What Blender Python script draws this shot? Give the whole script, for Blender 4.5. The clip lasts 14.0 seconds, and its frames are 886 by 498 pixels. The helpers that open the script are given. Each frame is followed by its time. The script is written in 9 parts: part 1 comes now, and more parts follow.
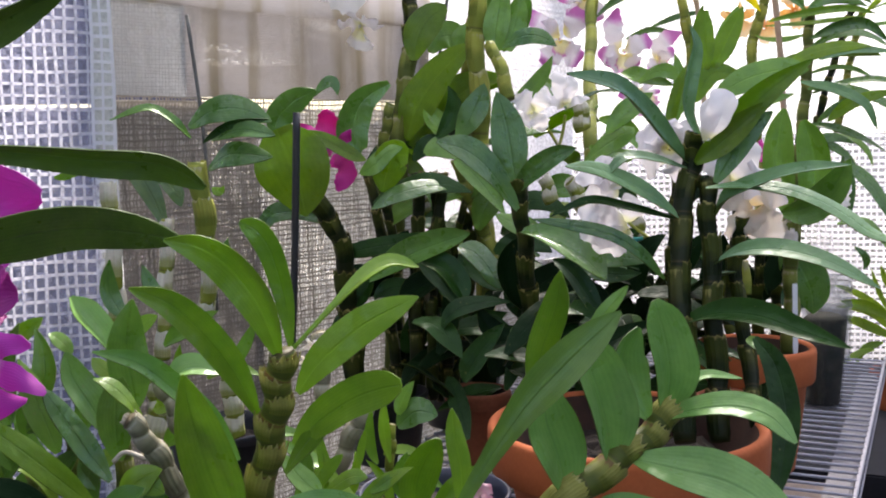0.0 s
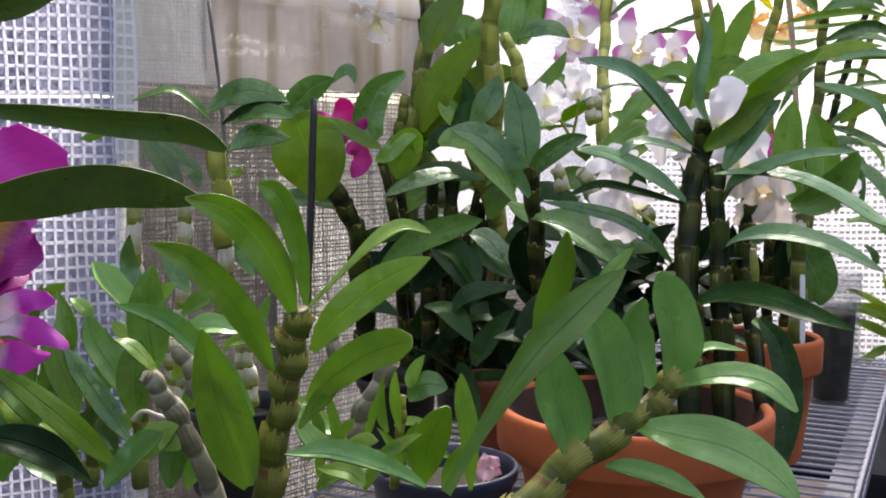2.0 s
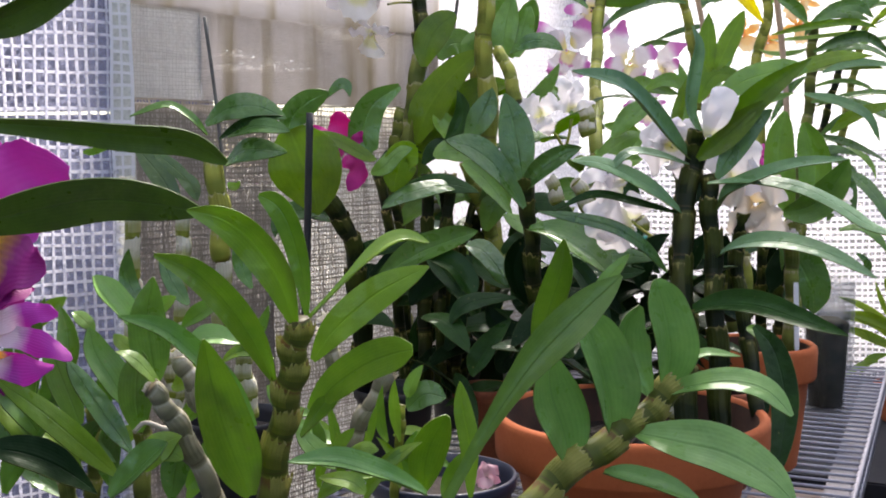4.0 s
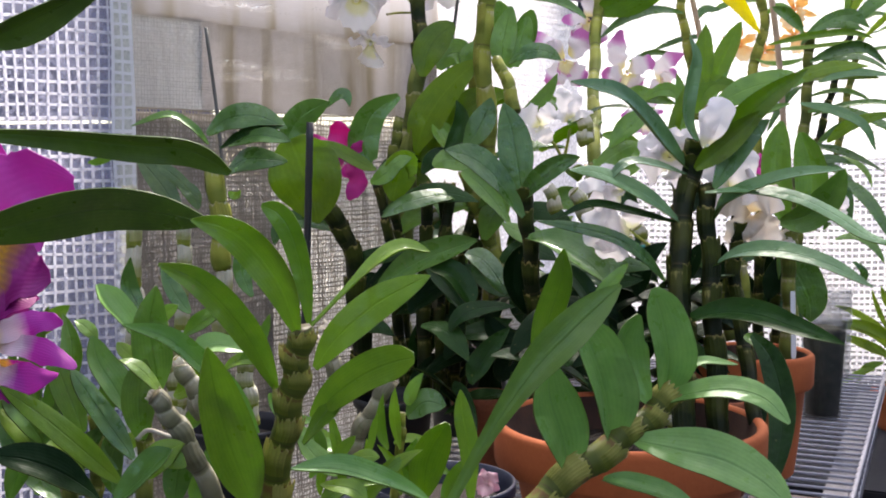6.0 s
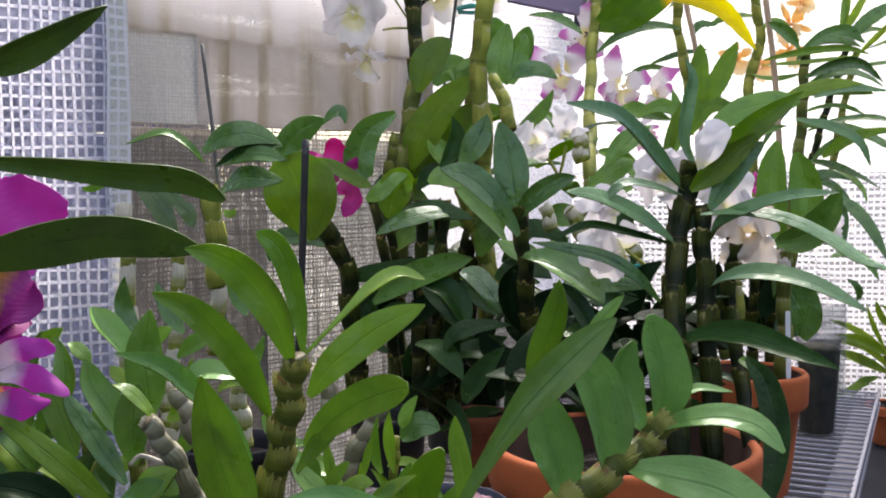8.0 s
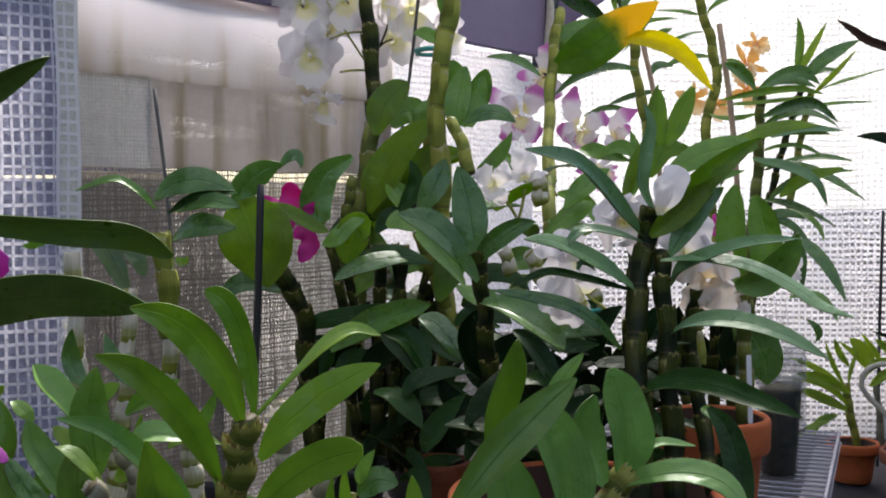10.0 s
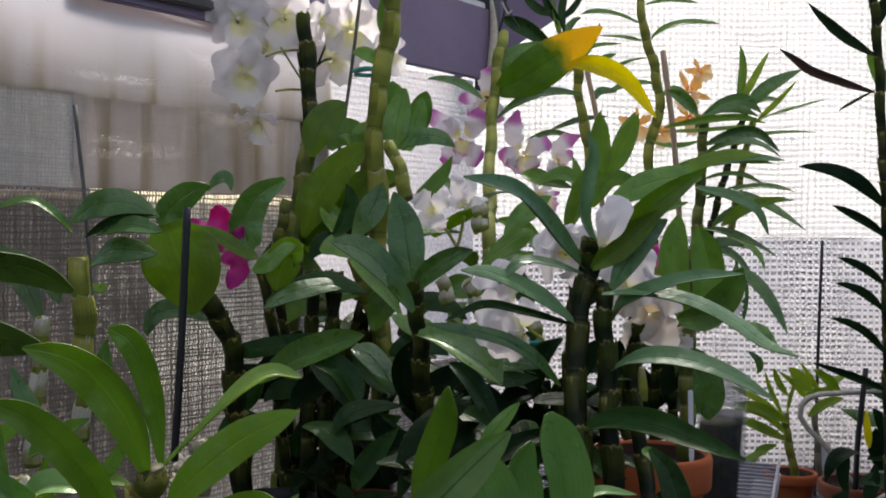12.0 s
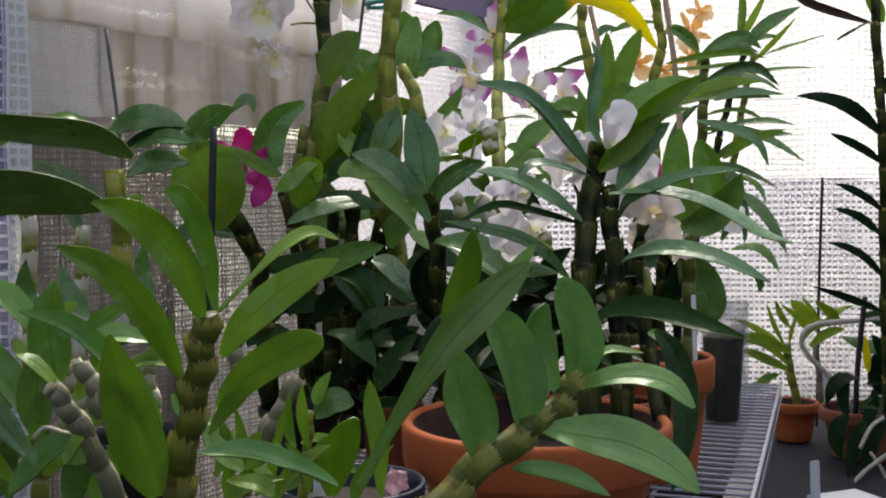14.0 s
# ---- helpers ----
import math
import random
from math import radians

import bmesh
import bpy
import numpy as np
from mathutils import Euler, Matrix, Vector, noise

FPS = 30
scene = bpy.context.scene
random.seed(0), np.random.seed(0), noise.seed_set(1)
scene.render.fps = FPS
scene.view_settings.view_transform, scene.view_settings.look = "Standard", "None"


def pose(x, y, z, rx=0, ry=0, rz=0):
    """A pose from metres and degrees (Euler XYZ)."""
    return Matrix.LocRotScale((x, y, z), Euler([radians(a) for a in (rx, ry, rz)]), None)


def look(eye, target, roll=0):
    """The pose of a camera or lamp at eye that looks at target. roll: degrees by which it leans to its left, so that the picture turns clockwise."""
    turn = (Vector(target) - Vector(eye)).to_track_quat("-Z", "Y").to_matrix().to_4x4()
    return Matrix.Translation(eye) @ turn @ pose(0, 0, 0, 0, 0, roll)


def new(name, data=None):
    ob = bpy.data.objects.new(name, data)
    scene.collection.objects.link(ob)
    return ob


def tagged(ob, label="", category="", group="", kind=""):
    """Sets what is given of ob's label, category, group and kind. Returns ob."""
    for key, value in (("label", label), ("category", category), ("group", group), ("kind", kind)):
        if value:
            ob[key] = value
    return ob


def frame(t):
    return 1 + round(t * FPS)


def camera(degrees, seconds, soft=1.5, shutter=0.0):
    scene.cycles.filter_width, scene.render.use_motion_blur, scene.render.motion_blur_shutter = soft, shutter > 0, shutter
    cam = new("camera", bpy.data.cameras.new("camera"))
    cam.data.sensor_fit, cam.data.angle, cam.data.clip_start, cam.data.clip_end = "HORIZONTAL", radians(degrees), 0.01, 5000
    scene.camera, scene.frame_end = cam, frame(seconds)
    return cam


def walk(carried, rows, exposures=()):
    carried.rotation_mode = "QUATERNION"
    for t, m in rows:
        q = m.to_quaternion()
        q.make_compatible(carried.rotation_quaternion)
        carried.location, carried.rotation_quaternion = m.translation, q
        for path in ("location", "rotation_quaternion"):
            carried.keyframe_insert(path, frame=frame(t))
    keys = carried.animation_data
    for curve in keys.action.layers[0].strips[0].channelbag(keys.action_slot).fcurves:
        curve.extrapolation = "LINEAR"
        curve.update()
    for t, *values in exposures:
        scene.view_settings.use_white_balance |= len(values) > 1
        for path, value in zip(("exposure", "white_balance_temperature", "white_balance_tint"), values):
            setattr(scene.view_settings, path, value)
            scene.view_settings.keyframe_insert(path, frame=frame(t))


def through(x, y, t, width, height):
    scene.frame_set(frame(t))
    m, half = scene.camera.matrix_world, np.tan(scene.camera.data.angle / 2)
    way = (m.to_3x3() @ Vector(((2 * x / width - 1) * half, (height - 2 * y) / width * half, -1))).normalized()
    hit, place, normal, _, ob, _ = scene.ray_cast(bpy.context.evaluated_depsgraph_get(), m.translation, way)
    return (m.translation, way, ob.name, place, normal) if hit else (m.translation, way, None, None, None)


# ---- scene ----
cam = camera(44.4, 14.0, 1.9, 0.4)
PATH = [
    (0, (0.07, -0.021, 1.187), (-0.042, 1.965, 0.974), -0.7),
    (0.5, (0.065, -0.037, 1.175), (-0.076, 1.948, 0.97), -0.1),
    (1, (0.072, -0.047, 1.17), (-0.088, 1.936, 0.968), 0.3),
    (1.5, (0.076, -0.044, 1.161), (-0.069, 1.94, 0.958), 0.0),
    (2, (0.073, -0.048, 1.157), (-0.064, 1.938, 0.963), 0.1),
    (2.5, (0.072, -0.049, 1.157), (-0.064, 1.937, 0.969), -0.2),
    (3, (0.073, -0.056, 1.156), (-0.058, 1.932, 0.982), -0.3),
    (5.5, (0.065, -0.062, 1.154), (-0.057, 1.927, 0.992), -0.5),
    (6, (0.068, -0.068, 1.156), (-0.052, 1.922, 1.003), -0.4),
    (6.5, (0.069, -0.071, 1.155), (-0.045, 1.921, 1.009), -0.4),
    (7, (0.067, -0.072, 1.158), (-0.054, 1.919, 1.002), -0.2),
    (9.5, (0.07, -0.049, 1.188), (0.006, 1.948, 1.093), -0.3),
    (10, (0.071, -0.043, 1.186), (0.031, 1.955, 1.107), -0.3),
    (10.5, (0.082, -0.019, 1.19), (0.076, 1.98, 1.129), 0.7),
    (11, (0.086, -0.008, 1.199), (0.136, 1.991, 1.155), 0.5),
    (11.5, (0.076, -0.007, 1.191), (0.149, 1.992, 1.154), 0.5),
    (12, (0.08, 0.011, 1.196), (0.145, 2.009, 1.153), 0.6),
    (12.5, (0.081, 0.011, 1.193), (0.168, 2.009, 1.154), 0.1),
    (13, (0.084, -0.006, 1.179), (0.165, 1.991, 1.131), -0.5),
    (13.5, (0.079, -0.029, 1.145), (0.127, 1.969, 1.063), -1.5),
    (14, (0.064, -0.067, 1.123), (0.121, 1.93, 1.024), -0.4),
]
walk(cam, [(t, look(eye, target, roll)) for t, eye, target, roll in PATH], [(0.0, 1.60, 6880, 14), (7.2, 1.58, 6880, 14), (9.4, 1.20, 6720, 12), (11.0, 0.78, 6820, 12), (13.0, 0.71, 6950, 12), (14.0, 0.98, 7050, 10)])

# ---- light ----
SUN_ELEVATION, SUN_AZIMUTH = 50.0, 8.0   # degrees; azimuth clockwise from +y
world = bpy.data.worlds.new("sky")
scene.world = world
world.use_nodes = True
wn = world.node_tree
sky = wn.nodes.new("ShaderNodeTexSky")
sky.sky_type, sky.sun_disc = "NISHITA", False
sky.sun_elevation, sky.sun_rotation = radians(SUN_ELEVATION), radians(SUN_AZIMUTH)
wn.links.new(sky.outputs[0], wn.nodes["Background"].inputs[0])
wn.nodes["Background"].inputs[1].default_value = 0.10
sun = new("sun", bpy.data.lights.new("sun", "SUN"))
sun.data.energy, sun.data.angle, sun.data.color = 5.0, radians(16), (1.0, 0.95, 0.87)
a, e = radians(SUN_AZIMUTH), radians(SUN_ELEVATION)
sun.matrix_world = look((math.sin(a) * math.cos(e) * 20, math.cos(a) * math.cos(e) * 20, math.sin(e) * 20), (0, 0, 0))


# ---- materials ----
def material(name):
    m = bpy.data.materials.new(name)
    m.use_nodes = True
    return m, m.node_tree, m.node_tree.nodes["Principled BSDF"]


def node(tree, kind, **values):
    n = tree.nodes.new(kind)
    for key, value in values.items():
        n.inputs[key.replace("_", " ")].default_value = value
    return n


def noise_of(tree, scale, detail=3.0, space="Object", rough=0.55):
    co = tree.nodes.new("ShaderNodeTexCoord")
    n = node(tree, "ShaderNodeTexNoise", Scale=scale, Detail=detail, Roughness=rough)
    tree.links.new(co.outputs[space], n.inputs["Vector"])
    return n.outputs["Fac"]


def ramp(tree, fac, stops):
    r = tree.nodes.new("ShaderNodeValToRGB")
    els = r.color_ramp.elements
    while len(els) < len(stops):
        els.new(0.5)
    for el, (p, c) in zip(els, stops):
        el.position, el.color = p, (*c, 1)
    tree.links.new(fac, r.inputs[0])
    return r.outputs[0]


def mix(tree, fac, a, b, kind="MIX"):
    n = tree.nodes.new("ShaderNodeMix")
    n.data_type, n.blend_type = "RGBA", kind
    for value, socket in ((fac, n.inputs[0]), (a, n.inputs[6]), (b, n.inputs[7])):
        if isinstance(value, (float, int)):
            socket.default_value = value
        elif isinstance(value, tuple):
            socket.default_value = (*value, 1)
        else:
            tree.links.new(value, socket)
    return n.outputs[2]


def math_of(tree, op, a, b=0.0):
    n = tree.nodes.new("ShaderNodeMath")
    n.operation = op
    for value, socket in ((a, n.inputs[0]), (b, n.inputs[1])):
        if isinstance(value, (float, int)):
            socket.default_value = value
        else:
            tree.links.new(value, socket)
    return n.outputs[0]


def bump(tree, shader, height, strength=0.3, distance=0.002):
    b = node(tree, "ShaderNodeBump", Strength=strength, Distance=distance)
    tree.links.new(height, b.inputs["Height"])
    tree.links.new(b.outputs[0], shader.inputs["Normal"])


def uv_parts(tree):
    u = tree.nodes.new("ShaderNodeUVMap")
    s = tree.nodes.new("ShaderNodeSeparateXYZ")
    tree.links.new(u.outputs[0], s.inputs[0])
    return s.outputs[0], s.outputs[1]


def add_through(tree, shader, colour, share):
    """Lets part of the light pass through a thin sheet."""
    t = tree.nodes.new("ShaderNodeBsdfTranslucent")
    if isinstance(colour, tuple):
        t.inputs[0].default_value = (*colour, 1)
    else:
        tree.links.new(colour, t.inputs[0])
    m = tree.nodes.new("ShaderNodeMixShader")
    m.inputs[0].default_value = share
    tree.links.new(shader.outputs[0], m.inputs[1])
    tree.links.new(t.outputs[0], m.inputs[2])
    tree.links.new(m.outputs[0], tree.nodes["Material Output"].inputs[0])


def tree_random(tree):
    return math_of(tree, "GREATER_THAN", tree.nodes.new("ShaderNodeObjectInfo").outputs["Random"], 0.62)


def leaf_material(name, dark, light, rough=0.38, through=0.22, rib=0.22, ior=1.5, turned_tip=None, bloom=0.0):
    m, tree, sh = material(name)
    u, v = uv_parts(tree)
    info = tree.nodes.new("ShaderNodeObjectInfo")
    patch = noise_of(tree, 34.0, 5.0, "Object", 0.65)
    tone = math_of(tree, "ADD", math_of(tree, "MULTIPLY", patch, 0.95), math_of(tree, "MULTIPLY", info.outputs["Random"], 0.45))
    col = ramp(tree, tone, [(0.25, dark), (0.95, light)])
    # pale midrib and faint parallel veins
    off = math_of(tree, "ABSOLUTE", math_of(tree, "SUBTRACT", u, 0.5))
    mid = ramp(tree, off, [(0.0, (1, 1, 1)), (0.045, (0, 0, 0))])
    pale = tuple(min(1.0, c * 1.5 + 0.02) for c in light)
    crease = mix(tree, tree_random(tree), tuple(0.7 * c for c in dark), pale)
    col = mix(tree, math_of(tree, "MULTIPLY", mid, rib), col, crease)
    wave = math_of(tree, "SINE", math_of(tree, "MULTIPLY", u, 75.0))
    col = mix(tree, math_of(tree, "MULTIPLY", math_of(tree, "ADD", wave, 1.0), 0.035), col, pale)
    if turned_tip:      # the end of the leaf has yellowed
        at = math_of(tree, "ADD", v, math_of(tree, "MULTIPLY", math_of(tree, "SUBTRACT", noise_of(tree, 24.0), 0.5), 0.3))
        col = mix(tree, ramp(tree, at, [(0.58, (0, 0, 0)), (0.72, (1, 1, 1))]), col, turned_tip)
    # the base of the blade is paler, where it clasps the cane
    young = ramp(tree, v, [(0.0, (1, 1, 1)), (0.24, (0, 0, 0))])
    col = mix(tree, math_of(tree, "MULTIPLY", young, 0.45), col, tuple(min(1.0, 1.25 * c + 0.015) for c in light))
    # a few dry specks and a browned rim
    speck = ramp(tree, noise_of(tree, 140.0, 2.0), [(0.70, (0, 0, 0)), (0.76, (1, 1, 1))])
    col = mix(tree, math_of(tree, "MULTIPLY", speck, 0.35), col, (0.30, 0.27, 0.10))
    rim = ramp(tree, off, [(0.475, (0, 0, 0)), (0.5, (1, 1, 1))])
    col = mix(tree, math_of(tree, "MULTIPLY", rim, 0.22), col, (0.22, 0.24, 0.06))
    tree.links.new(col, sh.inputs["Base Color"])
    sh.inputs["Roughness"].default_value = rough
    rg = ramp(tree, noise_of(tree, 60.0, 3.0), [(0.3, (rough - 0.08,) * 3), (0.8, (rough + 0.16,) * 3)])
    tree.links.new(rg, sh.inputs["Roughness"])
    sh.inputs["IOR"].default_value = ior
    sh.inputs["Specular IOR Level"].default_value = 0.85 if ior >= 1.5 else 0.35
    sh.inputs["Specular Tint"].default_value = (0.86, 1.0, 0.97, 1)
    sh.inputs["Sheen Weight"].default_value = bloom       # blue-green sheen standing in for reflected sky
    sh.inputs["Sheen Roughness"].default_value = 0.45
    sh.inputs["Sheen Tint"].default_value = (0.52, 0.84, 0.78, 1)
    height = math_of(tree, "ADD", math_of(tree, "MULTIPLY", wave, 0.025), math_of(tree, "SUBTRACT", noise_of(tree, 90.0, 2.0), math_of(tree, "MULTIPLY", mid, 0.6)))
    height = math_of(tree, "ADD", height, math_of(tree, "MULTIPLY", noise_of(tree, 36.0, 2.0), 3.6))
    bump(tree, sh, height, 0.5, 0.0018)
    add_through(tree, sh, mix(tree, 1.0, col, (1.0, 1.0, 0.45), "MULTIPLY"), through)
    return m


def cane_material(name, green, yellow, paper, papery=0.3):
    m, tree, sh = material(name)
    u, v = uv_parts(tree)               # v runs 0 to 1 along each joint of the cane
    streak = node(tree, "ShaderNodeTexNoise", Scale=1.0, Detail=4.0)
    comb = tree.nodes.new("ShaderNodeCombineXYZ")
    tree.links.new(math_of(tree, "MULTIPLY", u, 26.0), comb.inputs[0])
    tree.links.new(math_of(tree, "MULTIPLY", v, 2.0), comb.inputs[1])
    info = tree.nodes.new("ShaderNodeObjectInfo")
    tree.links.new(math_of(tree, "MULTIPLY", info.outputs["Random"], 40.0), comb.inputs[2])
    tree.links.new(comb.outputs[0], streak.inputs["Vector"])
    s = streak.outputs["Fac"]
    col = ramp(tree, math_of(tree, "ADD", math_of(tree, "MULTIPLY", v, 0.8), math_of(tree, "MULTIPLY", noise_of(tree, 30.0), 0.4)), [(0.42, green), (0.68, yellow)])
    edge = math_of(tree, "ADD", v, math_of(tree, "MULTIPLY", math_of(tree, "SUBTRACT", s, 0.5), 0.5))
    dry = ramp(tree, edge, [(0.86 - papery, (0, 0, 0)), (0.93 - papery * 0.7, (1, 1, 1))])
    col = mix(tree, dry, col, mix(tree, s, tuple(0.55 * c for c in paper), paper))
    ring = ramp(tree, v, [(0.0, (1, 1, 1)), (0.05, (0, 0, 0))])
    col = mix(tree, math_of(tree, "MULTIPLY", ring, 0.75), col, (0.07, 0.05, 0.02))
    tree.links.new(col, sh.inputs["Base Color"])
    sh.inputs["Roughness"].default_value = 0.5
    sh.inputs["IOR"].default_value = 1.32
    bump(tree, sh, s, 0.25, 0.001)
    return m


def petal_material(name, throat, body, tip, tip_at=0.75, through=0.35, veins=0.15):
    m, tree, sh = material(name)
    u, v = uv_parts(tree)
    soft = math_of(tree, "ADD", v, math_of(tree, "MULTIPLY", math_of(tree, "SUBTRACT", noise_of(tree, 60.0), 0.5), 0.25))
    col = ramp(tree, soft, [(0.02, throat), (0.22, body), (tip_at, body), (min(0.99, tip_at + 0.2), tip)])
    wave = math_of(tree, "SINE", math_of(tree, "MULTIPLY", u, 60.0))
    deep = tuple(0.72 * c for c in tip)
    col = mix(tree, math_of(tree, "MULTIPLY", math_of(tree, "ADD", wave, 1.0), veins * 0.5), col, deep)
    tree.links.new(col, sh.inputs["Base Color"])
    sh.inputs["Roughness"].default_value = 0.55
    bump(tree, sh, math_of(tree, "ADD", math_of(tree, "MULTIPLY", wave, 0.25), noise_of(tree, 60.0)), 0.3, 0.0015)
    add_through(tree, sh, col, through)
    return m


def plain(name, a, b, rough=0.6, scale=20.0, metal=0.0, bumps=0.2, distance=0.002, fine=150.0):
    m, tree, sh = material(name)
    big = noise_of(tree, scale, 5.0)
    small = noise_of(tree, fine, 3.0)
    tone = math_of(tree, "ADD", math_of(tree, "MULTIPLY", big, 0.7), math_of(tree, "MULTIPLY", small, 0.3))
    tree.links.new(ramp(tree, tone, [(0.3, a), (0.72, b)]), sh.inputs["Base Color"])
    sh.inputs["Roughness"].default_value = rough
    sh.inputs["Metallic"].default_value = metal
    bump(tree, sh, tone, bumps, distance)
    return m


def film_material(name, clear, colour, rough=0.25, through=0.68):
    """Dusty clear sheeting: partly see-through, partly a milky sheet that glows where it is lit from behind."""
    m, tree, sh = material(name)
    dirt = noise_of(tree, 9.0, 6.0)
    fine = noise_of(tree, 160.0, 2.0)
    tone = mix(tree, dirt, tuple(0.75 * c for c in colour), colour)
    tree.links.new(tone, sh.inputs["Base Color"])
    sh.inputs["Roughness"].default_value = rough
    bump(tree, sh, math_of(tree, "ADD", fine, dirt), 0.5, 0.004)
    t = tree.nodes.new("ShaderNodeBsdfTranslucent")
    tree.links.new(tone, t.inputs[0])
    m1 = tree.nodes.new("ShaderNodeMixShader")
    m1.inputs[0].default_value = through
    tree.links.new(sh.outputs[0], m1.inputs[1])
    tree.links.new(t.outputs[0], m1.inputs[2])
    tr = tree.nodes.new("ShaderNodeBsdfTransparent")
    m2 = tree.nodes.new("ShaderNodeMixShader")
    share = ramp(tree, math_of(tree, "ADD", math_of(tree, "MULTIPLY", fine, 0.7), math_of(tree, "MULTIPLY", dirt, 0.3)), [(0.35, (clear + 0.25,) * 3), (0.65, (max(0.0, clear - 0.25),) * 3)])
    tree.links.new(share, m2.inputs[0])
    tree.links.new(m1.outputs[0], m2.inputs[1])
    tree.links.new(tr.outputs[0], m2.inputs[2])
    tree.links.new(m2.outputs[0], tree.nodes["Material Output"].inputs[0])
    return m


def see_through(tree, share):
    """Lets the sheet's open weave show what is behind it."""
    out = tree.nodes["Material Output"].inputs[0]
    m = tree.nodes.new("ShaderNodeMixShader")
    tree.links.new(share, m.inputs[0])
    tree.links.new(out.links[0].from_socket, m.inputs[1])
    tree.links.new(tree.nodes.new("ShaderNodeBsdfTransparent").outputs[0], m.inputs[2])
    tree.links.new(m.outputs[0], out)


def stretched(tree, scale, sx, sy, sz, detail=4.0):
    co = tree.nodes.new("ShaderNodeTexCoord")
    mp = tree.nodes.new("ShaderNodeMapping")
    mp.inputs["Scale"].default_value = (sx, sy, sz)
    tree.links.new(co.outputs["Object"], mp.inputs[0])
    st = node(tree, "ShaderNodeTexNoise", Scale=scale, Detail=detail)
    tree.links.new(mp.outputs[0], st.inputs["Vector"])
    return st.outputs["Fac"]


def cloth_material(name, tone, threads_up, threads_along, least, most, through, pale_top=None):
    """Woven grey shade cloth with upright water stains; pinholes where rows of threads are worn."""
    m, tree, sh = material(name)
    u, v = uv_parts(tree)
    streak = ramp(tree, stretched(tree, 2.2, 10.0, 10.0, 0.6, 5.0), [(0.50, (0, 0, 0)), (0.72, (1, 1, 1))])
    blotch = stretched(tree, 3.0, 1.0, 1.0, 2.2, 5.0)
    base = ramp(tree, blotch, [(0.3, tuple(0.80 * c for c in tone)), (0.7, tone)])
    col = mix(tree, math_of(tree, "MULTIPLY", streak, 0.75), base, (0.30, 0.26, 0.16))
    threads = math_of(tree, "SINE", math_of(tree, "MULTIPLY", v, threads_up))
    warp = math_of(tree, "SINE", math_of(tree, "MULTIPLY", u, threads_along))
    weave = math_of(tree, "MULTIPLY", math_of(tree, "ADD", threads, 1.0), math_of(tree, "ADD", warp, 1.0))
    show = ramp(tree, noise_of(tree, 6.0, 3.0), [(0.35, (least,) * 3), (0.7, (most,) * 3)])
    col = mix(tree, math_of(tree, "MULTIPLY", weave, show), col, (0.16, 0.15, 0.14))
    fibre = ramp(tree, stretched(tree, 60.0, 1.0, 1.0, 6.0, 3.0), [(0.35, (0, 0, 0)), (0.7, (1, 1, 1))])
    col = mix(tree, math_of(tree, "MULTIPLY", fibre, 0.18), col, (0.30, 0.28, 0.25))
    if pale_top:    # the sheet turns whiter towards its top, along an uneven edge
        height = math_of(tree, "ADD", v, math_of(tree, "MULTIPLY", math_of(tree, "SUBTRACT", stretched(tree, 5.0, 1.0, 1.0, 0.5, 4.0), 0.5), 0.5))
        col = mix(tree, ramp(tree, height, [(0.02, (0, 0, 0)), (0.85, (1, 1, 1))]), col, pale_top)
    tree.links.new(col, sh.inputs["Base Color"])
    sh.inputs["Roughness"].default_value = 0.85
    bump(tree, sh, weave, 0.4, 0.001)
    add_through(tree, sh, col, through)
    rows = ramp(tree, stretched(tree, 7.0, 0.5, 0.5, 6.0, 3.0), [(0.605, (0, 0, 0)), (0.68, (1, 1, 1))])
    holes = ramp(tree, noise_of(tree, 330.0, 1.0), [(0.58, (0, 0, 0)), (0.66, (1, 1, 1))])
    see_through(tree, math_of(tree, "MULTIPLY", rows, holes))
    return m


def net_cloth_material(name, a, b, least, most):
    """Dusty woven net whose open weave glitters in patches with the daylight outside."""
    m, tree, sh = material(name)
    col = ramp(tree, noise_of(tree, 7.0, 4.0), [(0.3, a), (0.7, b)])
    tree.links.new(col, sh.inputs["Base Color"])
    sh.inputs["Roughness"].default_value = 0.8
    add_through(tree, sh, col, 0.45)
    patch = ramp(tree, stretched(tree, 5.0, 1.0, 1.0, 1.6, 5.0), [(0.30, (least,) * 3), (0.66, (most,) * 3)])
    grain = ramp(tree, stretched(tree, 190.0, 1.2, 1.2, 0.9, 2.0), [(0.42, (0, 0, 0)), (0.62, (1, 1, 1))])
    see_through(tree, math_of(tree, "MULTIPLY", patch, grain))
    return m


LEAF = leaf_material("leaf_mid_green", (0.066, 0.185, 0.016), (0.220, 0.410, 0.048), 0.33, 0.32, bloom=0.10)
LEAF_GLAUCOUS = leaf_material("leaf_blue_green", (0.120, 0.290, 0.055), (0.280, 0.510, 0.125), 0.32, 0.36, bloom=0.12)
LEAF_BACK = leaf_material("leaf_pale_back", (0.092, 0.205, 0.026), (0.205, 0.345, 0.055), 0.40, 0.40)
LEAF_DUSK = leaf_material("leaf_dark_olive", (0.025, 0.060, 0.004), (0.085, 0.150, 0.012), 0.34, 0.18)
# strong sheen imitates the pale sky reflected along arching leaves
LEAF_SHEEN = leaf_material("leaf_sheen_green", (0.045, 0.130, 0.036), (0.150, 0.300, 0.100), 0.33, 0.24, bloom=0.5)
LEAF_BRIGHT = leaf_material("leaf_fresh_green", (0.105, 0.235, 0.010), (0.275, 0.440, 0.034), 0.35, 0.42)
LEAF_DARK = leaf_material("leaf_deep_green", (0.022, 0.078, 0.009), (0.108, 0.235, 0.032), 0.30, 0.22, bloom=0.07)
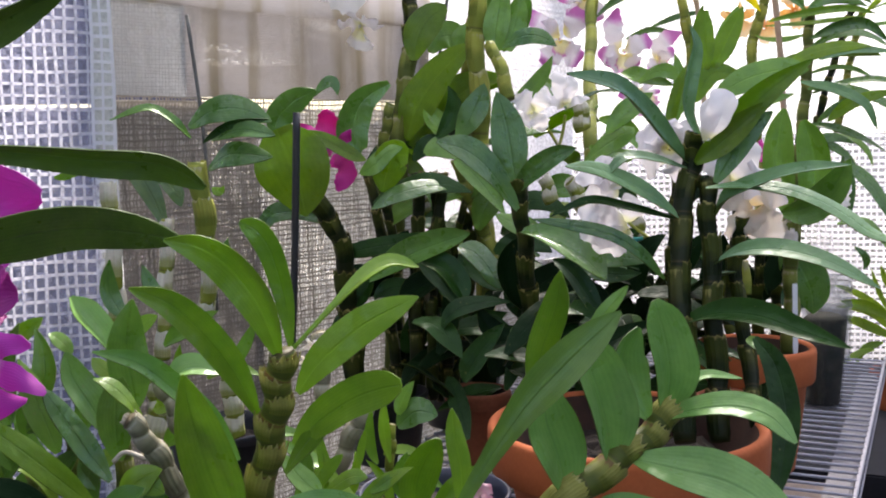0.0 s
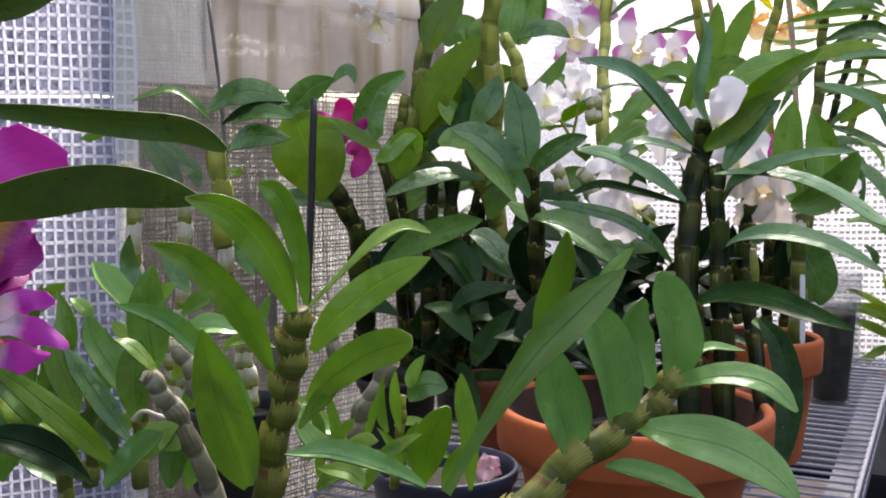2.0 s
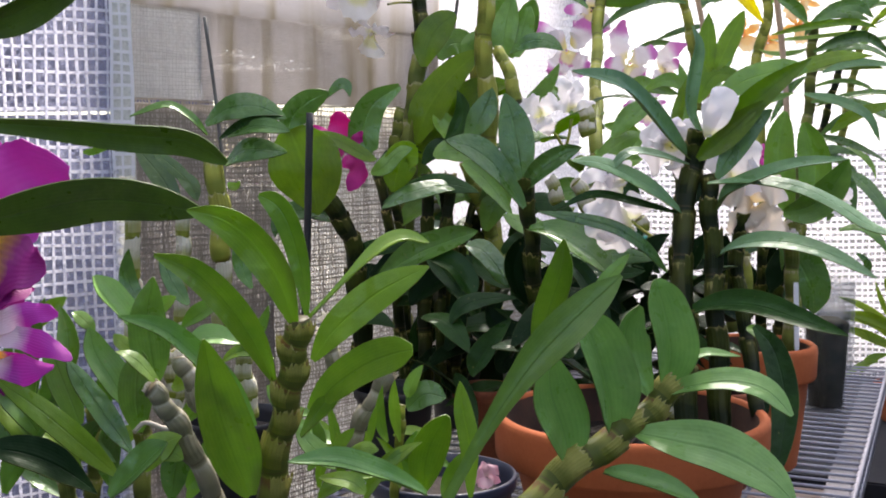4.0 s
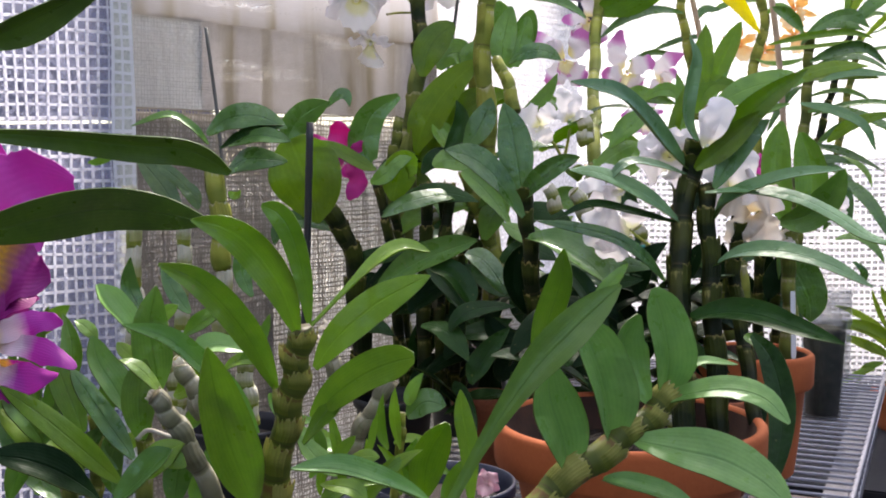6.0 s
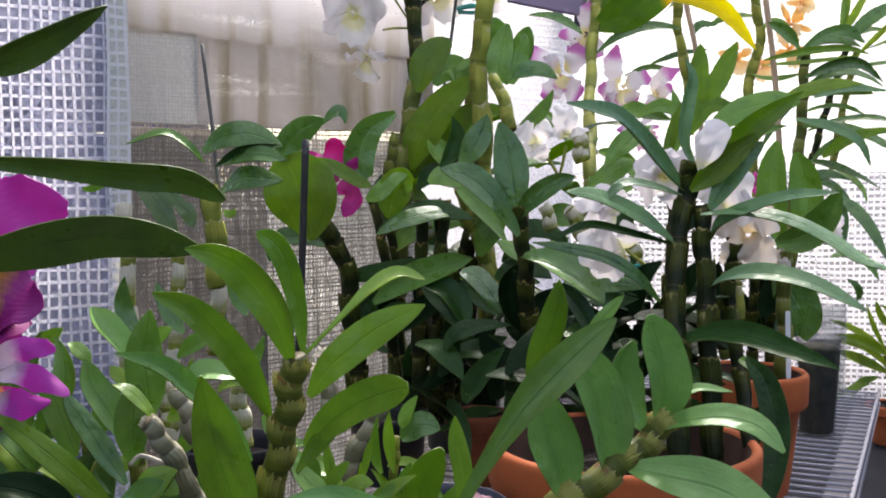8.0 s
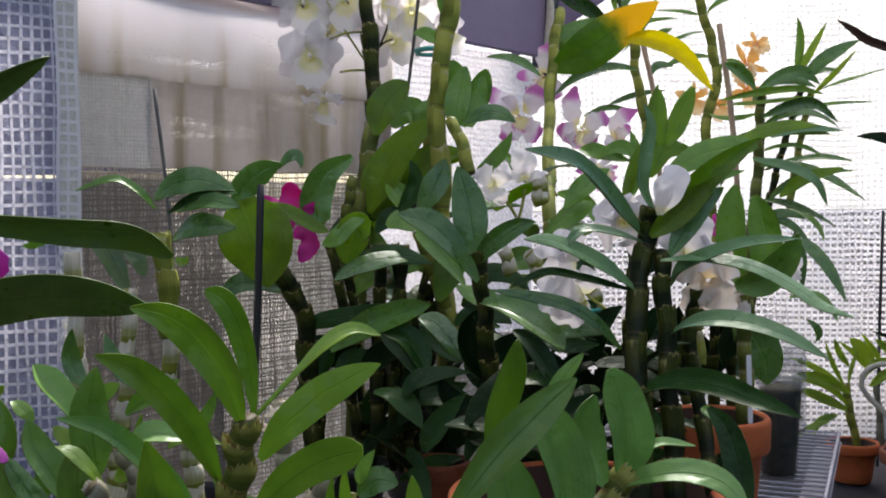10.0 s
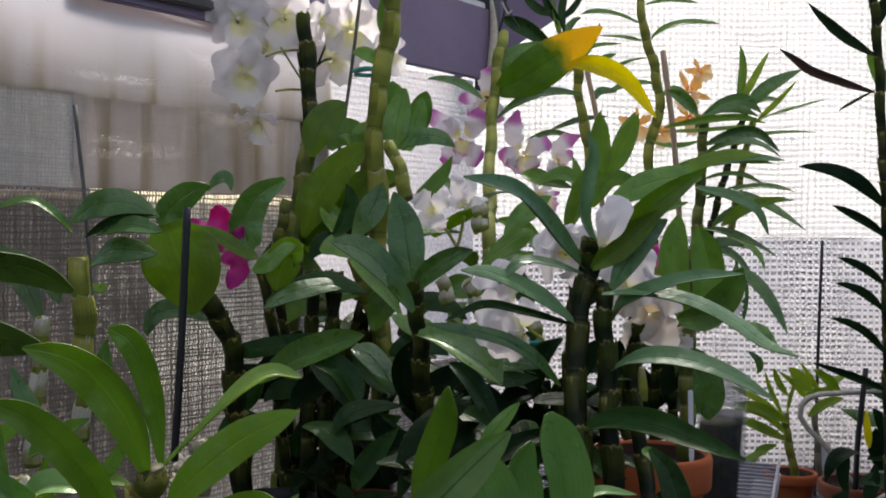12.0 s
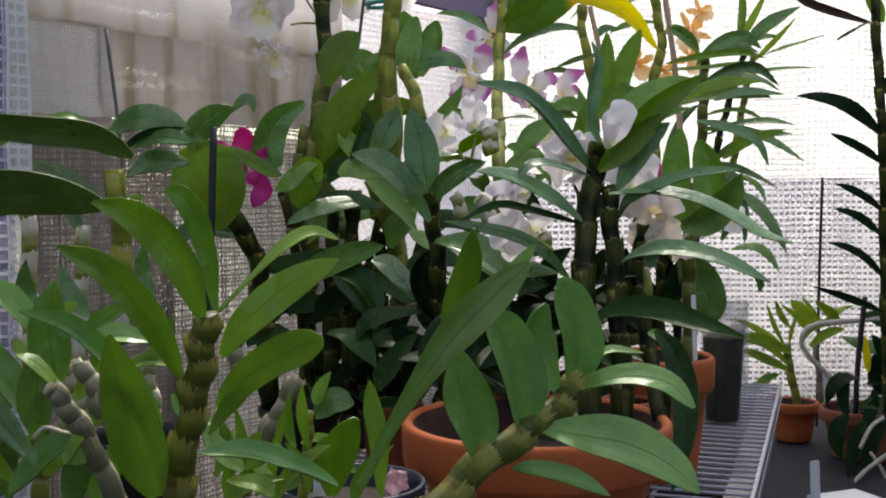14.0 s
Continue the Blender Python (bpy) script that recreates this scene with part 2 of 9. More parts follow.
LEAF_OLIVE = leaf_material("leaf_olive_green", (0.095, 0.195, 0.005), (0.260, 0.410, 0.018), 0.34, 0.62)
LEAF_YELLOW = leaf_material("leaf_yellowing", (0.62, 0.58, 0.02), (0.80, 0.72, 0.05), 0.45, 0.82, 0.15)
LEAF_TURNING = leaf_material("leaf_turning", (0.105, 0.225, 0.010), (0.225, 0.390, 0.026), 0.32, 0.70, 0.2, 1.5, (0.95, 0.68, 0.03))
LEAF_LIME = leaf_material("leaf_lime_green", (0.25, 0.38, 0.025), (0.46, 0.58, 0.07), 0.45, 0.60, 0.2)
# shade deep in the clumps is put into these near-black leaf colours
LEAF_SHADED = leaf_material("leaf_shaded_green", (0.005, 0.022, 0.003), (0.024, 0.076, 0.010), 0.34, 0.12, 0.2, 1.4)
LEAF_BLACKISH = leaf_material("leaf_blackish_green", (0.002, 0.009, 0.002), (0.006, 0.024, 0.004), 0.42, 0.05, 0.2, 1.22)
LEAF_BROWN = leaf_material("leaf_dried_brown", (0.030, 0.014, 0.010), (0.085, 0.045, 0.035), 0.6, 0.1, 0.3, 1.3)
UNDER = leaf_material("leaf_underside", (0.090, 0.170, 0.036), (0.170, 0.280, 0.062), 0.48, 0.50)
CANE = cane_material("cane_green", (0.085, 0.105, 0.018), (0.20, 0.22, 0.045), (0.42, 0.38, 0.22), 0.12)
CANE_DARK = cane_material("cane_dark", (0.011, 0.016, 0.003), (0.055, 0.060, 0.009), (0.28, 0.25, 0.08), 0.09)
CANE_KNOB = cane_material("cane_knobbly", (0.075, 0.095, 0.014), (0.18, 0.185, 0.035), (0.20, 0.12, 0.04), 0.2)
CANE_PAPER = cane_material("cane_papery", (0.19, 0.22, 0.03), (0.34, 0.35, 0.09), (0.74, 0.71, 0.61), 0.5)
CANE_GREY = cane_material("cane_old_grey", (0.17, 0.16, 0.11), (0.29, 0.27, 0.19), (0.48, 0.45, 0.36), 0.2)
CANE_YELLOW = cane_material("cane_yellow_green", (0.170, 0.200, 0.028), (0.34, 0.35, 0.062), (0.50, 0.46, 0.25), 0.08)


def sheath_material(name, low, high, edge):
    m, tree, sh = material(name)
    u, v = uv_parts(tree)
    streak = math_of(tree, "SINE", math_of(tree, "MULTIPLY", u, 70.0))
    tone = math_of(tree, "ADD", math_of(tree, "MULTIPLY", v, 0.7), math_of(tree, "MULTIPLY", noise_of(tree, 90.0, 4.0), 0.4))
    col = ramp(tree, tone, [(0.36, low), (0.62, high), (0.84, high), (0.93, edge)])
    col = mix(tree, math_of(tree, "MULTIPLY", math_of(tree, "ADD", streak, 1.0), 0.06), col, tuple(0.45 * c for c in high))
    tree.links.new(col, sh.inputs["Base Color"])
    sh.inputs["Roughness"].default_value = 0.55
    sh.inputs["IOR"].default_value = 1.28
    bump(tree, sh, math_of(tree, "ADD", streak, noise_of(tree, 120.0)), 0.3, 0.001)
    add_through(tree, sh, col, 0.2)
    return m


SHEATH_PALE = sheath_material("sheath_pale_paper", (0.34, 0.35, 0.14), (0.66, 0.63, 0.52), (0.76, 0.74, 0.66))
SHEATH = {
    "cane_dark": sheath_material("sheath_dark_green", (0.010, 0.018, 0.003), (0.056, 0.070, 0.010), (0.46, 0.38, 0.14)),
    "cane_knobbly": sheath_material("sheath_yellow_brown", (0.13, 0.145, 0.022), (0.34, 0.33, 0.085), (0.52, 0.45, 0.22)),
    "cane_green": sheath_material("sheath_green", (0.080, 0.105, 0.018), (0.20, 0.22, 0.045), (0.46, 0.42, 0.26)),
    "cane_yellow_green": sheath_material("sheath_yellow_green", (0.150, 0.180, 0.026), (0.32, 0.33, 0.062), (0.52, 0.47, 0.28)),
    "cane_old_grey": sheath_material("sheath_grey", (0.20, 0.19, 0.13), (0.34, 0.32, 0.24), (0.52, 0.49, 0.40)),
}
WHITE_P = petal_material("petal_white", (0.86, 0.86, 0.60), (0.92, 0.90, 0.92), (0.93, 0.91, 0.94), 0.75, 0.66, 0.02)
WHITE_LIP = petal_material("lip_white_yellow", (0.70, 0.66, 0.16), (0.82, 0.80, 0.50), (0.88, 0.86, 0.85), 0.5, 0.55, 0.03)
PINKTIP = petal_material("petal_white_pink_tip", (0.90, 0.84, 0.45), (0.92, 0.89, 0.91), (0.74, 0.32, 0.66), 0.60, 0.66, 0.03)
PINK_LIP = petal_material("lip_yellow_pink", (0.82, 0.60, 0.05), (0.90, 0.86, 0.55), (0.72, 0.34, 0.62), 0.74, 0.55, 0.05)
MAGENTA = petal_material("petal_magenta", (0.80, 0.16, 0.52), (0.76, 0.055, 0.42), (0.66, 0.025, 0.34), 0.6, 0.42, 0.2)
ORCHID = petal_material("petal_orchid_purple", (0.66, 0.32, 0.54), (0.62, 0.11, 0.54), (0.56, 0.07, 0.49), 0.5, 0.35, 0.05)
ORCHID_PALE = petal_material("petal_purple_pale_base", (0.80, 0.62, 0.35), (0.78, 0.62, 0.72), (0.56, 0.05, 0.48), 0.34, 0.35, 0.04)
ORCHID_LIP = petal_material("lip_yellow_purple", (0.80, 0.42, 0.03), (0.78, 0.40, 0.04), (0.30, 0.01, 0.20), 0.32, 0.3, 0.2)
ORCHID_LIP2 = petal_material("lip_dark_purple", (0.80, 0.42, 0.03), (0.80, 0.44, 0.05), (0.34, 0.015, 0.24), 0.34, 0.3, 0.2)
CREAM_P = petal_material("petal_cream", (0.86, 0.74, 0.50), (0.90, 0.84, 0.78), (0.93, 0.89, 0.87), 0.7, 0.6, 0.04)
PALE_PINK = petal_material("petal_pale_pink", (0.80, 0.60, 0.60), (0.80, 0.52, 0.60), (0.78, 0.45, 0.56), 0.7, 0.4, 0.1)
ORANGE_P = petal_material("petal_orange", (0.78, 0.34, 0.04), (0.94, 0.66, 0.30), (0.95, 0.74, 0.44), 0.6, 0.66, 0.1)
TERRA = plain("terracotta", (0.40, 0.088, 0.022), (0.54, 0.140, 0.042), 0.85, 14.0, 0.0, 0.25, 0.002, 220.0)
# weathered clay, also darkened for the shadow the rear pots stand in
TERRA_OLD = plain("terracotta_weathered_shaded", (0.18, 0.050, 0.022), (0.36, 0.110, 0.050), 0.88, 22.0, 0.0, 0.3, 0.002, 200.0)
# inner clay far darker than TERRA: the pots' inside shade put into colour
INNER_SHADE = plain("terracotta_shaded_inside", (0.022, 0.011, 0.007), (0.075, 0.026, 0.014), 0.85, 18.0, 0.0, 0.3)
BARK = plain("bark_mix", (0.008, 0.006, 0.005), (0.032, 0.020, 0.013), 0.9, 70.0, 0.0, 0.8, 0.006, 260.0)
ROOT = plain("dry_root", (0.38, 0.34, 0.27), (0.60, 0.56, 0.48), 0.8, 90.0, 0.0, 0.4)
STEEL = plain("coated_wire", (0.28, 0.27, 0.32), (0.44, 0.43, 0.49), 0.5, 30.0, 0.1, 0.15)
DARK_STEEL = plain("shelf_side", (0.12, 0.115, 0.14), (0.20, 0.19, 0.23), 0.5, 20.0, 0.1, 0.15)
BLACK = plain("black_plastic", (0.010, 0.010, 0.013), (0.022, 0.022, 0.028), 0.45, 30.0)
NAVY = plain("dark_blue_plastic", (0.020, 0.024, 0.050), (0.042, 0.048, 0.085), 0.4, 25.0)
TAG = plain("white_plastic_tag", (0.72, 0.73, 0.76), (0.84, 0.84, 0.86), 0.45, 20.0, 0.0, 0.05)
BAMBOO = plain("bamboo_stake", (0.33, 0.22, 0.14), (0.50, 0.36, 0.25), 0.65, 40.0)
GREY_STAKE = plain("weathered_stake", (0.07, 0.07, 0.07), (0.14, 0.14, 0.13), 0.8, 40.0)
TEAL = plain("teal_tie", (0.02, 0.30, 0.27), (0.05, 0.44, 0.38), 0.5, 60.0)
STRAND = plain("white_strand", (0.80, 0.79, 0.84), (0.90, 0.89, 0.92), 0.6, 40.0)
add_through(STRAND.node_tree, STRAND.node_tree.nodes["Principled BSDF"], (0.94, 0.94, 0.98), 0.62)
# less white than STRAND, for the curtain threads
STRAND_DIM = plain("greyish_white_strand", (0.56, 0.56, 0.62), (0.66, 0.66, 0.72), 0.6, 40.0)
add_through(STRAND_DIM.node_tree, STRAND_DIM.node_tree.nodes["Principled BSDF"], (0.66, 0.66, 0.74), 0.6)
STRAND_GREY = plain("grey_strand", (0.30, 0.29, 0.28), (0.42, 0.41, 0.40), 0.7, 40.0)
add_through(STRAND_GREY.node_tree, STRAND_GREY.node_tree.nodes["Principled BSDF"], (0.42, 0.41, 0.40), 0.5)
SHADE = cloth_material("grey_shade_cloth", (0.53, 0.515, 0.52), 300.0, 1510.0, 0.03, 0.12, 0.86, (0.87, 0.85, 0.88))
SHADE_OPEN = cloth_material("open_shade_cloth", (0.62, 0.595, 0.595), 350.0, 1510.0, 0.18, 0.36, 0.82)
CLOTH_HEM = plain("faded_pinkish_hem", (0.56, 0.53, 0.52), (0.70, 0.67, 0.66), 0.85, 40.0)
add_through(CLOTH_HEM.node_tree, CLOTH_HEM.node_tree.nodes["Principled BSDF"], (0.66, 0.58, 0.55), 0.6)
# batten wood darkened for the shadow along the purple board
SHADED_TIMBER = plain("dark_shaded_timber", (0.050, 0.045, 0.052), (0.120, 0.108, 0.118), 0.8, 18.0)
NET = plain("brown_grey_net", (0.15, 0.135, 0.12), (0.27, 0.245, 0.22), 0.8, 30.0)
add_through(NET.node_tree, NET.node_tree.nodes["Principled BSDF"], (0.26, 0.235, 0.21), 0.4)
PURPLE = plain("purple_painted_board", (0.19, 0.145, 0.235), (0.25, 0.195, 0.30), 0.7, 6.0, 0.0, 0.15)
# darker copy of PURPLE: the eave's shade is put into the colour
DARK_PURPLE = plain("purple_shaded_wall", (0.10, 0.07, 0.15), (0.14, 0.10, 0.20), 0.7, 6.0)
PIPE = plain("dark_painted_pipe", (0.015, 0.016, 0.03), (0.035, 0.036, 0.055), 0.4, 20.0)
NETCLOTH = net_cloth_material("net_cloth", (0.29, 0.27, 0.255), (0.46, 0.435, 0.41), 0.08, 0.66)
MESHCLOTH = net_cloth_material("mesh_cloth", (0.54, 0.53, 0.52), (0.66, 0.65, 0.64), 0.03, 0.35)
NETCLOTH_PALE = net_cloth_material("net_cloth_pale", (0.60, 0.585, 0.565), (0.76, 0.745, 0.725), 0.32, 0.86)
BLACK_FLOOR = plain("black_floor_cover", (0.012, 0.012, 0.013), (0.028, 0.028, 0.03), 0.8, 8.0, 0.0, 0.3, 0.002, 300.0)
TRAY = plain("dark_slate_board", (0.006, 0.006, 0.009), (0.018, 0.018, 0.026), 0.9, 14.0)
FILM = film_material("scrim_film", 0.86, (0.42, 0.43, 0.58))
FILM_LOW = film_material("scrim_film_low", 0.64, (0.40, 0.40, 0.46), 0.4, 0.62)
FILM_SIDE = film_material("scrim_film_side", 0.28, (0.94, 0.92, 0.94), 0.4, 0.84)
FILM_HEM = film_material("scrim_film_hem", 0.10, (0.84, 0.84, 0.80), 0.4, 0.7)
FILM_WALL = film_material("scrim_film_far", 0.16, (0.95, 0.95, 0.94), 0.4, 0.84)
ROOF_FILM = film_material("roof_film", 0.50, (0.79, 0.80, 0.87))
ROOF_CLEAR = film_material("roof_film_clear", 0.80, (0.80, 0.80, 0.84))
BLOCK_CLOTH = plain("light_blocking_cloth", (0.02, 0.022, 0.02), (0.045, 0.048, 0.045), 0.9, 6.0)
GROUND = plain("gravel_ground", (0.12, 0.105, 0.085), (0.42, 0.38, 0.32), 0.9, 3.0, 0.0, 0.8, 0.02, 60.0)
HEDGE = plain("hedge_leaves", (0.03, 0.055, 0.02), (0.10, 0.14, 0.05), 0.8, 6.0, 0.0, 0.5, 0.03, 40.0)
FENCE = plain("weathered_boards", (0.20, 0.14, 0.11), (0.36, 0.27, 0.22), 0.85, 5.0)


def clear_plastic(name, tint, share):
    m, tree, sh = material(name)
    sh.inputs["Base Color"].default_value = (*tint, 1)
    sh.inputs["Roughness"].default_value = 0.12
    tr = tree.nodes.new("ShaderNodeBsdfTransparent")
    tr.inputs[0].default_value = (0.93, 0.94, 0.95, 1)
    mx = tree.nodes.new("ShaderNodeMixShader")
    dirt = ramp(tree, noise_of(tree, 35.0, 4.0), [(0.35, (share + 0.12,) * 3), (0.7, (share - 0.15,) * 3)])
    tree.links.new(dirt, mx.inputs[0])
    tree.links.new(sh.outputs[0], mx.inputs[1])
    tree.links.new(tr.outputs[0], mx.inputs[2])
    tree.links.new(mx.outputs[0], tree.nodes["Material Output"].inputs[0])
    return m


CLEAR = clear_plastic("clear_plastic", (0.07, 0.075, 0.08), 0.80)
CLEAR_RIB = clear_plastic("clear_ribbed_plastic", (0.24, 0.26, 0.27), 0.66)
MOSS = plain("packed_moss", (0.008, 0.010, 0.006), (0.085, 0.080, 0.050), 0.85, 60.0, 0.0, 0.8, 0.004, 200.0)
FENCE_BLUE = plain("slate_blue_boards", (0.10, 0.105, 0.17), (0.17, 0.18, 0.28), 0.8, 5.0)


# ---- builders ----
def mesh_object(name, verts, faces, mats, parent=None, label="", uvs=None, slots=None, smooth=True, origin=None):
    """One mesh object. Vertices are given in the world; the object's origin is its thing's origin, or the one given."""
    root = parent
    while root is not None and root.parent is not None:
        root = root.parent
    o = Vector(origin) if origin is not None else (Vector(root.location) if root is not None else Vector((0, 0, 0)))
    me = bpy.data.meshes.new(name)
    me.from_pydata([(v[0] - o[0], v[1] - o[1], v[2] - o[2]) for v in verts], [], faces)
    for m in mats if isinstance(mats, (list, tuple)) else [mats]:
        me.materials.append(m)
    if uvs is not None:
        layer = me.uv_layers.new(name="UVMap")
        idx = np.empty(len(me.loops), np.int32)
        me.loops.foreach_get("vertex_index", idx)
        layer.data.foreach_set("uv", np.asarray(uvs, np.float32)[idx].ravel())
    if slots is not None:
        me.polygons.foreach_set("material_index", np.asarray(slots, np.int32))
    me.polygons.foreach_set("use_smooth", [smooth] * len(me.polygons))
    me.update()
    ob = new(name, me)
    if parent is not None:
        ob.parent = parent
    else:
        ob.location = o
    if label:
        ob["label"] = label
    return ob


def thing(name, at, label, category, group=""):
    ob = new(name)
    ob.empty_display_size = 0.03
    ob.location = at
    return tagged(ob, label, category, group)


def curve3(b, m, t, s):
    """The point at s of the smooth arc from b over m (its middle) to t, and its direction."""
    c = 2 * m - 0.5 * (b + t)
    return (1 - s) ** 2 * b + 2 * s * (1 - s) * c + s * s * t, (2 * (1 - s) * (c - b) + 2 * s * (t - c)).normalized()


def blade(b, m, t, width, face, fold=0.16, blunt=0.0, rows=11, wave=0.0, curl=0.0, thick=0.0011, taper=0.9, stalk=0.2, twist=0.0, spine=None, peak=0.45):
    """A leaf or petal: two curved skins with a rim, folded along the midrib. face: the way its upper side looks.
    spine: a longer line of points to follow in place of b, m, t. peak: where along it the blade is widest."""
    b, m, t, face = Vector(b), Vector(m), Vector(t), Vector(face)
    line = smooth_path(spine, rows) if spine else None
    across = (-1.0, -0.55, 0.0, 0.55, 1.0)
    top, low, uvs = [], [], []
    phase = (b.x * 91.7 + t.z * 57.3) % 6.28
    for i in range(rows + 1):
        s = i / rows
        if line:
            p, d = line[i], (line[min(i + 1, rows)] - line[max(i - 1, 0)]).normalized()
        else:
            p, d = curve3(b, m, t, s)
        side = d.cross(face)
        side = side.normalized() if side.length > 1e-4 else d.orthogonal().normalized()
        up = side.cross(d).normalized()
        if twist:
            turn = twist * (s - 0.45)
            side, up = side * math.cos(turn) + up * math.sin(turn), up * math.cos(turn) - side * math.sin(turn)
        grow = min(1.0, s / (peak - 0.03))
        w = stalk + (1 - stalk) * math.sin(0.5 * math.pi * grow ** taper)
        if s > peak:
            w *= (1 - ((s - peak) / (1 - peak)) ** (1.9 + 1.6 * blunt)) ** (0.85 - 0.35 * blunt)
        w = max(w, 0.02) * width * 0.5
        if wave > 0.3:
            w *= 1 + 0.10 * math.sin(17 * s + phase) + 0.05 * math.sin(41 * s + 2 * phase)
        if i == rows:
            w = max(0.03, 0.35 * blunt) * width * 0.5
        for a in across:
            lift = fold * abs(a) * w * 2 * (1 - 0.5 * s) - curl * (a * a) * w + wave * w * math.sin(phase + 9 * s + (2.0 if a > 0 else 0.0)) * abs(a)
            q = p + side * (a * w) + up * lift
            top.append(q + up * (thick * 0.5))
            low.append(q - up * (thick * 0.5))
            uvs.append((0.5 + 0.5 * a, s))
    n = len(top)
    faces, slots = [], []
    for i in range(rows):
        for j in range(4):
            k = 5 * i + j
            faces.append((k, k + 1, k + 6, k + 5))
            slots.append(0)
            faces.append((n + k, n + k + 5, n + k + 6, n + k + 1))
            slots.append(1)
    rim = [5 * i for i in range(rows + 1)] + [5 * rows + j for j in range(1, 5)] + [5 * i + 4 for i in range(rows - 1, -1, -1)] + [3, 2, 1]
    k = len(rim)
    for i in range(k):
        j = (i + 1) % k
        faces.append((2 * n + i, 2 * n + j, 2 * n + k + j, 2 * n + k + i))
        slots.append(1)
    edge = [uvs[q] for q in rim]
    return top + low + [top[q] for q in rim] + [low[q] for q in rim], faces, uvs + uvs + edge + edge, slots


PLAIN_BACKED = ("leaf_yellowing", "leaf_turning", "leaf_lime_green", "leaf_olive_green", "leaf_fresh_green", "leaf_shaded_green", "leaf_blackish_green")


def leaf(parent, b, m, t, width, face, mat=None, blunt=0.0, fold=0.2, label="", taper=0.9):
    """A leaf on the arc from b over m to t."""
    chance = random.Random(int((b[0] * 7919 + t[2] * 6007 + m[1] * 3001) * 1000))
    fold *= chance.uniform(0.5, 1.2)
    face = (Vector(face) + Vector((0, 0, 0.28))).normalized()
    v, f, u, s = blade(b, m, t, width * chance.uniform(0.90, 1.02), face, fold, blunt, 13, 0.11, chance.choice((-0.2, 0.08, 0.24)), taper=taper, twist=chance.uniform(-0.5, 0.5))
    mat = mat or LEAF
    return mesh_object("leaf", v, f, [mat, mat if mat.name in PLAIN_BACKED else UNDER], parent, label, u, s)


def strap_leaf(parent, spine, width, face, mat=None, blunt=0.15, fold=0.22, label="", taper=0.9, peak=0.45, twist=0.0, stalk=0.2):
    """A leaf along a longer bent spine."""
    mat = mat or LEAF
    chance = random.Random(int((spine[0][0] * 7919 + spine[-1][2] * 6007) * 1000))
    v, f, u, s = blade(spine[0], spine[1], spine[-1], width, face, fold * chance.uniform(0.8, 1.2), blunt, 18, 0.07, chance.choice((-0.22, 0.12, 0.28)), taper=taper, twist=twist, spine=spine, peak=peak, stalk=stalk)
    return mesh_object("leaf", v, f, [mat, mat if mat.name in PLAIN_BACKED else UNDER], parent, label, u, s)


def smooth_path(points, steps):
    """A soft line through the points (Catmull-Rom)."""
    p = [Vector(q) for q in points]
    if len(p) == 2:
        return [p[0].lerp(p[1], i / steps) for i in range(steps + 1)]
    ext = [2 * p[0] - p[1]] + p + [2 * p[-1] - p[-2]]
    out = []
    spans = len(p) - 1
    for i in range(steps + 1):
        x = i / steps * spans
        k = min(int(x), spans - 1)
        s = x - k
        a, b, c, d = ext[k:k + 4]
        out.append(0.5 * ((2 * b) + (c - a) * s + (2 * a - 5 * b + 4 * c - d) * s * s + (3 * b - a - 3 * c + d) * s ** 3))
    return out


def tube(path, radii, sides=10, vs=None, caps=True):
    verts, faces, uvs = [], [], []
    n = len(path)
    ref = Vector((0.31, 0.72, 0.1)).normalized()
    for i, p in enumerate(path):
        d = (path[min(i + 1, n - 1)] - path[max(i - 1, 0)])
        d = d.normalized() if d.length > 1e-9 else Vector((0, 0, 1))
        x = d.cross(ref)
        x = x.normalized() if x.length > 1e-3 else d.orthogonal().normalized()
        y = d.cross(x)
        for j in range(sides):
            a = 2 * math.pi * j / sides
            verts.append(p + (x * math.cos(a) + y * math.sin(a)) * radii[i])
            uvs.append((j / sides, vs[i] if vs else i / (n - 1)))
    for i in range(n - 1):
        for j in range(sides):
            k, l = i * sides + j, i * sides + (j + 1) % sides
            faces.append((k, l, l + sides, k + sides))
    if caps:
        faces.append(tuple(range(sides - 1, -1, -1)))
        faces.append(tuple((n - 1) * sides + j for j in range(sides)))
    return verts, faces, uvs


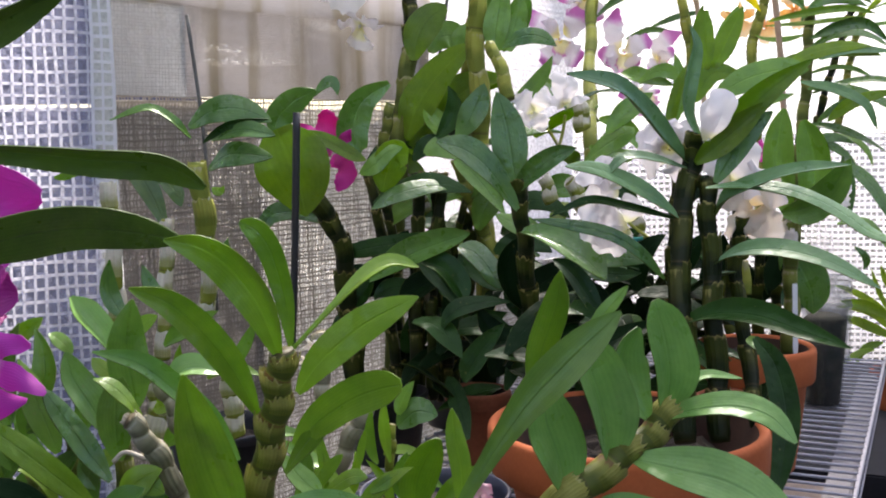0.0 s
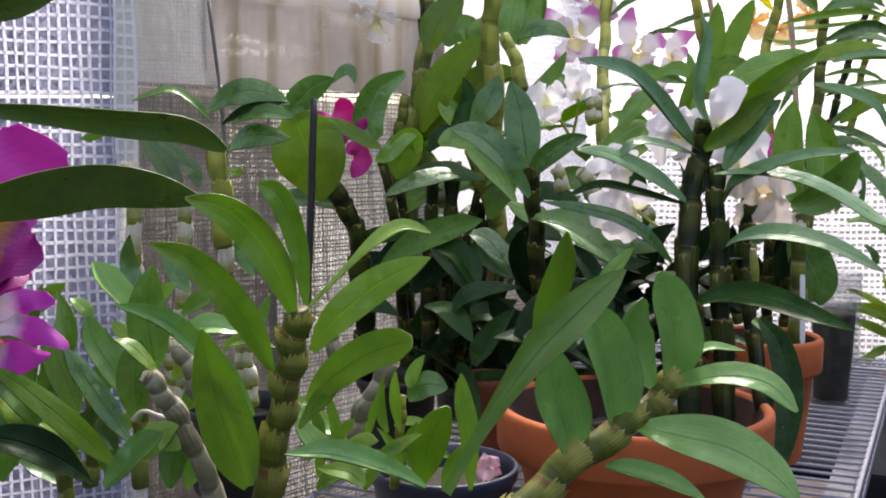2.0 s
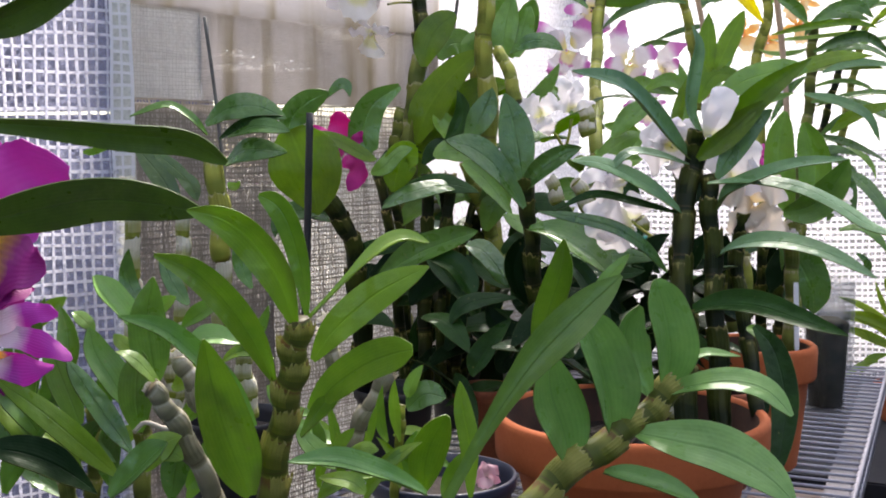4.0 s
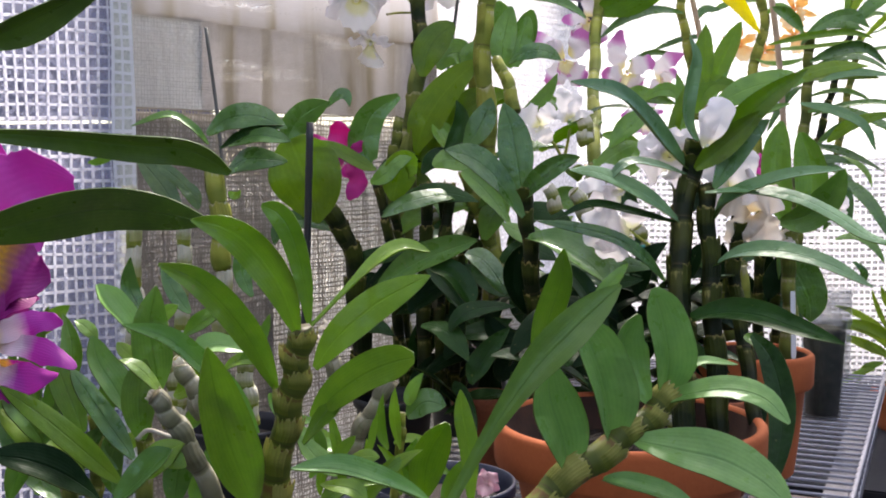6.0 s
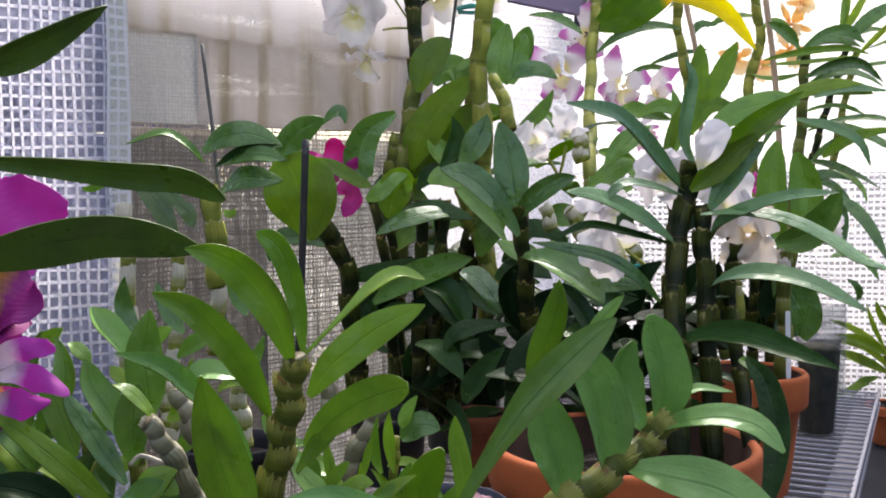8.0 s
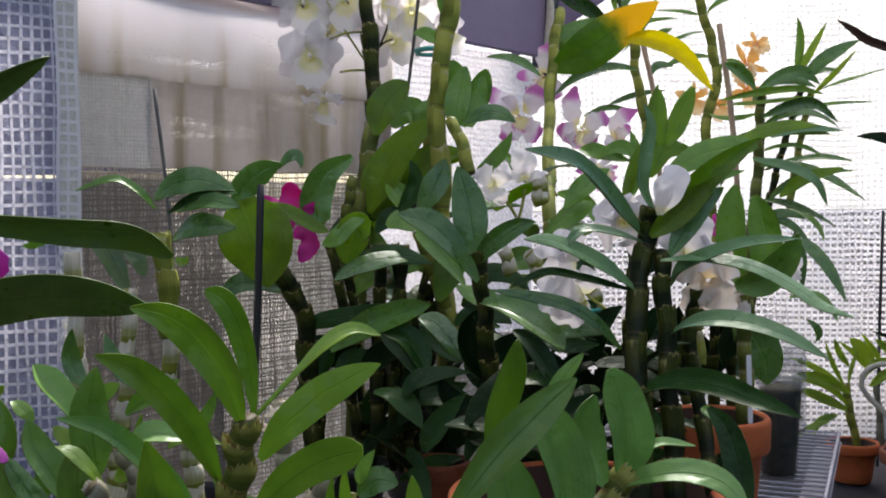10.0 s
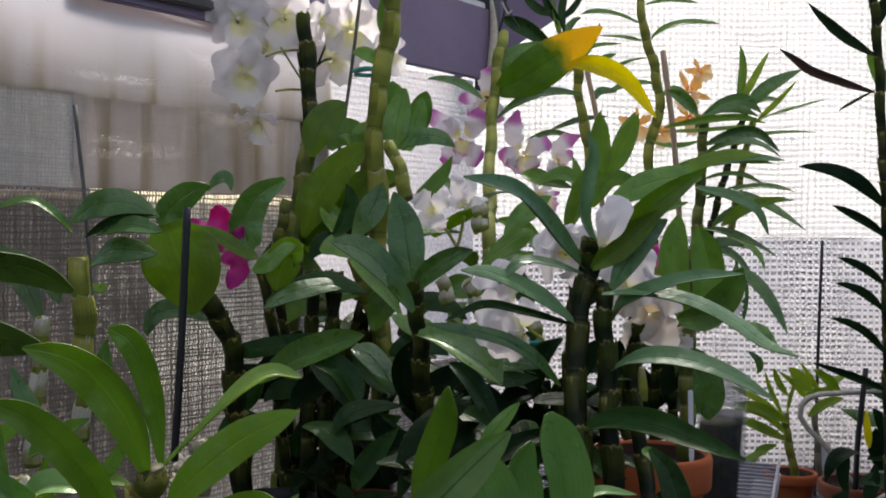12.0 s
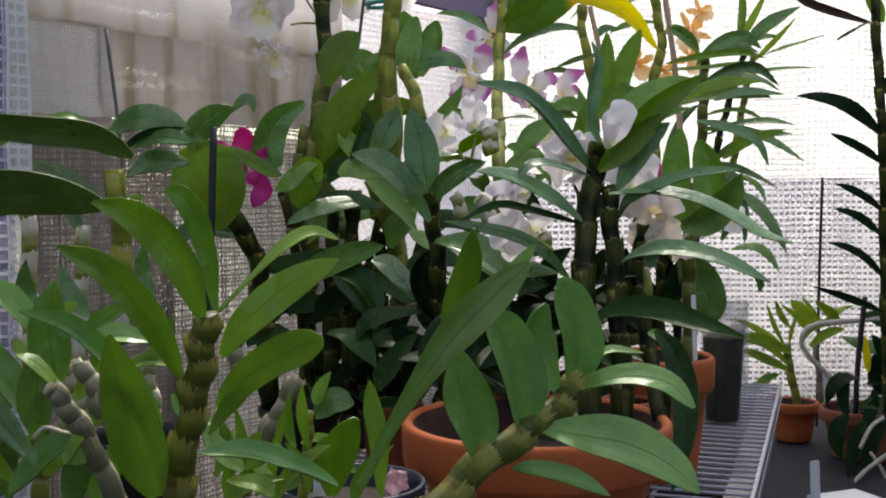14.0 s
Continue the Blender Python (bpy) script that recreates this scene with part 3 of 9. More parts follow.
def cane(parent, points, r, joints=6, mat=None, swell=0.14, label="", taper=0.15):
    """A jointed cane: each joint swells unevenly, zigzags a little, and carries a dry ribbed sheath that flares at its end."""
    mat = mat or CANE
    per = 7
    rng = random.Random(int(abs(points[0][0]) * 9000 + abs(points[-1][2]) * 7000 + joints))
    path = smooth_path(points, joints * per)
    along = (path[-1] - path[0]).normalized()
    sway = along.cross(Vector((0.2, -1.0, 0.1))).normalized()
    if mat in (CANE_KNOB,):
        swell = 0.05
    if mat in (CANE_DARK, CANE):
        swell = 0.08
    size = [rng.uniform(0.95, 1.05) for _ in range(joints + 1)]
    radii, vs = [], []
    for i in range(len(path)):
        k, s = i // per, (i % per) / per
        path[i] = path[i] + sway * (r * 0.16 * (1 if k % 2 else -1) * math.sin(math.pi * s))
        g = (1.0 - taper * i / (len(path) - 1)) * size[min(k, joints)]
        q = 1.0 - swell * 0.6 + swell * math.sin(math.pi * min(1.0, 0.15 + 0.80 * s ** 0.8)) - (0.05 if s == 0 else 0.0)
        radii.append(r * g * q)
        vs.append(s)
    v, f, u = tube(path, radii, 12, vs)
    body = mesh_object("cane", v, f, mat, parent, label, u)
    for k in range(joints):
        if rng.random() < (0.45 if mat in (CANE_GREY,) else 0.25 if mat in (CANE_YELLOW, CANE) else 0.0):
            continue
        i0 = k * per
        lo, hi = rng.choice((1, 2)), 7
        turn0 = rng.uniform(0, 6.28)
        span = rng.uniform(3.4, 5.6)
        sides, rows = 12, 4
        pleat = 0.012
        d = (path[min(i0 + 7, len(path) - 1)] - path[i0]).normalized()
        x = Vector((0.1, -1, 0.1))
        x = (x - d * x.dot(d)).normalized()
        y = d.cross(x)
        flare = rng.uniform(0.05, 0.16)
        if mat in (CANE_DARK, CANE):   # a frilled collar at the upper end
            sides, pleat, flare = 20, 0.022, rng.uniform(0.16, 0.40)
        if mat in (CANE_KNOB,):     # short pleated fans, standing out left and right in turn
            sides, pleat, flare = 26, 0.016, rng.uniform(0.12, 0.34)
            lo, hi, span = rng.choice((1, 2)), 6.6, rng.uniform(1.9, 2.8)
            turn0 = (0.75 if k % 2 else -0.75) + rng.uniform(-0.35, 0.35)
        vv, uu, ff = [], [], []
        for m in range(rows + 1):
            s = (lo + (hi - lo) * m / rows)
            i = min(i0 + s, len(path) - 1)
            ia = int(i)
            p = path[ia].lerp(path[min(ia + 1, len(path) - 1)], i - ia)
            rr = max(radii[ia], r * (0.70 if pleat > 0.02 else 0.78)) * ((1.03 if pleat > 0.02 else 1.05) + flare * (m / rows) ** 2)
            for j in range(sides + 1):
                a = turn0 + span * (j / sides - 0.5)
                rib = 1.0 + pleat * (m / rows) * (1 if j % 2 else -1)
                jag = (rng.uniform(-0.35, 0.25) * r if m == rows else 0.0) + r * 0.5 * (0.5 - abs(j / sides - 0.5)) * (m / rows)
                vv.append(p + (x * math.cos(a) + y * math.sin(a)) * rr * rib + d * jag)
                uu.append((j / sides, m / rows))
        for m in range(rows):
            for j in range(sides):
                q = m * (sides + 1) + j
                ff.append((q, q + 1, q + sides + 2, q + sides + 1))
        mesh_object("sheath", vv, ff, SHEATH.get(mat.name, SHEATH_PALE), body, "", uu)
    return body


def rod(name, parent, points, r, mat, label="", steps=12, sides=8, end=1.0):
    path = smooth_path(points, steps)
    v, f, u = tube(path, [r * (1 + (end - 1) * i / steps) for i in range(steps + 1)], sides)
    return mesh_object(name, v, f, mat, parent, label, u)


def stake(name, points, r, mat, label, category="plant stake"):
    path = smooth_path(points, 16)
    o = points[0]
    v, f, u = tube(path, [r * (1 + 0.05 * math.sin(3.1 * i)) for i in range(17)], 8)
    return tagged(mesh_object(name, v, f, mat, None, "", u, origin=o), label, category)


def turned(profile, centre, sides=48, wobble=0.0):
    verts, faces, uvs = [], [], []
    for i, (r, z) in enumerate(profile):
        for j in range(sides):
            a = 2 * math.pi * j / sides
            rr = r * (1 + wobble * math.sin(3 * a + i))
            verts.append((centre[0] + rr * math.cos(a), centre[1] + rr * math.sin(a), centre[2] + z))
            uvs.append((j / sides, i / (len(profile) - 1)))
    for i in range(len(profile) - 1):
        for j in range(sides):
            k, l = i * sides + j, i * sides + (j + 1) % sides
            faces.append((k, l, l + sides, k + sides))
    return verts, faces, uvs


def clay_pot(parent, centre, r, h, lip, mat=None, fill=0.82, label=""):
    """A clay pot with a rolled rim band, inner wall and a bed of bark."""
    mat = mat or TERRA
    rb = r * 0.70
    wall = 0.008 + r * 0.03
    at = lambda z: rb + (r * 0.93 - rb) * z / h
    zl = h - lip
    prof = [(0.001, 0), (rb - 0.003, 0), (rb, 0.004), (at(zl * 0.5), zl * 0.5), (at(zl) - 0.001, zl - 0.002), (at(zl) + 0.002, zl), (r - 0.003, zl + 0.003), (r - 0.001, zl + 0.007),
            (r, h - 0.008), (r - 0.001, h - 0.003), (r - 0.004, h), (r - wall + 0.003, h), (r - wall, h - 0.004), (at(h * 0.6) - wall, h * 0.6), (rb - wall, 0.02), (0.001, 0.02)]
    v, f, u = turned(prof, centre)
    pot = mesh_object("pot", v, f, [mat, INNER_SHADE], parent, label or "terracotta clay pot with a thick rim band", u, [1 if i // 48 >= 12 else 0 for i in range(len(f))])
    zf = h * fill
    rf = at(zf) - wall + 0.003
    rng = random.Random(int(centre[0] * 1000 + centre[1] * 77))
    vv, ff = [], []
    rings = 9
    for i in range(rings + 1):
        for j in range(28):
            a = 2 * math.pi * j / 28
            q = rf * i / rings
            vv.append((centre[0] + q * math.cos(a), centre[1] + q * math.sin(a), centre[2] + zf + rng.uniform(-0.006, 0.006)))
    for i in range(rings):
        for j in range(28):
            k, l = i * 28 + j, i * 28 + (j + 1) % 28
            ff.append((k, l, l + 28, k + 28))
    mesh_object("bark_mix", vv, ff, BARK, parent, "dark chunky bark potting mix", smooth=False)
    return pot


def frame_of(normal, spin):
    n = Vector(normal).normalized()
    up = Vector((0, 0, 1))
    x = up.cross(n)
    x = x.normalized() if x.length > 1e-3 else Vector((1, 0, 0))
    y = n.cross(x)
    c, s = math.cos(radians(spin)), math.sin(radians(spin))
    return x * c + y * s, y * c - x * s, n


def flower(parent, centre, normal, size, spin=0.0, petal=None, lip=None, droop=0.0, wide=1.0, label=""):
    """An orchid bloom: three sepals, two broader petals and a rolled lip with its throat, round a short column."""
    petal, lip = petal or WHITE_P, lip or WHITE_LIP
    c = Vector(centre)
    x, y, n = frame_of(normal, spin)
    hub = [c - n * 0.004 * (size / 0.06), c + n * 0.007 * (size / 0.06)]
    v, f, u = tube([hub[0].lerp(hub[1], i / 4) for i in range(5)], [0.0020 * size / 0.06 * k for k in (0.6, 1.0, 1.1, 1.0, 0.5)], 8)
    bloom = mesh_object("flower", v, f, lip, parent, label, u)
    half = size * 0.5
    rng = random.Random(int(abs(centre[0]) * 5000 + abs(centre[2]) * 3100))
    for name, angle, ln, wd, back in () if wide == 0 else (("sepal", 90, 1.0, 0.42, 0.10), ("sepal", 215, 0.98, 0.42, 0.12), ("sepal", 325, 0.98, 0.42, 0.12), ("petal", 158, 1.0, 0.62, 0.02), ("petal", 22, 1.0, 0.62, 0.02)):
        a = radians(angle + rng.uniform(-9, 9))
        d = x * math.cos(a) + y * math.sin(a)
        ln, lift = ln * half * rng.uniform(0.92, 1.06), rng.uniform(-0.10, 0.14) - droop
        b = c + d * (0.06 * half)
        t = c + d * ln + n * (ln * lift * 1.6 - ln * back)
        m = b.lerp(t, 0.52) + n * (0.10 * ln)
        vv, ff, uu, ss = blade(b, m, t, wd * half * wide * rng.uniform(1.05, 1.25), n, 0.05, 0.3, 18, 0.36, rng.uniform(0.10, 0.34), 0.0007, 0.85, 0.15, twist=rng.uniform(-0.5, 0.5))
        mesh_object(name, vv, ff, [petal, petal], bloom, "", uu, ss)
    # rolled lip, opening forward and down
    rows, sides = 8, 15
    vv, uu, ff = [], [], []
    for i in range(rows + 1):
        s = i / rows
        out = half * (0.10 + 0.62 * s)
        r = half * (0.10 + 0.30 * s + 0.16 * s * s)
        ctr = c - y * (0.06 * half + 0.30 * half * s * s) + n * out
        for j in range(sides):
            a = math.pi * (0.18 - 1.36 * j / (sides - 1))
            ruff = 1 + 0.13 * s * s * math.sin(a * 9 + centre[0] * 50)
            vv.append(ctr + x * (math.cos(a) * r * ruff) + y * (math.sin(a) * r * ruff * 0.85))
            uu.append((j / (sides - 1), s))
    for i in range(rows):
        for j in range(sides - 1):
            k = i * sides + j
            ff.append((k, k + 1, k + 1 + sides, k + sides))
    mesh_object("lip", vv, ff, lip, bloom, "", uu)
    return bloom


def petal(bloom, b, m, t, width, face, mat, ruffle=0.5, peak=0.45, blunt=0.5):
    """One petal of a bloom, with a wavy rim."""
    v, f, u, s = blade(b, m, t, width, face, 0.06, blunt, 18, ruffle, 0.15, 0.0008, 0.8, 0.22, peak=peak)
    return mesh_object("petal", v, f, [mat, mat], bloom, "", u, s)


def undergrowth(parent, count, low, high, mats, seed, size=(0.07, 0.13)):
    """Crowded dark leaves between the canes, each one set at its own angle."""
    rng = random.Random(seed)
    for _ in range(count):
        p = Vector([rng.uniform(a, c) for a, c in zip(low, high)])
        turn, rise, ln = rng.uniform(0, 6.28), rng.uniform(-0.5, 0.9), rng.uniform(*size)
        d = Vector((math.cos(turn) * math.cos(rise), math.sin(turn) * math.cos(rise), math.sin(rise))) * ln
        face = Vector((rng.uniform(-0.5, 0.5), rng.uniform(-1, 0.2), rng.uniform(0.2, 1.0)))
        leaf(parent, p - d * 0.5, p + Vector((0, 0, ln * rng.uniform(0.03, 0.16))), p + d * 0.5, rng.uniform(0.022, 0.036), face, rng.choice(mats), blunt=rng.uniform(0, 0.4))


def box_mesh(name, lo, hi, mat, parent=None, label="", bevel=0.0, m=None):
    bm = bmesh.new()
    bmesh.ops.create_cube(bm, size=1.0)
    for q in bm.verts:
        q.co = Vector([lo[i] + (q.co[i] + 0.5) * (hi[i] - lo[i]) for i in range(3)])
    if bevel:
        bmesh.ops.bevel(bm, geom=list(bm.edges), offset=bevel, segments=2, affect="EDGES")
    if m is not None:
        bmesh.ops.transform(bm, matrix=m, verts=bm.verts)
    me = bpy.data.meshes.new(name)
    bm.to_mesh(me)
    bm.free()
    me.materials.append(mat)
    ob = new(name, me)
    if parent is not None:
        root = parent if parent.parent is None else parent.parent
        me.transform(Matrix.Translation(-Vector(root.location)))
        ob.parent = parent
    if label:
        ob["label"] = label
    return ob


def pot_low(parent, centre, r, h):
    return plastic_pot(parent, centre, r, h, BLACK)


def plastic_pot(parent, centre, r, h, mat):
    """A thin tapered nursery pot with a rolled lip and bark inside."""
    rb = r * 0.78
    prof = [(0.001, 0), (rb, 0), (rb + 0.001, 0.003), (r - 0.004, h - 0.014), (r, h - 0.013), (r + 0.001, h - 0.002), (r, h), (r - 0.003, h), (r - 0.004, h - 0.012), (rb, h * 0.2), (0.001, h * 0.2)]
    v, f, u = turned(prof, centre, 40)
    pot = mesh_object("pot", v, f, mat, parent, "", u)
    v, f, u = turned([(0.001, h * 0.83), (r * 0.4, h * 0.84), (r * 0.7, h * 0.82), (r - 0.010, h * 0.8)], centre, 24, 0.02)
    mesh_object("bark_mix", v, f, BARK, parent, "dark bark potting mix", u)
    return pot


# ---- the setting ----
SHELF = 0.72
ALONG = Vector((0.361, 0.933, 0)).normalized()      # the shelf's long way
ACROSS = Vector((-0.933, 0.361, 0)).normalized()    # from its open edge to the wall
EDGE = Vector((0.518, 1.357, SHELF))
WALL = Vector((-0.41, 1.60, 0))
WALL_WAY = Vector((0.602, 0.799, 0))
WALL_OUT = Vector((-0.799, 0.602, 0))


def sheet(name, corner, way, length, up, rise, mat, nx=2, nz=2, ripple=0.0, out=None, parent=None, label="", thick=0.002):
    """A hanging sheet with a little thickness and slack."""
    out = out or way.cross(up).normalized()
    verts, faces, uvs = [], [], []
    for k in (0, 1):
        for i in range(nz + 1):
            for j in range(nx + 1):
                a, c = j / nx, i / nz
                slack = ripple * (math.sin(7.3 * a * length + 1.3) * 0.6 + math.sin(15.1 * a * length + 4 * c) * 0.3 + math.sin(5 * c * rise + 3 * a) * 0.4)
                verts.append(corner + way * (a * length) + up * (c * rise) + out * (slack + k * thick))
                uvs.append((a, c))
    n = (nx + 1) * (nz + 1)
    for i in range(nz):
        for j in range(nx):
            p = i * (nx + 1) + j
            faces.append((p, p + 1, p + nx + 2, p + nx + 1))
            faces.append((n + p, n + p + nx + 1, n + p + nx + 2, n + p + 1))
    return mesh_object(name, verts, faces, mat, parent, label, uvs)


def strands(name, corner, way, length, rise, pitch, width, mat, ripple=0.0, out=None, parent=None, label="", jitter=0.08, cross=None, lean=0.0, zigzag=0.0, band=1.0):
    """A scrim of flat threads, each thread a thin strip of its own, joined."""
    rng = random.Random(7)
    up = Vector((0, 0, 1))
    out = out or way.cross(up).normalized()
    verts, faces = [], []

    def slack(a, c):
        return ripple * (math.sin(7.3 * a + 1.3) * 0.6 + math.sin(15.1 * a + 4 * c / rise) * 0.3 + math.sin(5 * c + 3 * a / length) * 0.4)

    def strip(pts, side):
        k = len(verts)
        for p in pts:
            verts.extend((p - side * 0.5, p + side * 0.5))
        for i in range(len(pts) - 1):
            q = k + 2 * i
            faces.append((q, q + 1, q + 3, q + 2))

    rows = int(rise / pitch)
    for i in range(rows + 1):
        c = (i + rng.uniform(-jitter, jitter)) * pitch
        n = max(4, int(length / 0.06))
        pts = []
        for j in range(n + 1):
            a = length * j / n
            pts.append(corner + way * a + up * (c + lean * a * (c / rise - 0.5) + 0.0016 * math.sin(31 * a + i)) - out * (slack(a, c) - 0.0025 + 0.003))
        strip(pts, up * width * band * rng.uniform(0.8, 1.2))
    cols = int(length / (cross or pitch))
    for j in range(cols + 1):
        a = (j + rng.uniform(-jitter, jitter)) * (cross or pitch)
        n = max(4, int(rise / (0.010 if zigzag else 0.06)))
        pts = [corner + way * (a + 0.0016 * math.sin(23 * rise * i / n + j) + zigzag * 0.001 * (-1) ** i) + up * (rise * i / n) - out * (slack(a, rise * i / n) + 0.002) for i in range(n + 1)]
        strip(pts, way * width * rng.uniform(0.7, 1.1))
    return mesh_object(name, verts, faces, mat, parent, label, smooth=False)


UP = Vector((0, 0, 1))
# ground: one sheet to the horizon
gv, gf = [], []
for i in range(41):
    for j in range(41):
        x, y = (j - 20) / 20, (i - 20) / 20
        gv.append((x * abs(x) * 160, y * abs(y) * 160, -0.02 + 0.02 * noise.noise((x * 60, y * 60, 0))))
for i in range(40):
    for j in range(40):
        k = 41 * i + j
        gf.append((k, k + 1, k + 42, k + 41))
tagged(mesh_object("ground", gv, gf, GROUND), "grey-brown gravel ground under and around the benches", "ground", kind="structure")

# added black floor: keeps sunlit ground from lighting the plants from below
mv = [(x, y, z) for z in (-0.004, 0.012) for x, y in ((-2.4, -2.0), (2.4, -2.0), (2.4, 3.5), (-0.1, 3.5), (-0.5, 1.5), (-1.0, 1.1))]
tagged(mesh_object("floor", mv, [(6, 7, 8, 9, 10, 11), (5, 4, 3, 2, 1, 0)] + [(i, (i + 1) % 6, (i + 1) % 6 + 6, i + 6) for i in range(6)], BLACK_FLOOR, smooth=False), "black floor cover added to cut light from below", "floor", kind="structure")

# wall along the bench: shade cloth above, open net below, painted board on top
wall = tagged(thing("wall_west", WALL, "shade-house wall of grey shade cloth over brown net", "wall"), kind="structure")
c0 = WALL - WALL_WAY * 0.125
sheet("shade_cloth", c0 + UP * 1.380 - WALL_OUT * 0.010, WALL_WAY, 0.685, UP, 0.157, SHADE, 60, 12, 0.006, WALL_OUT, wall, "stained grey shade cloth, whiter towards the top")
sheet("cloth_hem", c0 + WALL_WAY * 0.12 + UP * 1.508 - WALL_OUT * 0.006, WALL_WAY, 0.50, UP, 0.022, CLOTH_HEM, 60, 2, 0.006, WALL_OUT, wall, "frayed pinkish hem along the top")
sheet("open_cloth", c0 + UP * 1.246 + WALL_WAY * 0.135, WALL_WAY, 0.55, UP, 0.1435, SHADE_OPEN, 60, 10, 0.006, WALL_OUT, wall, "open-woven stained grey cloth with a frayed edge")
sheet("mesh_cloth", c0 + UP * 1.246, WALL_WAY, 0.133, UP, 0.1435, MESHCLOTH, 20, 10, 0.004, WALL_OUT, wall, "grey see-through mesh cloth")
strands("mesh_threads", c0 + UP * 1.246 - WALL_OUT * 0.004, WALL_WAY, 0.150, 0.1415, 0.0052, 0.0008, STRAND_GREY, 0.004, -WALL_OUT, wall, "fine square mesh threads", 0.2, 0.0048)
strands("net", c0 + UP * 0.50 + WALL_OUT * 0.03, WALL_WAY, 0.685, 0.75, 0.0080, 0.0025, NET, 0.006, -WALL_OUT, wall, "brown-grey knitted net lit from outside", 0.25, 0.0050, 0.0, 1.2)
sheet("net_backing", c0 + UP * 0.50 + WALL_OUT * 0.036, WALL_WAY, 0.295, UP, 0.741, NETCLOTH, 24, 16, 0.006, WALL_OUT, wall, "grey see-through backing cloth")
sheet("net_backing", c0 + WALL_WAY * 0.298 + UP * 0.50 + WALL_OUT * 0.036, WALL_WAY, 0.387, UP, 0.731, NETCLOTH_PALE, 24, 16, 0.006, WALL_OUT, wall, "pale see-through backing cloth")
sheet("net_backing", c0 + WALL_WAY * 0.688 + UP * 0.40 + WALL_OUT * 0.036, WALL_WAY, 0.557, UP, 0.50, NETCLOTH_PALE, 30, 16, 0.006, WALL_OUT, wall, "pale see-through backing cloth")
strands("net", c0 + WALL_WAY * 0.688 + UP * 0.40 + WALL_OUT * 0.03, WALL_WAY, 0.557, 0.50, 0.0080, 0.0025, NET, 0.006, -WALL_OUT, wall, "brown-grey knitted net lit from outside", 0.25, 0.0050, 0.0, 1.2)
sheet("film_panel", c0 + WALL_WAY * 0.688 + UP * 0.90 + WALL_OUT * 0.05, WALL_WAY, 0.557, UP, 0.63, FILM_SIDE, 20, 20, 0.008, WALL_OUT, wall, "milky clear sheeting")
strands("scrim", c0 + WALL_WAY * 0.688 + UP * 0.90 + WALL_OUT * 0.05, WALL_WAY, 0.557, 0.63, 0.012, 0.0035, STRAND, 0.008, -WALL_OUT, wall, "white reinforcing threads")


def along_wall(name, s0, s1, z0, z1, t0, t1, mat, label, parent=None):
    m = Matrix((( *WALL_WAY, 0), (*WALL_OUT, 0), (0, 0, 1, 0), (0, 0, 0, 1))).transposed()
    m = Matrix.Translation(WALL) @ m
    return box_mesh(name, (s0, t0, z0), (s1, t1, z1), mat, parent, label, 0.003, m)


along_wall("fascia_board", -0.50, 1.09, 1.523, 1.684, -0.016, -0.004, PURPLE, "smooth purple-painted board", wall)
along_wall("batten", -0.50, 0.50, 1.538, 1.556, -0.030, -0.0165, SHADED_TIMBER, "weathered wooden batten coloured dark for the shadow it sits in", wall)
along_wall("top_rail", -0.50, 1.10, 1.686, 1.702, 0.0, 0.05, TAG, "white metal drip edge", wall)
along_wall("roof_rail", -0.50, 1.20, 1.73, 1.78, -0.02, 0.05, PIPE, "dark painted roof rail", wall)
along_wall("corner_post", 1.10, 1.132, 1.45, 2.6, -0.02, 0.03, PIPE, "dark painted corner post", wall)
ev = [WALL + WALL_WAY * s + UP * z + WALL_OUT * k for k in (0.10, 0.12) for s, z in ((1.15, 1.545), (1.385, 1.650), (1.62, 1.765), (1.62, 2.6), (1.15, 2.6))]
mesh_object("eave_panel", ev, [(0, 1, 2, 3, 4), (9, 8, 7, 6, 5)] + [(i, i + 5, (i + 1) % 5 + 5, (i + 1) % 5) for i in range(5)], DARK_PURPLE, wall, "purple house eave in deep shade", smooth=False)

# loose flap of reinforced clear sheeting at the near end
flap = tagged(thing("sheet_curtain", (-0.47, 1.41, 0.7), "clear plastic curtain reinforced with a white square grid", "curtain"), kind="structure")
FLAP_WAY = Vector((0.819, 0.574, 0)).normalized()
FLAP_OUT = Vector((-0.574, 0.819, 0)).normalized()
f0 = Vector((-0.468, 1.406, 0.45)) - FLAP_WAY * 0.60
sheet("film", f0, FLAP_WAY, 0.60, UP, 1.3, FILM, 24, 30, 0.004, FLAP_OUT, flap, "dusty clear film")
strands("grid_threads", f0, FLAP_WAY, 0.60, 1.3, 0.0160, 0.0040, STRAND_DIM, 0.004, -FLAP_OUT, flap, "white woven grid threads", 0.05, 0.0134, 0.10)
sheet("hem", f0 + FLAP_WAY * 0.594 - FLAP_OUT * 0.004, FLAP_WAY, 0.030, UP, 1.3, FILM_HEM, 3, 60, 0.004, FLAP_OUT, flap, "folded white hem with a seam")
strands("hem_threads", f0 + FLAP_WAY * 0.594 - FLAP_OUT * 0.007, FLAP_WAY, 0.028, 1.3, 0.0158, 0.0045, STRAND, 0.004, -FLAP_OUT, flap, "", 0.1, 0.013, 0.0)

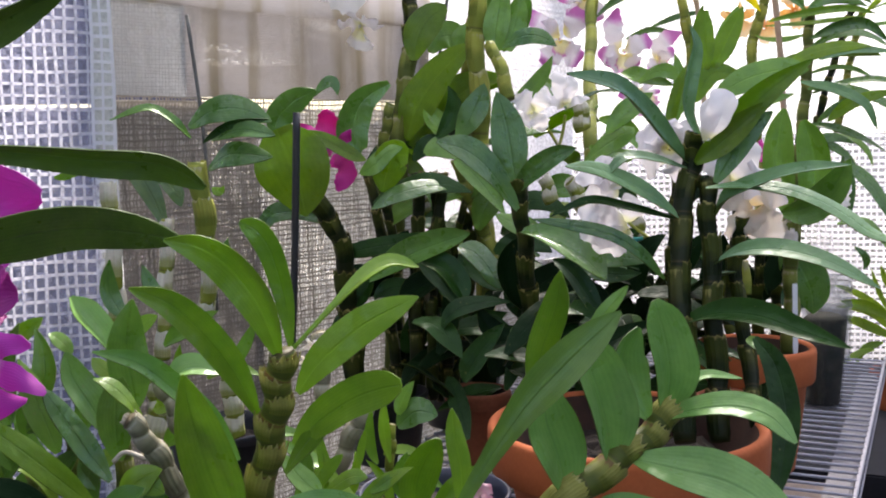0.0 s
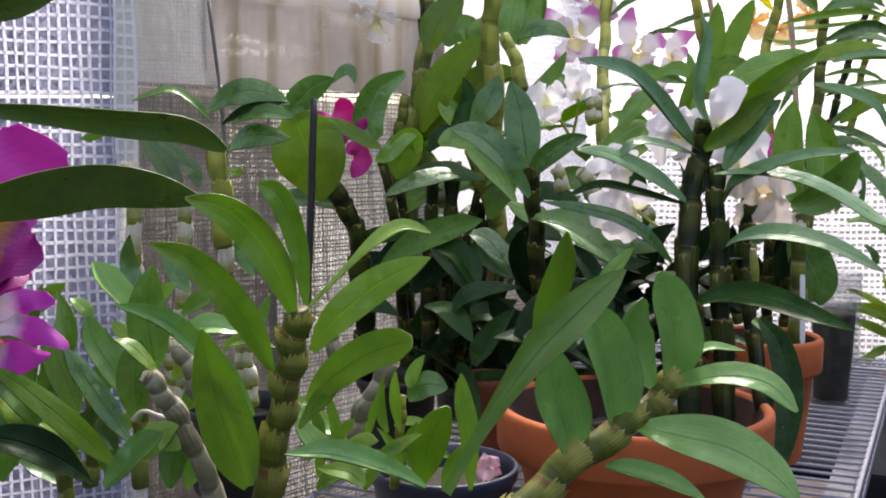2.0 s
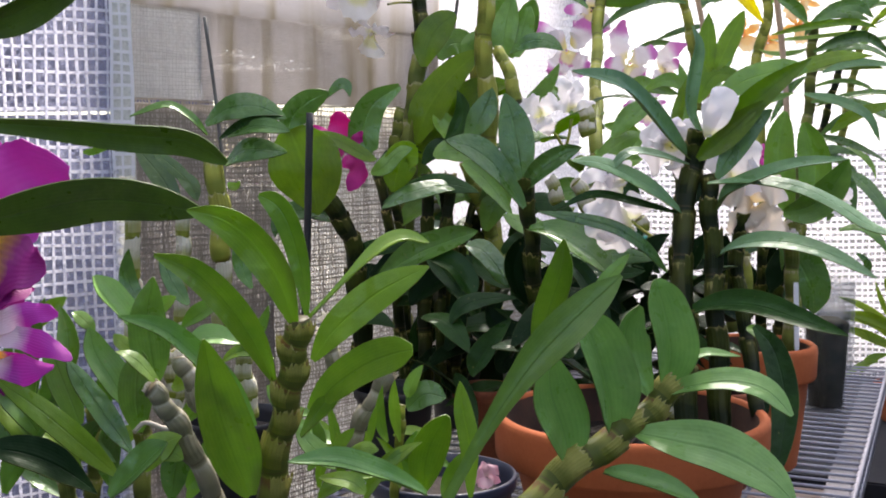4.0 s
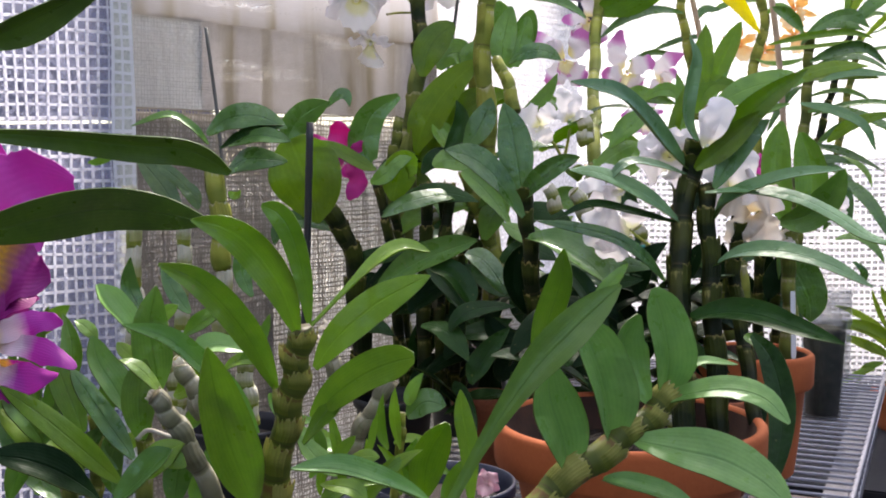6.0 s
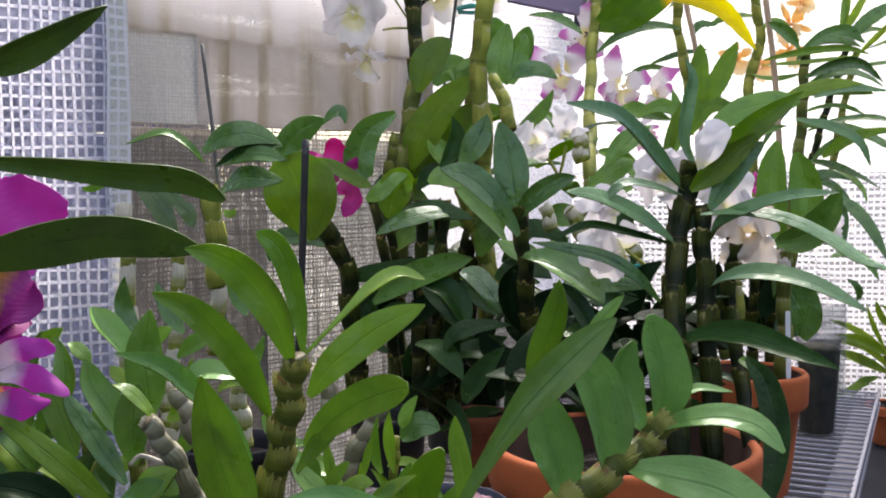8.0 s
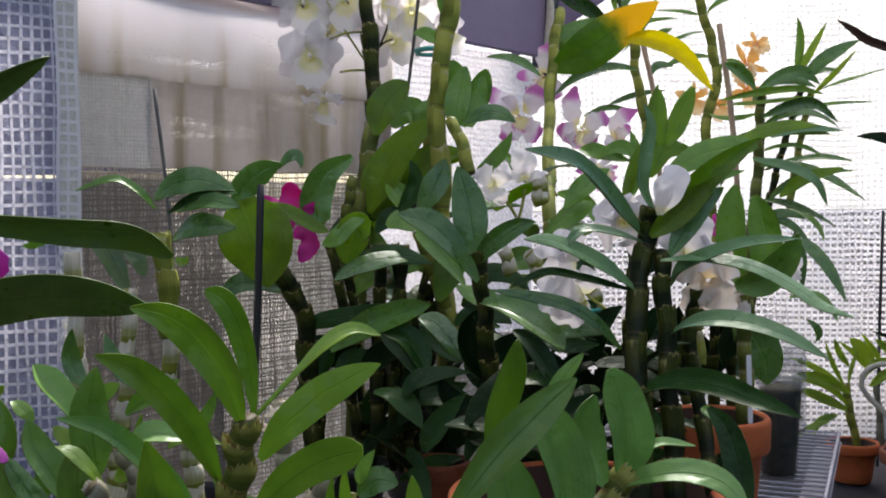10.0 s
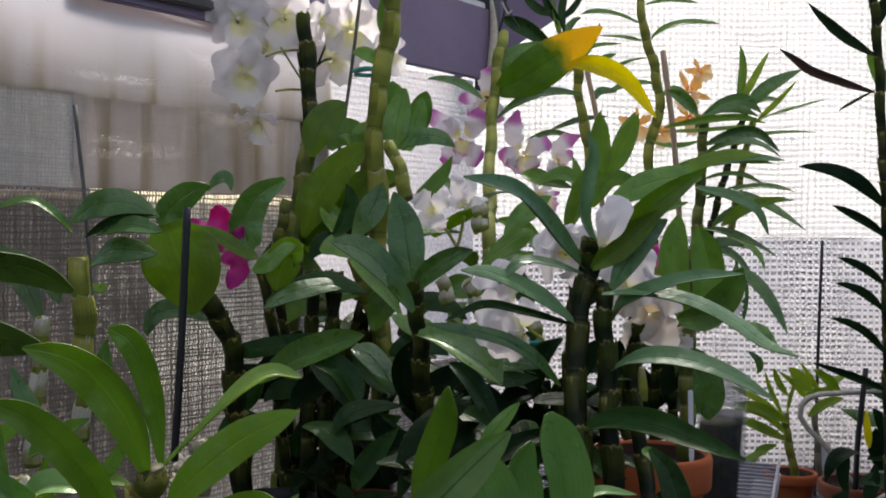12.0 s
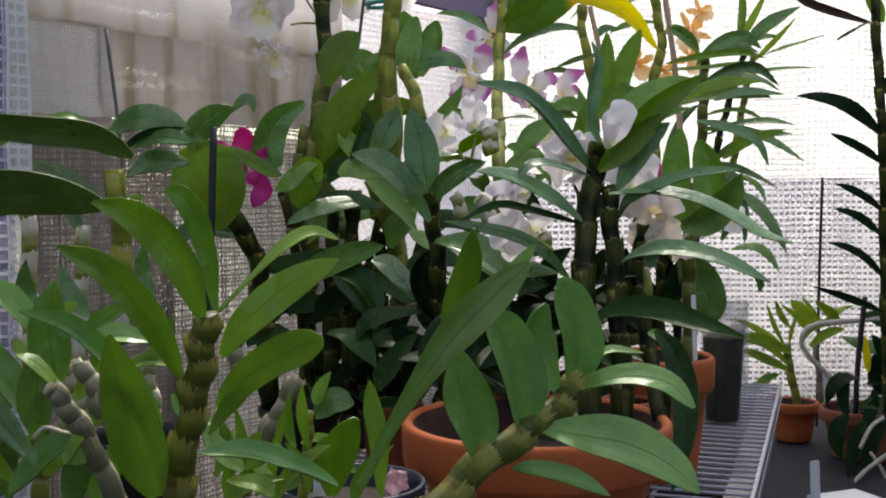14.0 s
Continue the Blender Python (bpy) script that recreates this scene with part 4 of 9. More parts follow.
# far wall of the same sheeting, bright with the sky behind it
far = tagged(thing("wall_north", (1.2, 3.45, 0), "milky reinforced sheeting wall, bright with daylight", "wall"), kind="structure")
B0, B_WAY = Vector((0.10, 3.54, 0.05)), Vector((1.0, -0.06, 0)).normalized()
B_OUT = Vector((0.06, 1.0, 0)).normalized()
sheet("film", B0 + UP * 1.12, B_WAY, 2.32, UP, 1.38, FILM_WALL, 30, 30, 0.012, B_OUT, far, "milky clear film")
# same sheet below the horizon; the dimmer light behind is put into its colour
sheet("lower_film", B0, B_WAY, 2.32, UP, 1.12, FILM_LOW, 30, 30, 0.012, B_OUT, far, "lower film, clearer and coloured darker for the dim view behind")
strands("scrim", B0, B_WAY, 2.32, 2.5, 0.0195, 0.0068, STRAND, 0.012, -B_OUT, far, "white reinforcing threads", 0.08, 0.0195, 0.0, 0.0, 1.5)
# added, out of view: dark cloth walls cut fill light, clear sheeting tempers sun
right = tagged(thing("wall_east", (2.4, 1.0, 0), "unseen dark wall across the aisle, added to cut side light", "wall"), kind="structure")
sheet("shade_cloth", Vector((2.42, 3.39, 0.05)), Vector((0, -1, 0)), 5.4, UP, 1.7, BLOCK_CLOTH, 20, 10, 0.02, Vector((1, 0, 0)), right)
back = tagged(thing("wall_south", (0.5, -2.0, 0), "unseen dark wall at the near end, added to limit front light", "wall"), kind="structure")
sheet("shade_cloth", Vector((2.42, -2.0, 0.05)), Vector((-1, 0, 0)), 4.9, UP, 1.25, BLOCK_CLOTH, 20, 10, 0.02, Vector((0, -1, 0)), back)
side = tagged(thing("wall_west_near", (-1.7, -0.5, 0), "unseen dark wall beside the path, added to cut side light", "wall"), kind="structure")
sheet("shade_cloth", Vector((-2.48, -2.0, 0.05)), Vector((0.41, 0.912, 0)), 3.35, UP, 2.5, BLOCK_CLOTH, 20, 10, 0.01, Vector((-0.912, 0.41, 0)), side)
roof = tagged(thing("ceiling", (0.5, 1.0, 2.6), "unseen clear sheeting roof added over the benches", "roof"), kind="structure")
for outline, mat, label in ((((-2.45, -2.0), (2.42, -2.0), (2.42, 0.30), (-1.42, 0.30)), ROOF_CLEAR, "clearer film letting in front light"), (((-1.42, 0.303), (2.42, 0.303), (2.42, 3.50), (0.40, 3.55), (0.28, 2.52), (-0.41, 1.62), (-1.08, 1.04)), ROOF_FILM, "dimmer film over the benches")):
    n = len(outline)
    mesh_object("film", [(x, y, z) for z in (2.60, 2.603) for x, y in outline], [tuple(range(n)), tuple(range(2 * n - 1, n - 1, -1))], mat, roof, label, smooth=False)

# outside, past the walls: a boarded fence, plus added hedge and wall as dark backdrops
fence = tagged(thing("fence", (-2.2, 3.0, 0), "weathered brown board fence outside the shade house", "fence"), kind="structure")
fm = Matrix(((*WALL_WAY, 0), (*WALL_OUT, 0), (0, 0, 1, 0), (0, 0, 0, 1))).transposed()
fm = Matrix.Translation(WALL + WALL_OUT * 1.5) @ fm
for k in range(8, 22):
    box_mesh("board", (-2.0 + k * 0.21, 0, 0), (-2.0 + k * 0.21 + 0.195, 0.02, 0.62 + 0.015 * math.sin(k * 2.3)), FENCE, fence, m=fm)
shed = tagged(thing("backdrop_wall", (-1.85, 2.02, 0), "slate-blue boarded wall added outside as a dark backdrop", "shed wall"), kind="structure")
for k in range(13):
    for z0, z1 in ((0.0, 1.243), (1.250, 1.75)):
        box_mesh("board", (-3.0 + k * 0.192, 2.02, z0), (-3.0 + k * 0.192 + 0.186, 2.045, z1), FENCE_BLUE, shed)
hv, hf = [], []
rng = random.Random(5)
for k in range(7000):
    x, y, z = rng.uniform(-0.6, 5.0), rng.gauss(4.22, 0.10), rng.uniform(0.0, 1.2)
    q = Euler((rng.uniform(0, 6.3), rng.uniform(0, 6.3), rng.uniform(0, 6.3))).to_matrix() * rng.uniform(0.05, 0.10)
    n = len(hv)
    hv += [Vector((x, y, z)) + q @ Vector(c) for c in ((-1, 0, 0), (0, -0.45, 0.1), (1, 0, 0), (0, 0.45, 0.1))]
    hf.append((n, n + 1, n + 2, n + 3))
tagged(mesh_object("hedge", hv, hf, HEDGE, smooth=False), "leafy green hedge added outside to darken the lower far wall", "hedge", kind="stuff")

# ---- wire bench ----
bench = tagged(thing("wire_shelf", EDGE, "grey coated wire shelf bench with a doubled front rail", "shelf"), kind="")
START, END, DEEP = -1.05, 0.92, 0.62
step = 0.0325
count = int((END - START) / step)
wire_mesh = None
for k in range(count):
    p = EDGE + ALONG * (START + k * step)
    if wire_mesh is None:
        v, f, u = tube([Vector(EDGE), Vector(EDGE) + ACROSS * 0.25, Vector(EDGE) + ACROSS * DEEP], [0.0023] * 3, 6)
        first = mesh_object("wire", v, f, STEEL, bench, uvs=u)
        wire_mesh = first.data
        first.location = ALONG * START
        v, f, u = tube([Vector(EDGE), Vector(EDGE) - UP * 0.028], [0.0022] * 2, 6)
        drop = mesh_object("drop_wire", v, f, STEEL, bench, uvs=u)
        drop.location = ALONG * START
    else:
        for name, data in (("wire", wire_mesh), ("drop_wire", drop.data)):
            o = new(name, data)
            o.parent, o.location = bench, ALONG * (START + k * step)
for name, shift, r in (("front_rail", -UP * 0.002, 0.0035), ("front_rail", -UP * 0.030, 0.0035), ("cross_rail", ACROSS * 0.13 - UP * 0.006, 0.003), ("cross_rail", ACROSS * 0.36 - UP * 0.006, 0.003), ("rear_rail", ACROSS * DEEP - UP * 0.006, 0.0035)):
    rod(name, bench, [EDGE + ALONG * START + shift, EDGE + ALONG * END + shift], r, STEEL, steps=6)
bm_ = Matrix.Translation(EDGE) @ Matrix(((*ALONG, 0), (*ACROSS, 0), (0, 0, 1, 0), (0, 0, 0, 1))).transposed()
rail = box_mesh("bench_rail", (START, 0.012, -0.13), (END, 0.05, -0.040), DARK_STEEL, None, "", 0.003, bm_)
tagged(rail, "grey-lilac painted timber rail carrying the wire shelf", "rail", kind="structure")
low = box_mesh("lower_board", (START, 0.05, -0.30), (END, 0.42, -0.28), FENCE, None, "", 0.003, bm_)
tagged(low, "weathered lower board beneath the wire shelf", "shelf", kind="structure")

# ---- the plants ----

p = thing("orchid_plant", (-0.10, 0.72, 0.72), "cane orchid with fresh green leaves and a fat knotted cane", "orchid")
c = cane(p, [(-0.125, 0.750, 0.847), (-0.105, 0.735, 0.941), (-0.091, 0.720, 0.997), (-0.084, 0.710, 1.038)], 0.0116, 8, CANE_KNOB)
strap_leaf(c, [(-0.075, 0.710, 1.040), (-0.049, 0.722, 1.067), (-0.030, 0.735, 1.085), (-0.012, 0.748, 1.094), (0.008, 0.760, 1.090)], 0.0153, (-0.10, -0.62, 0.78), LEAF_BRIGHT, peak=0.72, taper=2.2)
strap_leaf(c, [(-0.073, 0.710, 1.009), (-0.056, 0.705, 1.032), (-0.030, 0.700, 1.055), (-0.009, 0.695, 1.068), (0.013, 0.690, 1.079)], 0.0252, (-0.31, -0.95, 0.11), LEAF_BRIGHT)
strap_leaf(c, [(-0.076, 0.710, 0.972), (-0.056, 0.700, 0.992), (-0.033, 0.690, 1.009), (-0.012, 0.680, 1.019), (0.003, 0.670, 1.024)], 0.0274, (-0.53, -0.83, 0.17), LEAF_BRIGHT, blunt=0.8)
strap_leaf(c, [(-0.077, 0.710, 1.042), (-0.080, 0.708, 1.074), (-0.087, 0.705, 1.105), (-0.096, 0.702, 1.122), (-0.108, 0.700, 1.129)], 0.0174, (0.07, -0.99, -0.09), LEAF_BRIGHT, peak=0.6, blunt=0.5)
strap_leaf(c, [(-0.086, 0.710, 1.035), (-0.096, 0.700, 1.071), (-0.113, 0.690, 1.099), (-0.130, 0.680, 1.114), (-0.151, 0.670, 1.120)], 0.0261, (0.26, -0.93, -0.24), LEAF_BRIGHT)
strap_leaf(c, [(-0.105, 0.720, 0.992), (-0.117, 0.703, 1.027), (-0.133, 0.685, 1.058), (-0.150, 0.667, 1.080), (-0.168, 0.650, 1.091)], 0.0218, (0.59, -0.79, -0.18), LEAF_BRIGHT, blunt=0.3)
strap_leaf(c, [(-0.124, 0.720, 0.905), (-0.134, 0.703, 0.949), (-0.140, 0.687, 0.990), (-0.142, 0.670, 1.031)], 0.0378, (0.53, -0.81, -0.25), LEAF_BRIGHT, peak=0.4)
strap_leaf(c, [(-0.120, 0.720, 0.957), (-0.136, 0.705, 0.990), (-0.154, 0.690, 1.015), (-0.173, 0.675, 1.037), (-0.198, 0.660, 1.048)], 0.0180, (0.79, -0.52, 0.33), LEAF_GLAUCOUS, fold=0.34)
strap_leaf(c, [(0.012, 0.660, 0.926), (-0.018, 0.643, 0.944), (-0.044, 0.627, 0.957), (-0.072, 0.610, 0.962)], 0.0196, (0.53, -0.33, 0.78), LEAF_GLAUCOUS, fold=0.34)
strap_leaf(c, [(-0.175, 0.740, 1.009), (-0.156, 0.740, 1.020), (-0.130, 0.740, 1.016)], 0.0207, (-0.13, -0.58, 0.81), LEAF_GLAUCOUS, fold=0.34)
leaf(c, (-0.081, 0.700, 0.955), (-0.059, 0.700, 0.984), (-0.043, 0.700, 0.993), 0.0174, (-0.48, -0.74, 0.48), LEAF_BRIGHT)
q = flower(p, (-0.068, 0.740, 1.035), (0.388, -0.682, 0.620), 0.0156, 15, CREAM_P, CREAM_P, wide=0.8)
q = flower(p, (-0.071, 0.740, 1.025), (-0.165, -0.919, -0.359), 0.0130, 40, CREAM_P, CREAM_P, wide=0.7)
pot_low(p, (-0.11, 0.78, 0.72), 0.075, 0.10)

p = thing("orchid_plant", (-0.25, 0.82, 0.72), "bushy young orchid growths with short broad leaves", "orchid")
c = cane(p, [(-0.163, 0.800, 0.847), (-0.179, 0.770, 0.918), (-0.192, 0.750, 0.959), (-0.204, 0.740, 0.981)], 0.0087, 6, CANE_GREY)
c = cane(p, [(-0.199, 0.860, 0.938), (-0.209, 0.860, 0.963), (-0.219, 0.860, 0.983)], 0.0088, 3, CANE_GREY)
c = cane(p, [(-0.255, 0.860, 0.856), (-0.253, 0.860, 0.917), (-0.257, 0.860, 0.963)], 0.0079, 4, CANE)
strap_leaf(c, [(-0.258, 0.860, 1.005), (-0.272, 0.860, 1.023), (-0.285, 0.860, 1.040), (-0.293, 0.860, 1.054)], 0.0270, (0.71, -0.49, 0.51), LEAF_GLAUCOUS, blunt=0.4, fold=0.34)
strap_leaf(c, [(-0.233, 0.840, 0.965), (-0.237, 0.840, 0.992), (-0.239, 0.840, 1.021), (-0.233, 0.840, 1.055)], 0.0340, (0.32, -0.95, -0.00), LEAF)
strap_leaf(c, [(-0.260, 0.840, 0.943), (-0.271, 0.837, 0.967), (-0.283, 0.833, 0.990), (-0.287, 0.830, 1.013)], 0.0300, (0.81, -0.53, 0.24), LEAF_GLAUCOUS, blunt=0.3, fold=0.34)
strap_leaf(c, [(-0.242, 0.820, 0.926), (-0.244, 0.820, 0.954), (-0.242, 0.820, 0.978), (-0.237, 0.820, 0.995)], 0.0288, (0.23, -0.97, -0.02), LEAF)
strap_leaf(c, [(-0.243, 0.800, 0.915), (-0.260, 0.797, 0.942), (-0.277, 0.793, 0.971), (-0.290, 0.790, 0.993)], 0.0224, (0.76, -0.52, 0.39), LEAF_DARK)
leaf(c, (-0.302, 0.880, 1.002), (-0.312, 0.880, 1.013), (-0.322, 0.880, 1.019), 0.0148, (0.42, -0.76, 0.49), LEAF)
leaf(c, (-0.215, 0.800, 0.964), (-0.230, 0.790, 0.991), (-0.249, 0.790, 1.000), 0.0151, (0.70, -0.48, 0.53), LEAF_BRIGHT)
leaf(c, (-0.246, 0.860, 1.003), (-0.262, 0.870, 1.014), (-0.277, 0.880, 1.036), 0.0167, (0.41, -0.56, 0.72), LEAF)
c = cane(p, [(-0.293, 0.800, 0.850), (-0.301, 0.800, 0.894), (-0.305, 0.800, 0.922)], 0.0066, 4, CANE)
strap_leaf(c, [(-0.240, 0.760, 0.907), (-0.261, 0.740, 0.938), (-0.283, 0.720, 0.969), (-0.306, 0.700, 0.996)], 0.0217, (0.81, -0.52, 0.25), LEAF_BRIGHT)
leaf(c, (-0.270, 0.770, 0.898), (-0.285, 0.760, 0.931), (-0.301, 0.750, 0.941), 0.0107, (0.80, -0.50, 0.34), LEAF_BRIGHT)
leaf(c, (-0.274, 0.620, 0.966), (-0.244, 0.640, 0.953), (-0.217, 0.660, 0.924), 0.0261, (0.70, -0.59, 0.39), LEAF_BLACKISH)
strap_leaf(c, [(-0.184, 0.600, 0.941), (-0.166, 0.600, 0.958), (-0.155, 0.600, 0.969), (-0.146, 0.600, 0.977)], 0.0217, (-0.47, -0.74, 0.48), LEAF_DARK)
leaf(c, (-0.212, 0.740, 0.919), (-0.199, 0.740, 0.935), (-0.181, 0.740, 0.944), 0.0246, (-0.11, -0.98, 0.14), LEAF_BRIGHT)
leaf(c, (-0.323, 0.800, 0.961), (-0.326, 0.800, 0.999), (-0.310, 0.800, 1.043), 0.0203, (0.22, -0.98, -0.03), LEAF)
leaf(c, (-0.325, 0.840, 0.962), (-0.309, 0.840, 0.992), (-0.320, 0.850, 1.030), 0.0213, (0.12, -0.98, 0.14), LEAF)
leaf(c, (-0.293, 0.820, 0.932), (-0.307, 0.820, 0.971), (-0.322, 0.820, 1.010), 0.0263, (0.66, -0.71, 0.25), LEAF)
leaf(c, (-0.292, 0.740, 0.943), (-0.305, 0.730, 0.970), (-0.317, 0.720, 0.985), 0.0215, (0.78, -0.61, 0.17), LEAF)
leaf(c, (-0.321, 0.740, 0.898), (-0.304, 0.740, 0.934), (-0.281, 0.740, 0.954), 0.0219, (-0.11, -0.99, 0.08), LEAF)
leaf(c, (-0.301, 0.800, 0.884), (-0.286, 0.800, 0.918), (-0.266, 0.800, 0.942), 0.0213, (-0.12, -0.99, 0.07), LEAF_DARK)
leaf(c, (-0.352, 0.820, 0.927), (-0.356, 0.820, 0.966), (-0.350, 0.820, 1.005), 0.0210, (0.26, -0.96, -0.01), LEAF)
leaf(c, (-0.308, 0.840, 0.862), (-0.343, 0.840, 0.887), (-0.362, 0.840, 0.917), 0.0263, (0.44, -0.79, 0.43), LEAF_DARK)
leaf(c, (-0.273, 0.840, 0.872), (-0.277, 0.840, 0.902), (-0.264, 0.840, 0.927), 0.0229, (0.14, -0.99, -0.02), LEAF_DARK)
leaf(c, (-0.208, 0.840, 0.863), (-0.187, 0.840, 0.903), (-0.174, 0.840, 0.928), 0.0223, (-0.05, -1.00, 0.03), LEAF)
leaf(c, (-0.229, 0.860, 0.856), (-0.223, 0.860, 0.892), (-0.212, 0.860, 0.923), 0.0276, (0.05, -1.00, -0.01), LEAF_DARK)
leaf(c, (-0.239, 0.900, 0.949), (-0.226, 0.900, 0.955), (-0.207, 0.900, 0.981), 0.0183, (-0.20, -0.96, 0.20), LEAF_BRIGHT)
leaf(c, (-0.243, 0.950, 0.994), (-0.220, 0.950, 1.011), (-0.192, 0.950, 1.027), 0.0204, (-0.17, -0.95, 0.26), LEAF)

strap_leaf(c, [(-0.251, 0.840, 0.989), (-0.261, 0.840, 0.998), (-0.269, 0.840, 1.006)], 0.0135, (0.44, -0.76, 0.47), LEAF_BRIGHT)
strap_leaf(c, [(-0.338, 0.860, 0.934), (-0.332, 0.860, 0.957), (-0.328, 0.860, 0.984)], 0.0214, (0.18, -0.98, -0.04), LEAF)
strap_leaf(c, [(-0.336, 0.860, 0.938), (-0.319, 0.860, 0.949), (-0.301, 0.860, 0.958)], 0.0166, (-0.20, -0.91, 0.35), LEAF_DARK)
strap_leaf(c, [(-0.296, 0.740, 0.933), (-0.310, 0.740, 0.953), (-0.327, 0.740, 0.970)], 0.0194, (0.62, -0.61, 0.50), LEAF_BRIGHT)
strap_leaf(c, [(-0.287, 0.800, 0.884), (-0.296, 0.800, 0.901), (-0.301, 0.800, 0.915)], 0.0171, (0.66, -0.69, 0.31), LEAF)
strap_leaf(c, [(-0.223, 0.880, 0.921), (-0.211, 0.880, 0.934), (-0.207, 0.880, 0.946)], 0.0163, (-0.19, -0.97, 0.12), LEAF)
strap_leaf(c, [(-0.270, 0.840, 0.895), (-0.278, 0.840, 0.907), (-0.283, 0.840, 0.922)], 0.0150, (0.52, -0.82, 0.24), LEAF_DARK)
strap_leaf(c, [(-0.357, 0.880, 1.005), (-0.343, 0.880, 1.020), (-0.326, 0.880, 1.033)], 0.0163, (-0.11, -0.99, 0.13), LEAF_BRIGHT)
strap_leaf(c, [(-0.265, 0.920, 1.004), (-0.252, 0.920, 1.020), (-0.239, 0.920, 1.028)], 0.0142, (-0.10, -0.99, 0.11), LEAF)
strap_leaf(c, [(-0.073, 0.800, 0.903), (-0.091, 0.800, 0.919), (-0.105, 0.800, 0.937)], 0.0193, (0.54, -0.67, 0.51), LEAF)
strap_leaf(c, [(-0.086, 0.840, 0.896), (-0.074, 0.840, 0.914), (-0.063, 0.840, 0.926)], 0.0108, (-0.17, -0.98, 0.13), LEAF_BRIGHT)
strap_leaf(c, [(-0.075, 0.820, 0.899), (-0.054, 0.820, 0.913), (-0.040, 0.820, 0.913)], 0.0136, (-0.23, -0.81, 0.54), LEAF_BRIGHT)
strap_leaf(c, [(-0.043, 0.860, 0.887), (-0.027, 0.860, 0.898), (-0.014, 0.860, 0.905)], 0.0131, (-0.30, -0.81, 0.50), LEAF)
strap_leaf(c, [(-0.056, 0.880, 0.901), (-0.053, 0.880, 0.919), (-0.049, 0.880, 0.936)], 0.0071, (0.08, -1.00, -0.01), LEAF_BRIGHT)
strap_leaf(c, [(-0.023, 0.920, 0.861), (-0.025, 0.920, 0.881), (-0.017, 0.920, 0.904)], 0.0139, (-0.12, -0.99, 0.02), LEAF)
strap_leaf(c, [(-0.049, 0.800, 0.882), (-0.062, 0.800, 0.892), (-0.087, 0.800, 0.895)], 0.0161, (0.24, -0.66, 0.71), LEAF_BRIGHT)
strap_leaf(c, [(-0.190, 0.780, 0.891), (-0.179, 0.780, 0.905), (-0.182, 0.780, 0.924)], 0.0167, (0.04, -1.00, -0.01), LEAF)
strap_leaf(c, [(-0.211, 0.740, 0.917), (-0.197, 0.740, 0.934), (-0.180, 0.740, 0.926)], 0.0204, (-0.14, -0.87, 0.47), LEAF_BRIGHT)
rod("root", p, [(-0.236, 0.790, 0.934), (-0.226, 0.790, 0.942), (-0.209, 0.790, 0.937), (-0.195, 0.790, 0.939)], 0.0019, ROOT)

p = thing("orchid_plant", (-0.36, 0.62, 0.72), "large-leaved orchid with vivid purple blooms and yellow throats", "orchid")
c = cane(p, [(-0.354, 0.660, 0.877), (-0.345, 0.660, 0.999), (-0.331, 0.660, 1.119), (-0.319, 0.660, 1.216)], 0.0087, 6, CANE)
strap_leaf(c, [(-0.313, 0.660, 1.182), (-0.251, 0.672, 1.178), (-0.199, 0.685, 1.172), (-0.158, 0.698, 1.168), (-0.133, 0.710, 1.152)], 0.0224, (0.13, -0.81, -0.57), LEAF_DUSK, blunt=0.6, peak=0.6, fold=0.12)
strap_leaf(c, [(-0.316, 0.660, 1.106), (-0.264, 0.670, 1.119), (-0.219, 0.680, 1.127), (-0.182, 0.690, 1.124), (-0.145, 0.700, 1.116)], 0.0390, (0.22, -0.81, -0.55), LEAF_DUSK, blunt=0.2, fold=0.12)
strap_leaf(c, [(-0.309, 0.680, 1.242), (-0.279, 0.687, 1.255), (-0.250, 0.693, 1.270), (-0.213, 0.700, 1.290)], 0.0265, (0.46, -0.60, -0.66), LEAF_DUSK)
strap_leaf(c, [(-0.234, 0.700, 1.160), (-0.225, 0.700, 1.161), (-0.211, 0.700, 1.166)], 0.0053, (0.03, -0.99, -0.10), LEAF_BRIGHT)
b = p
q = flower(p, (-0.346, 0.760, 1.082), (0.755, -0.599, -0.267), 0.1018, 0, ORCHID_LIP, ORCHID_LIP, wide=0)
petal(q, (-0.365, 0.780, 1.094), (-0.324, 0.770, 1.138), (-0.270, 0.760, 1.144), 0.0604, (-0.10, -0.97, -0.20), ORCHID)
petal(q, (-0.375, 0.790, 1.098), (-0.368, 0.790, 1.144), (-0.348, 0.790, 1.185), 0.0603, (0.26, -0.96, -0.08), ORCHID)
petal(q, (-0.356, 0.770, 1.081), (-0.332, 0.770, 1.095), (-0.299, 0.770, 1.114), 0.0437, (0.00, -1.00, -0.00), ORCHID)
petal(q, (-0.343, 0.750, 1.092), (-0.317, 0.745, 1.075), (-0.282, 0.740, 1.074), 0.0519, (-0.02, -0.90, 0.43), ORCHID_LIP2)
petal(q, (-0.346, 0.750, 1.079), (-0.324, 0.745, 1.062), (-0.297, 0.740, 1.051), 0.0427, (0.20, -0.75, 0.63), ORCHID_LIP2)
q = flower(p, (-0.323, 0.720, 1.013), (0.833, -0.554, -0.015), 0.0698, 0, ORCHID_LIP, ORCHID_LIP, wide=0)
petal(q, (-0.322, 0.720, 1.026), (-0.291, 0.715, 1.040), (-0.261, 0.710, 1.042), 0.0191, (-0.22, -0.95, 0.24), ORCHID_PALE)
petal(q, (-0.320, 0.720, 1.022), (-0.285, 0.710, 1.023), (-0.248, 0.700, 1.010), 0.0181, (-0.16, -0.87, 0.47), ORCHID_PALE)
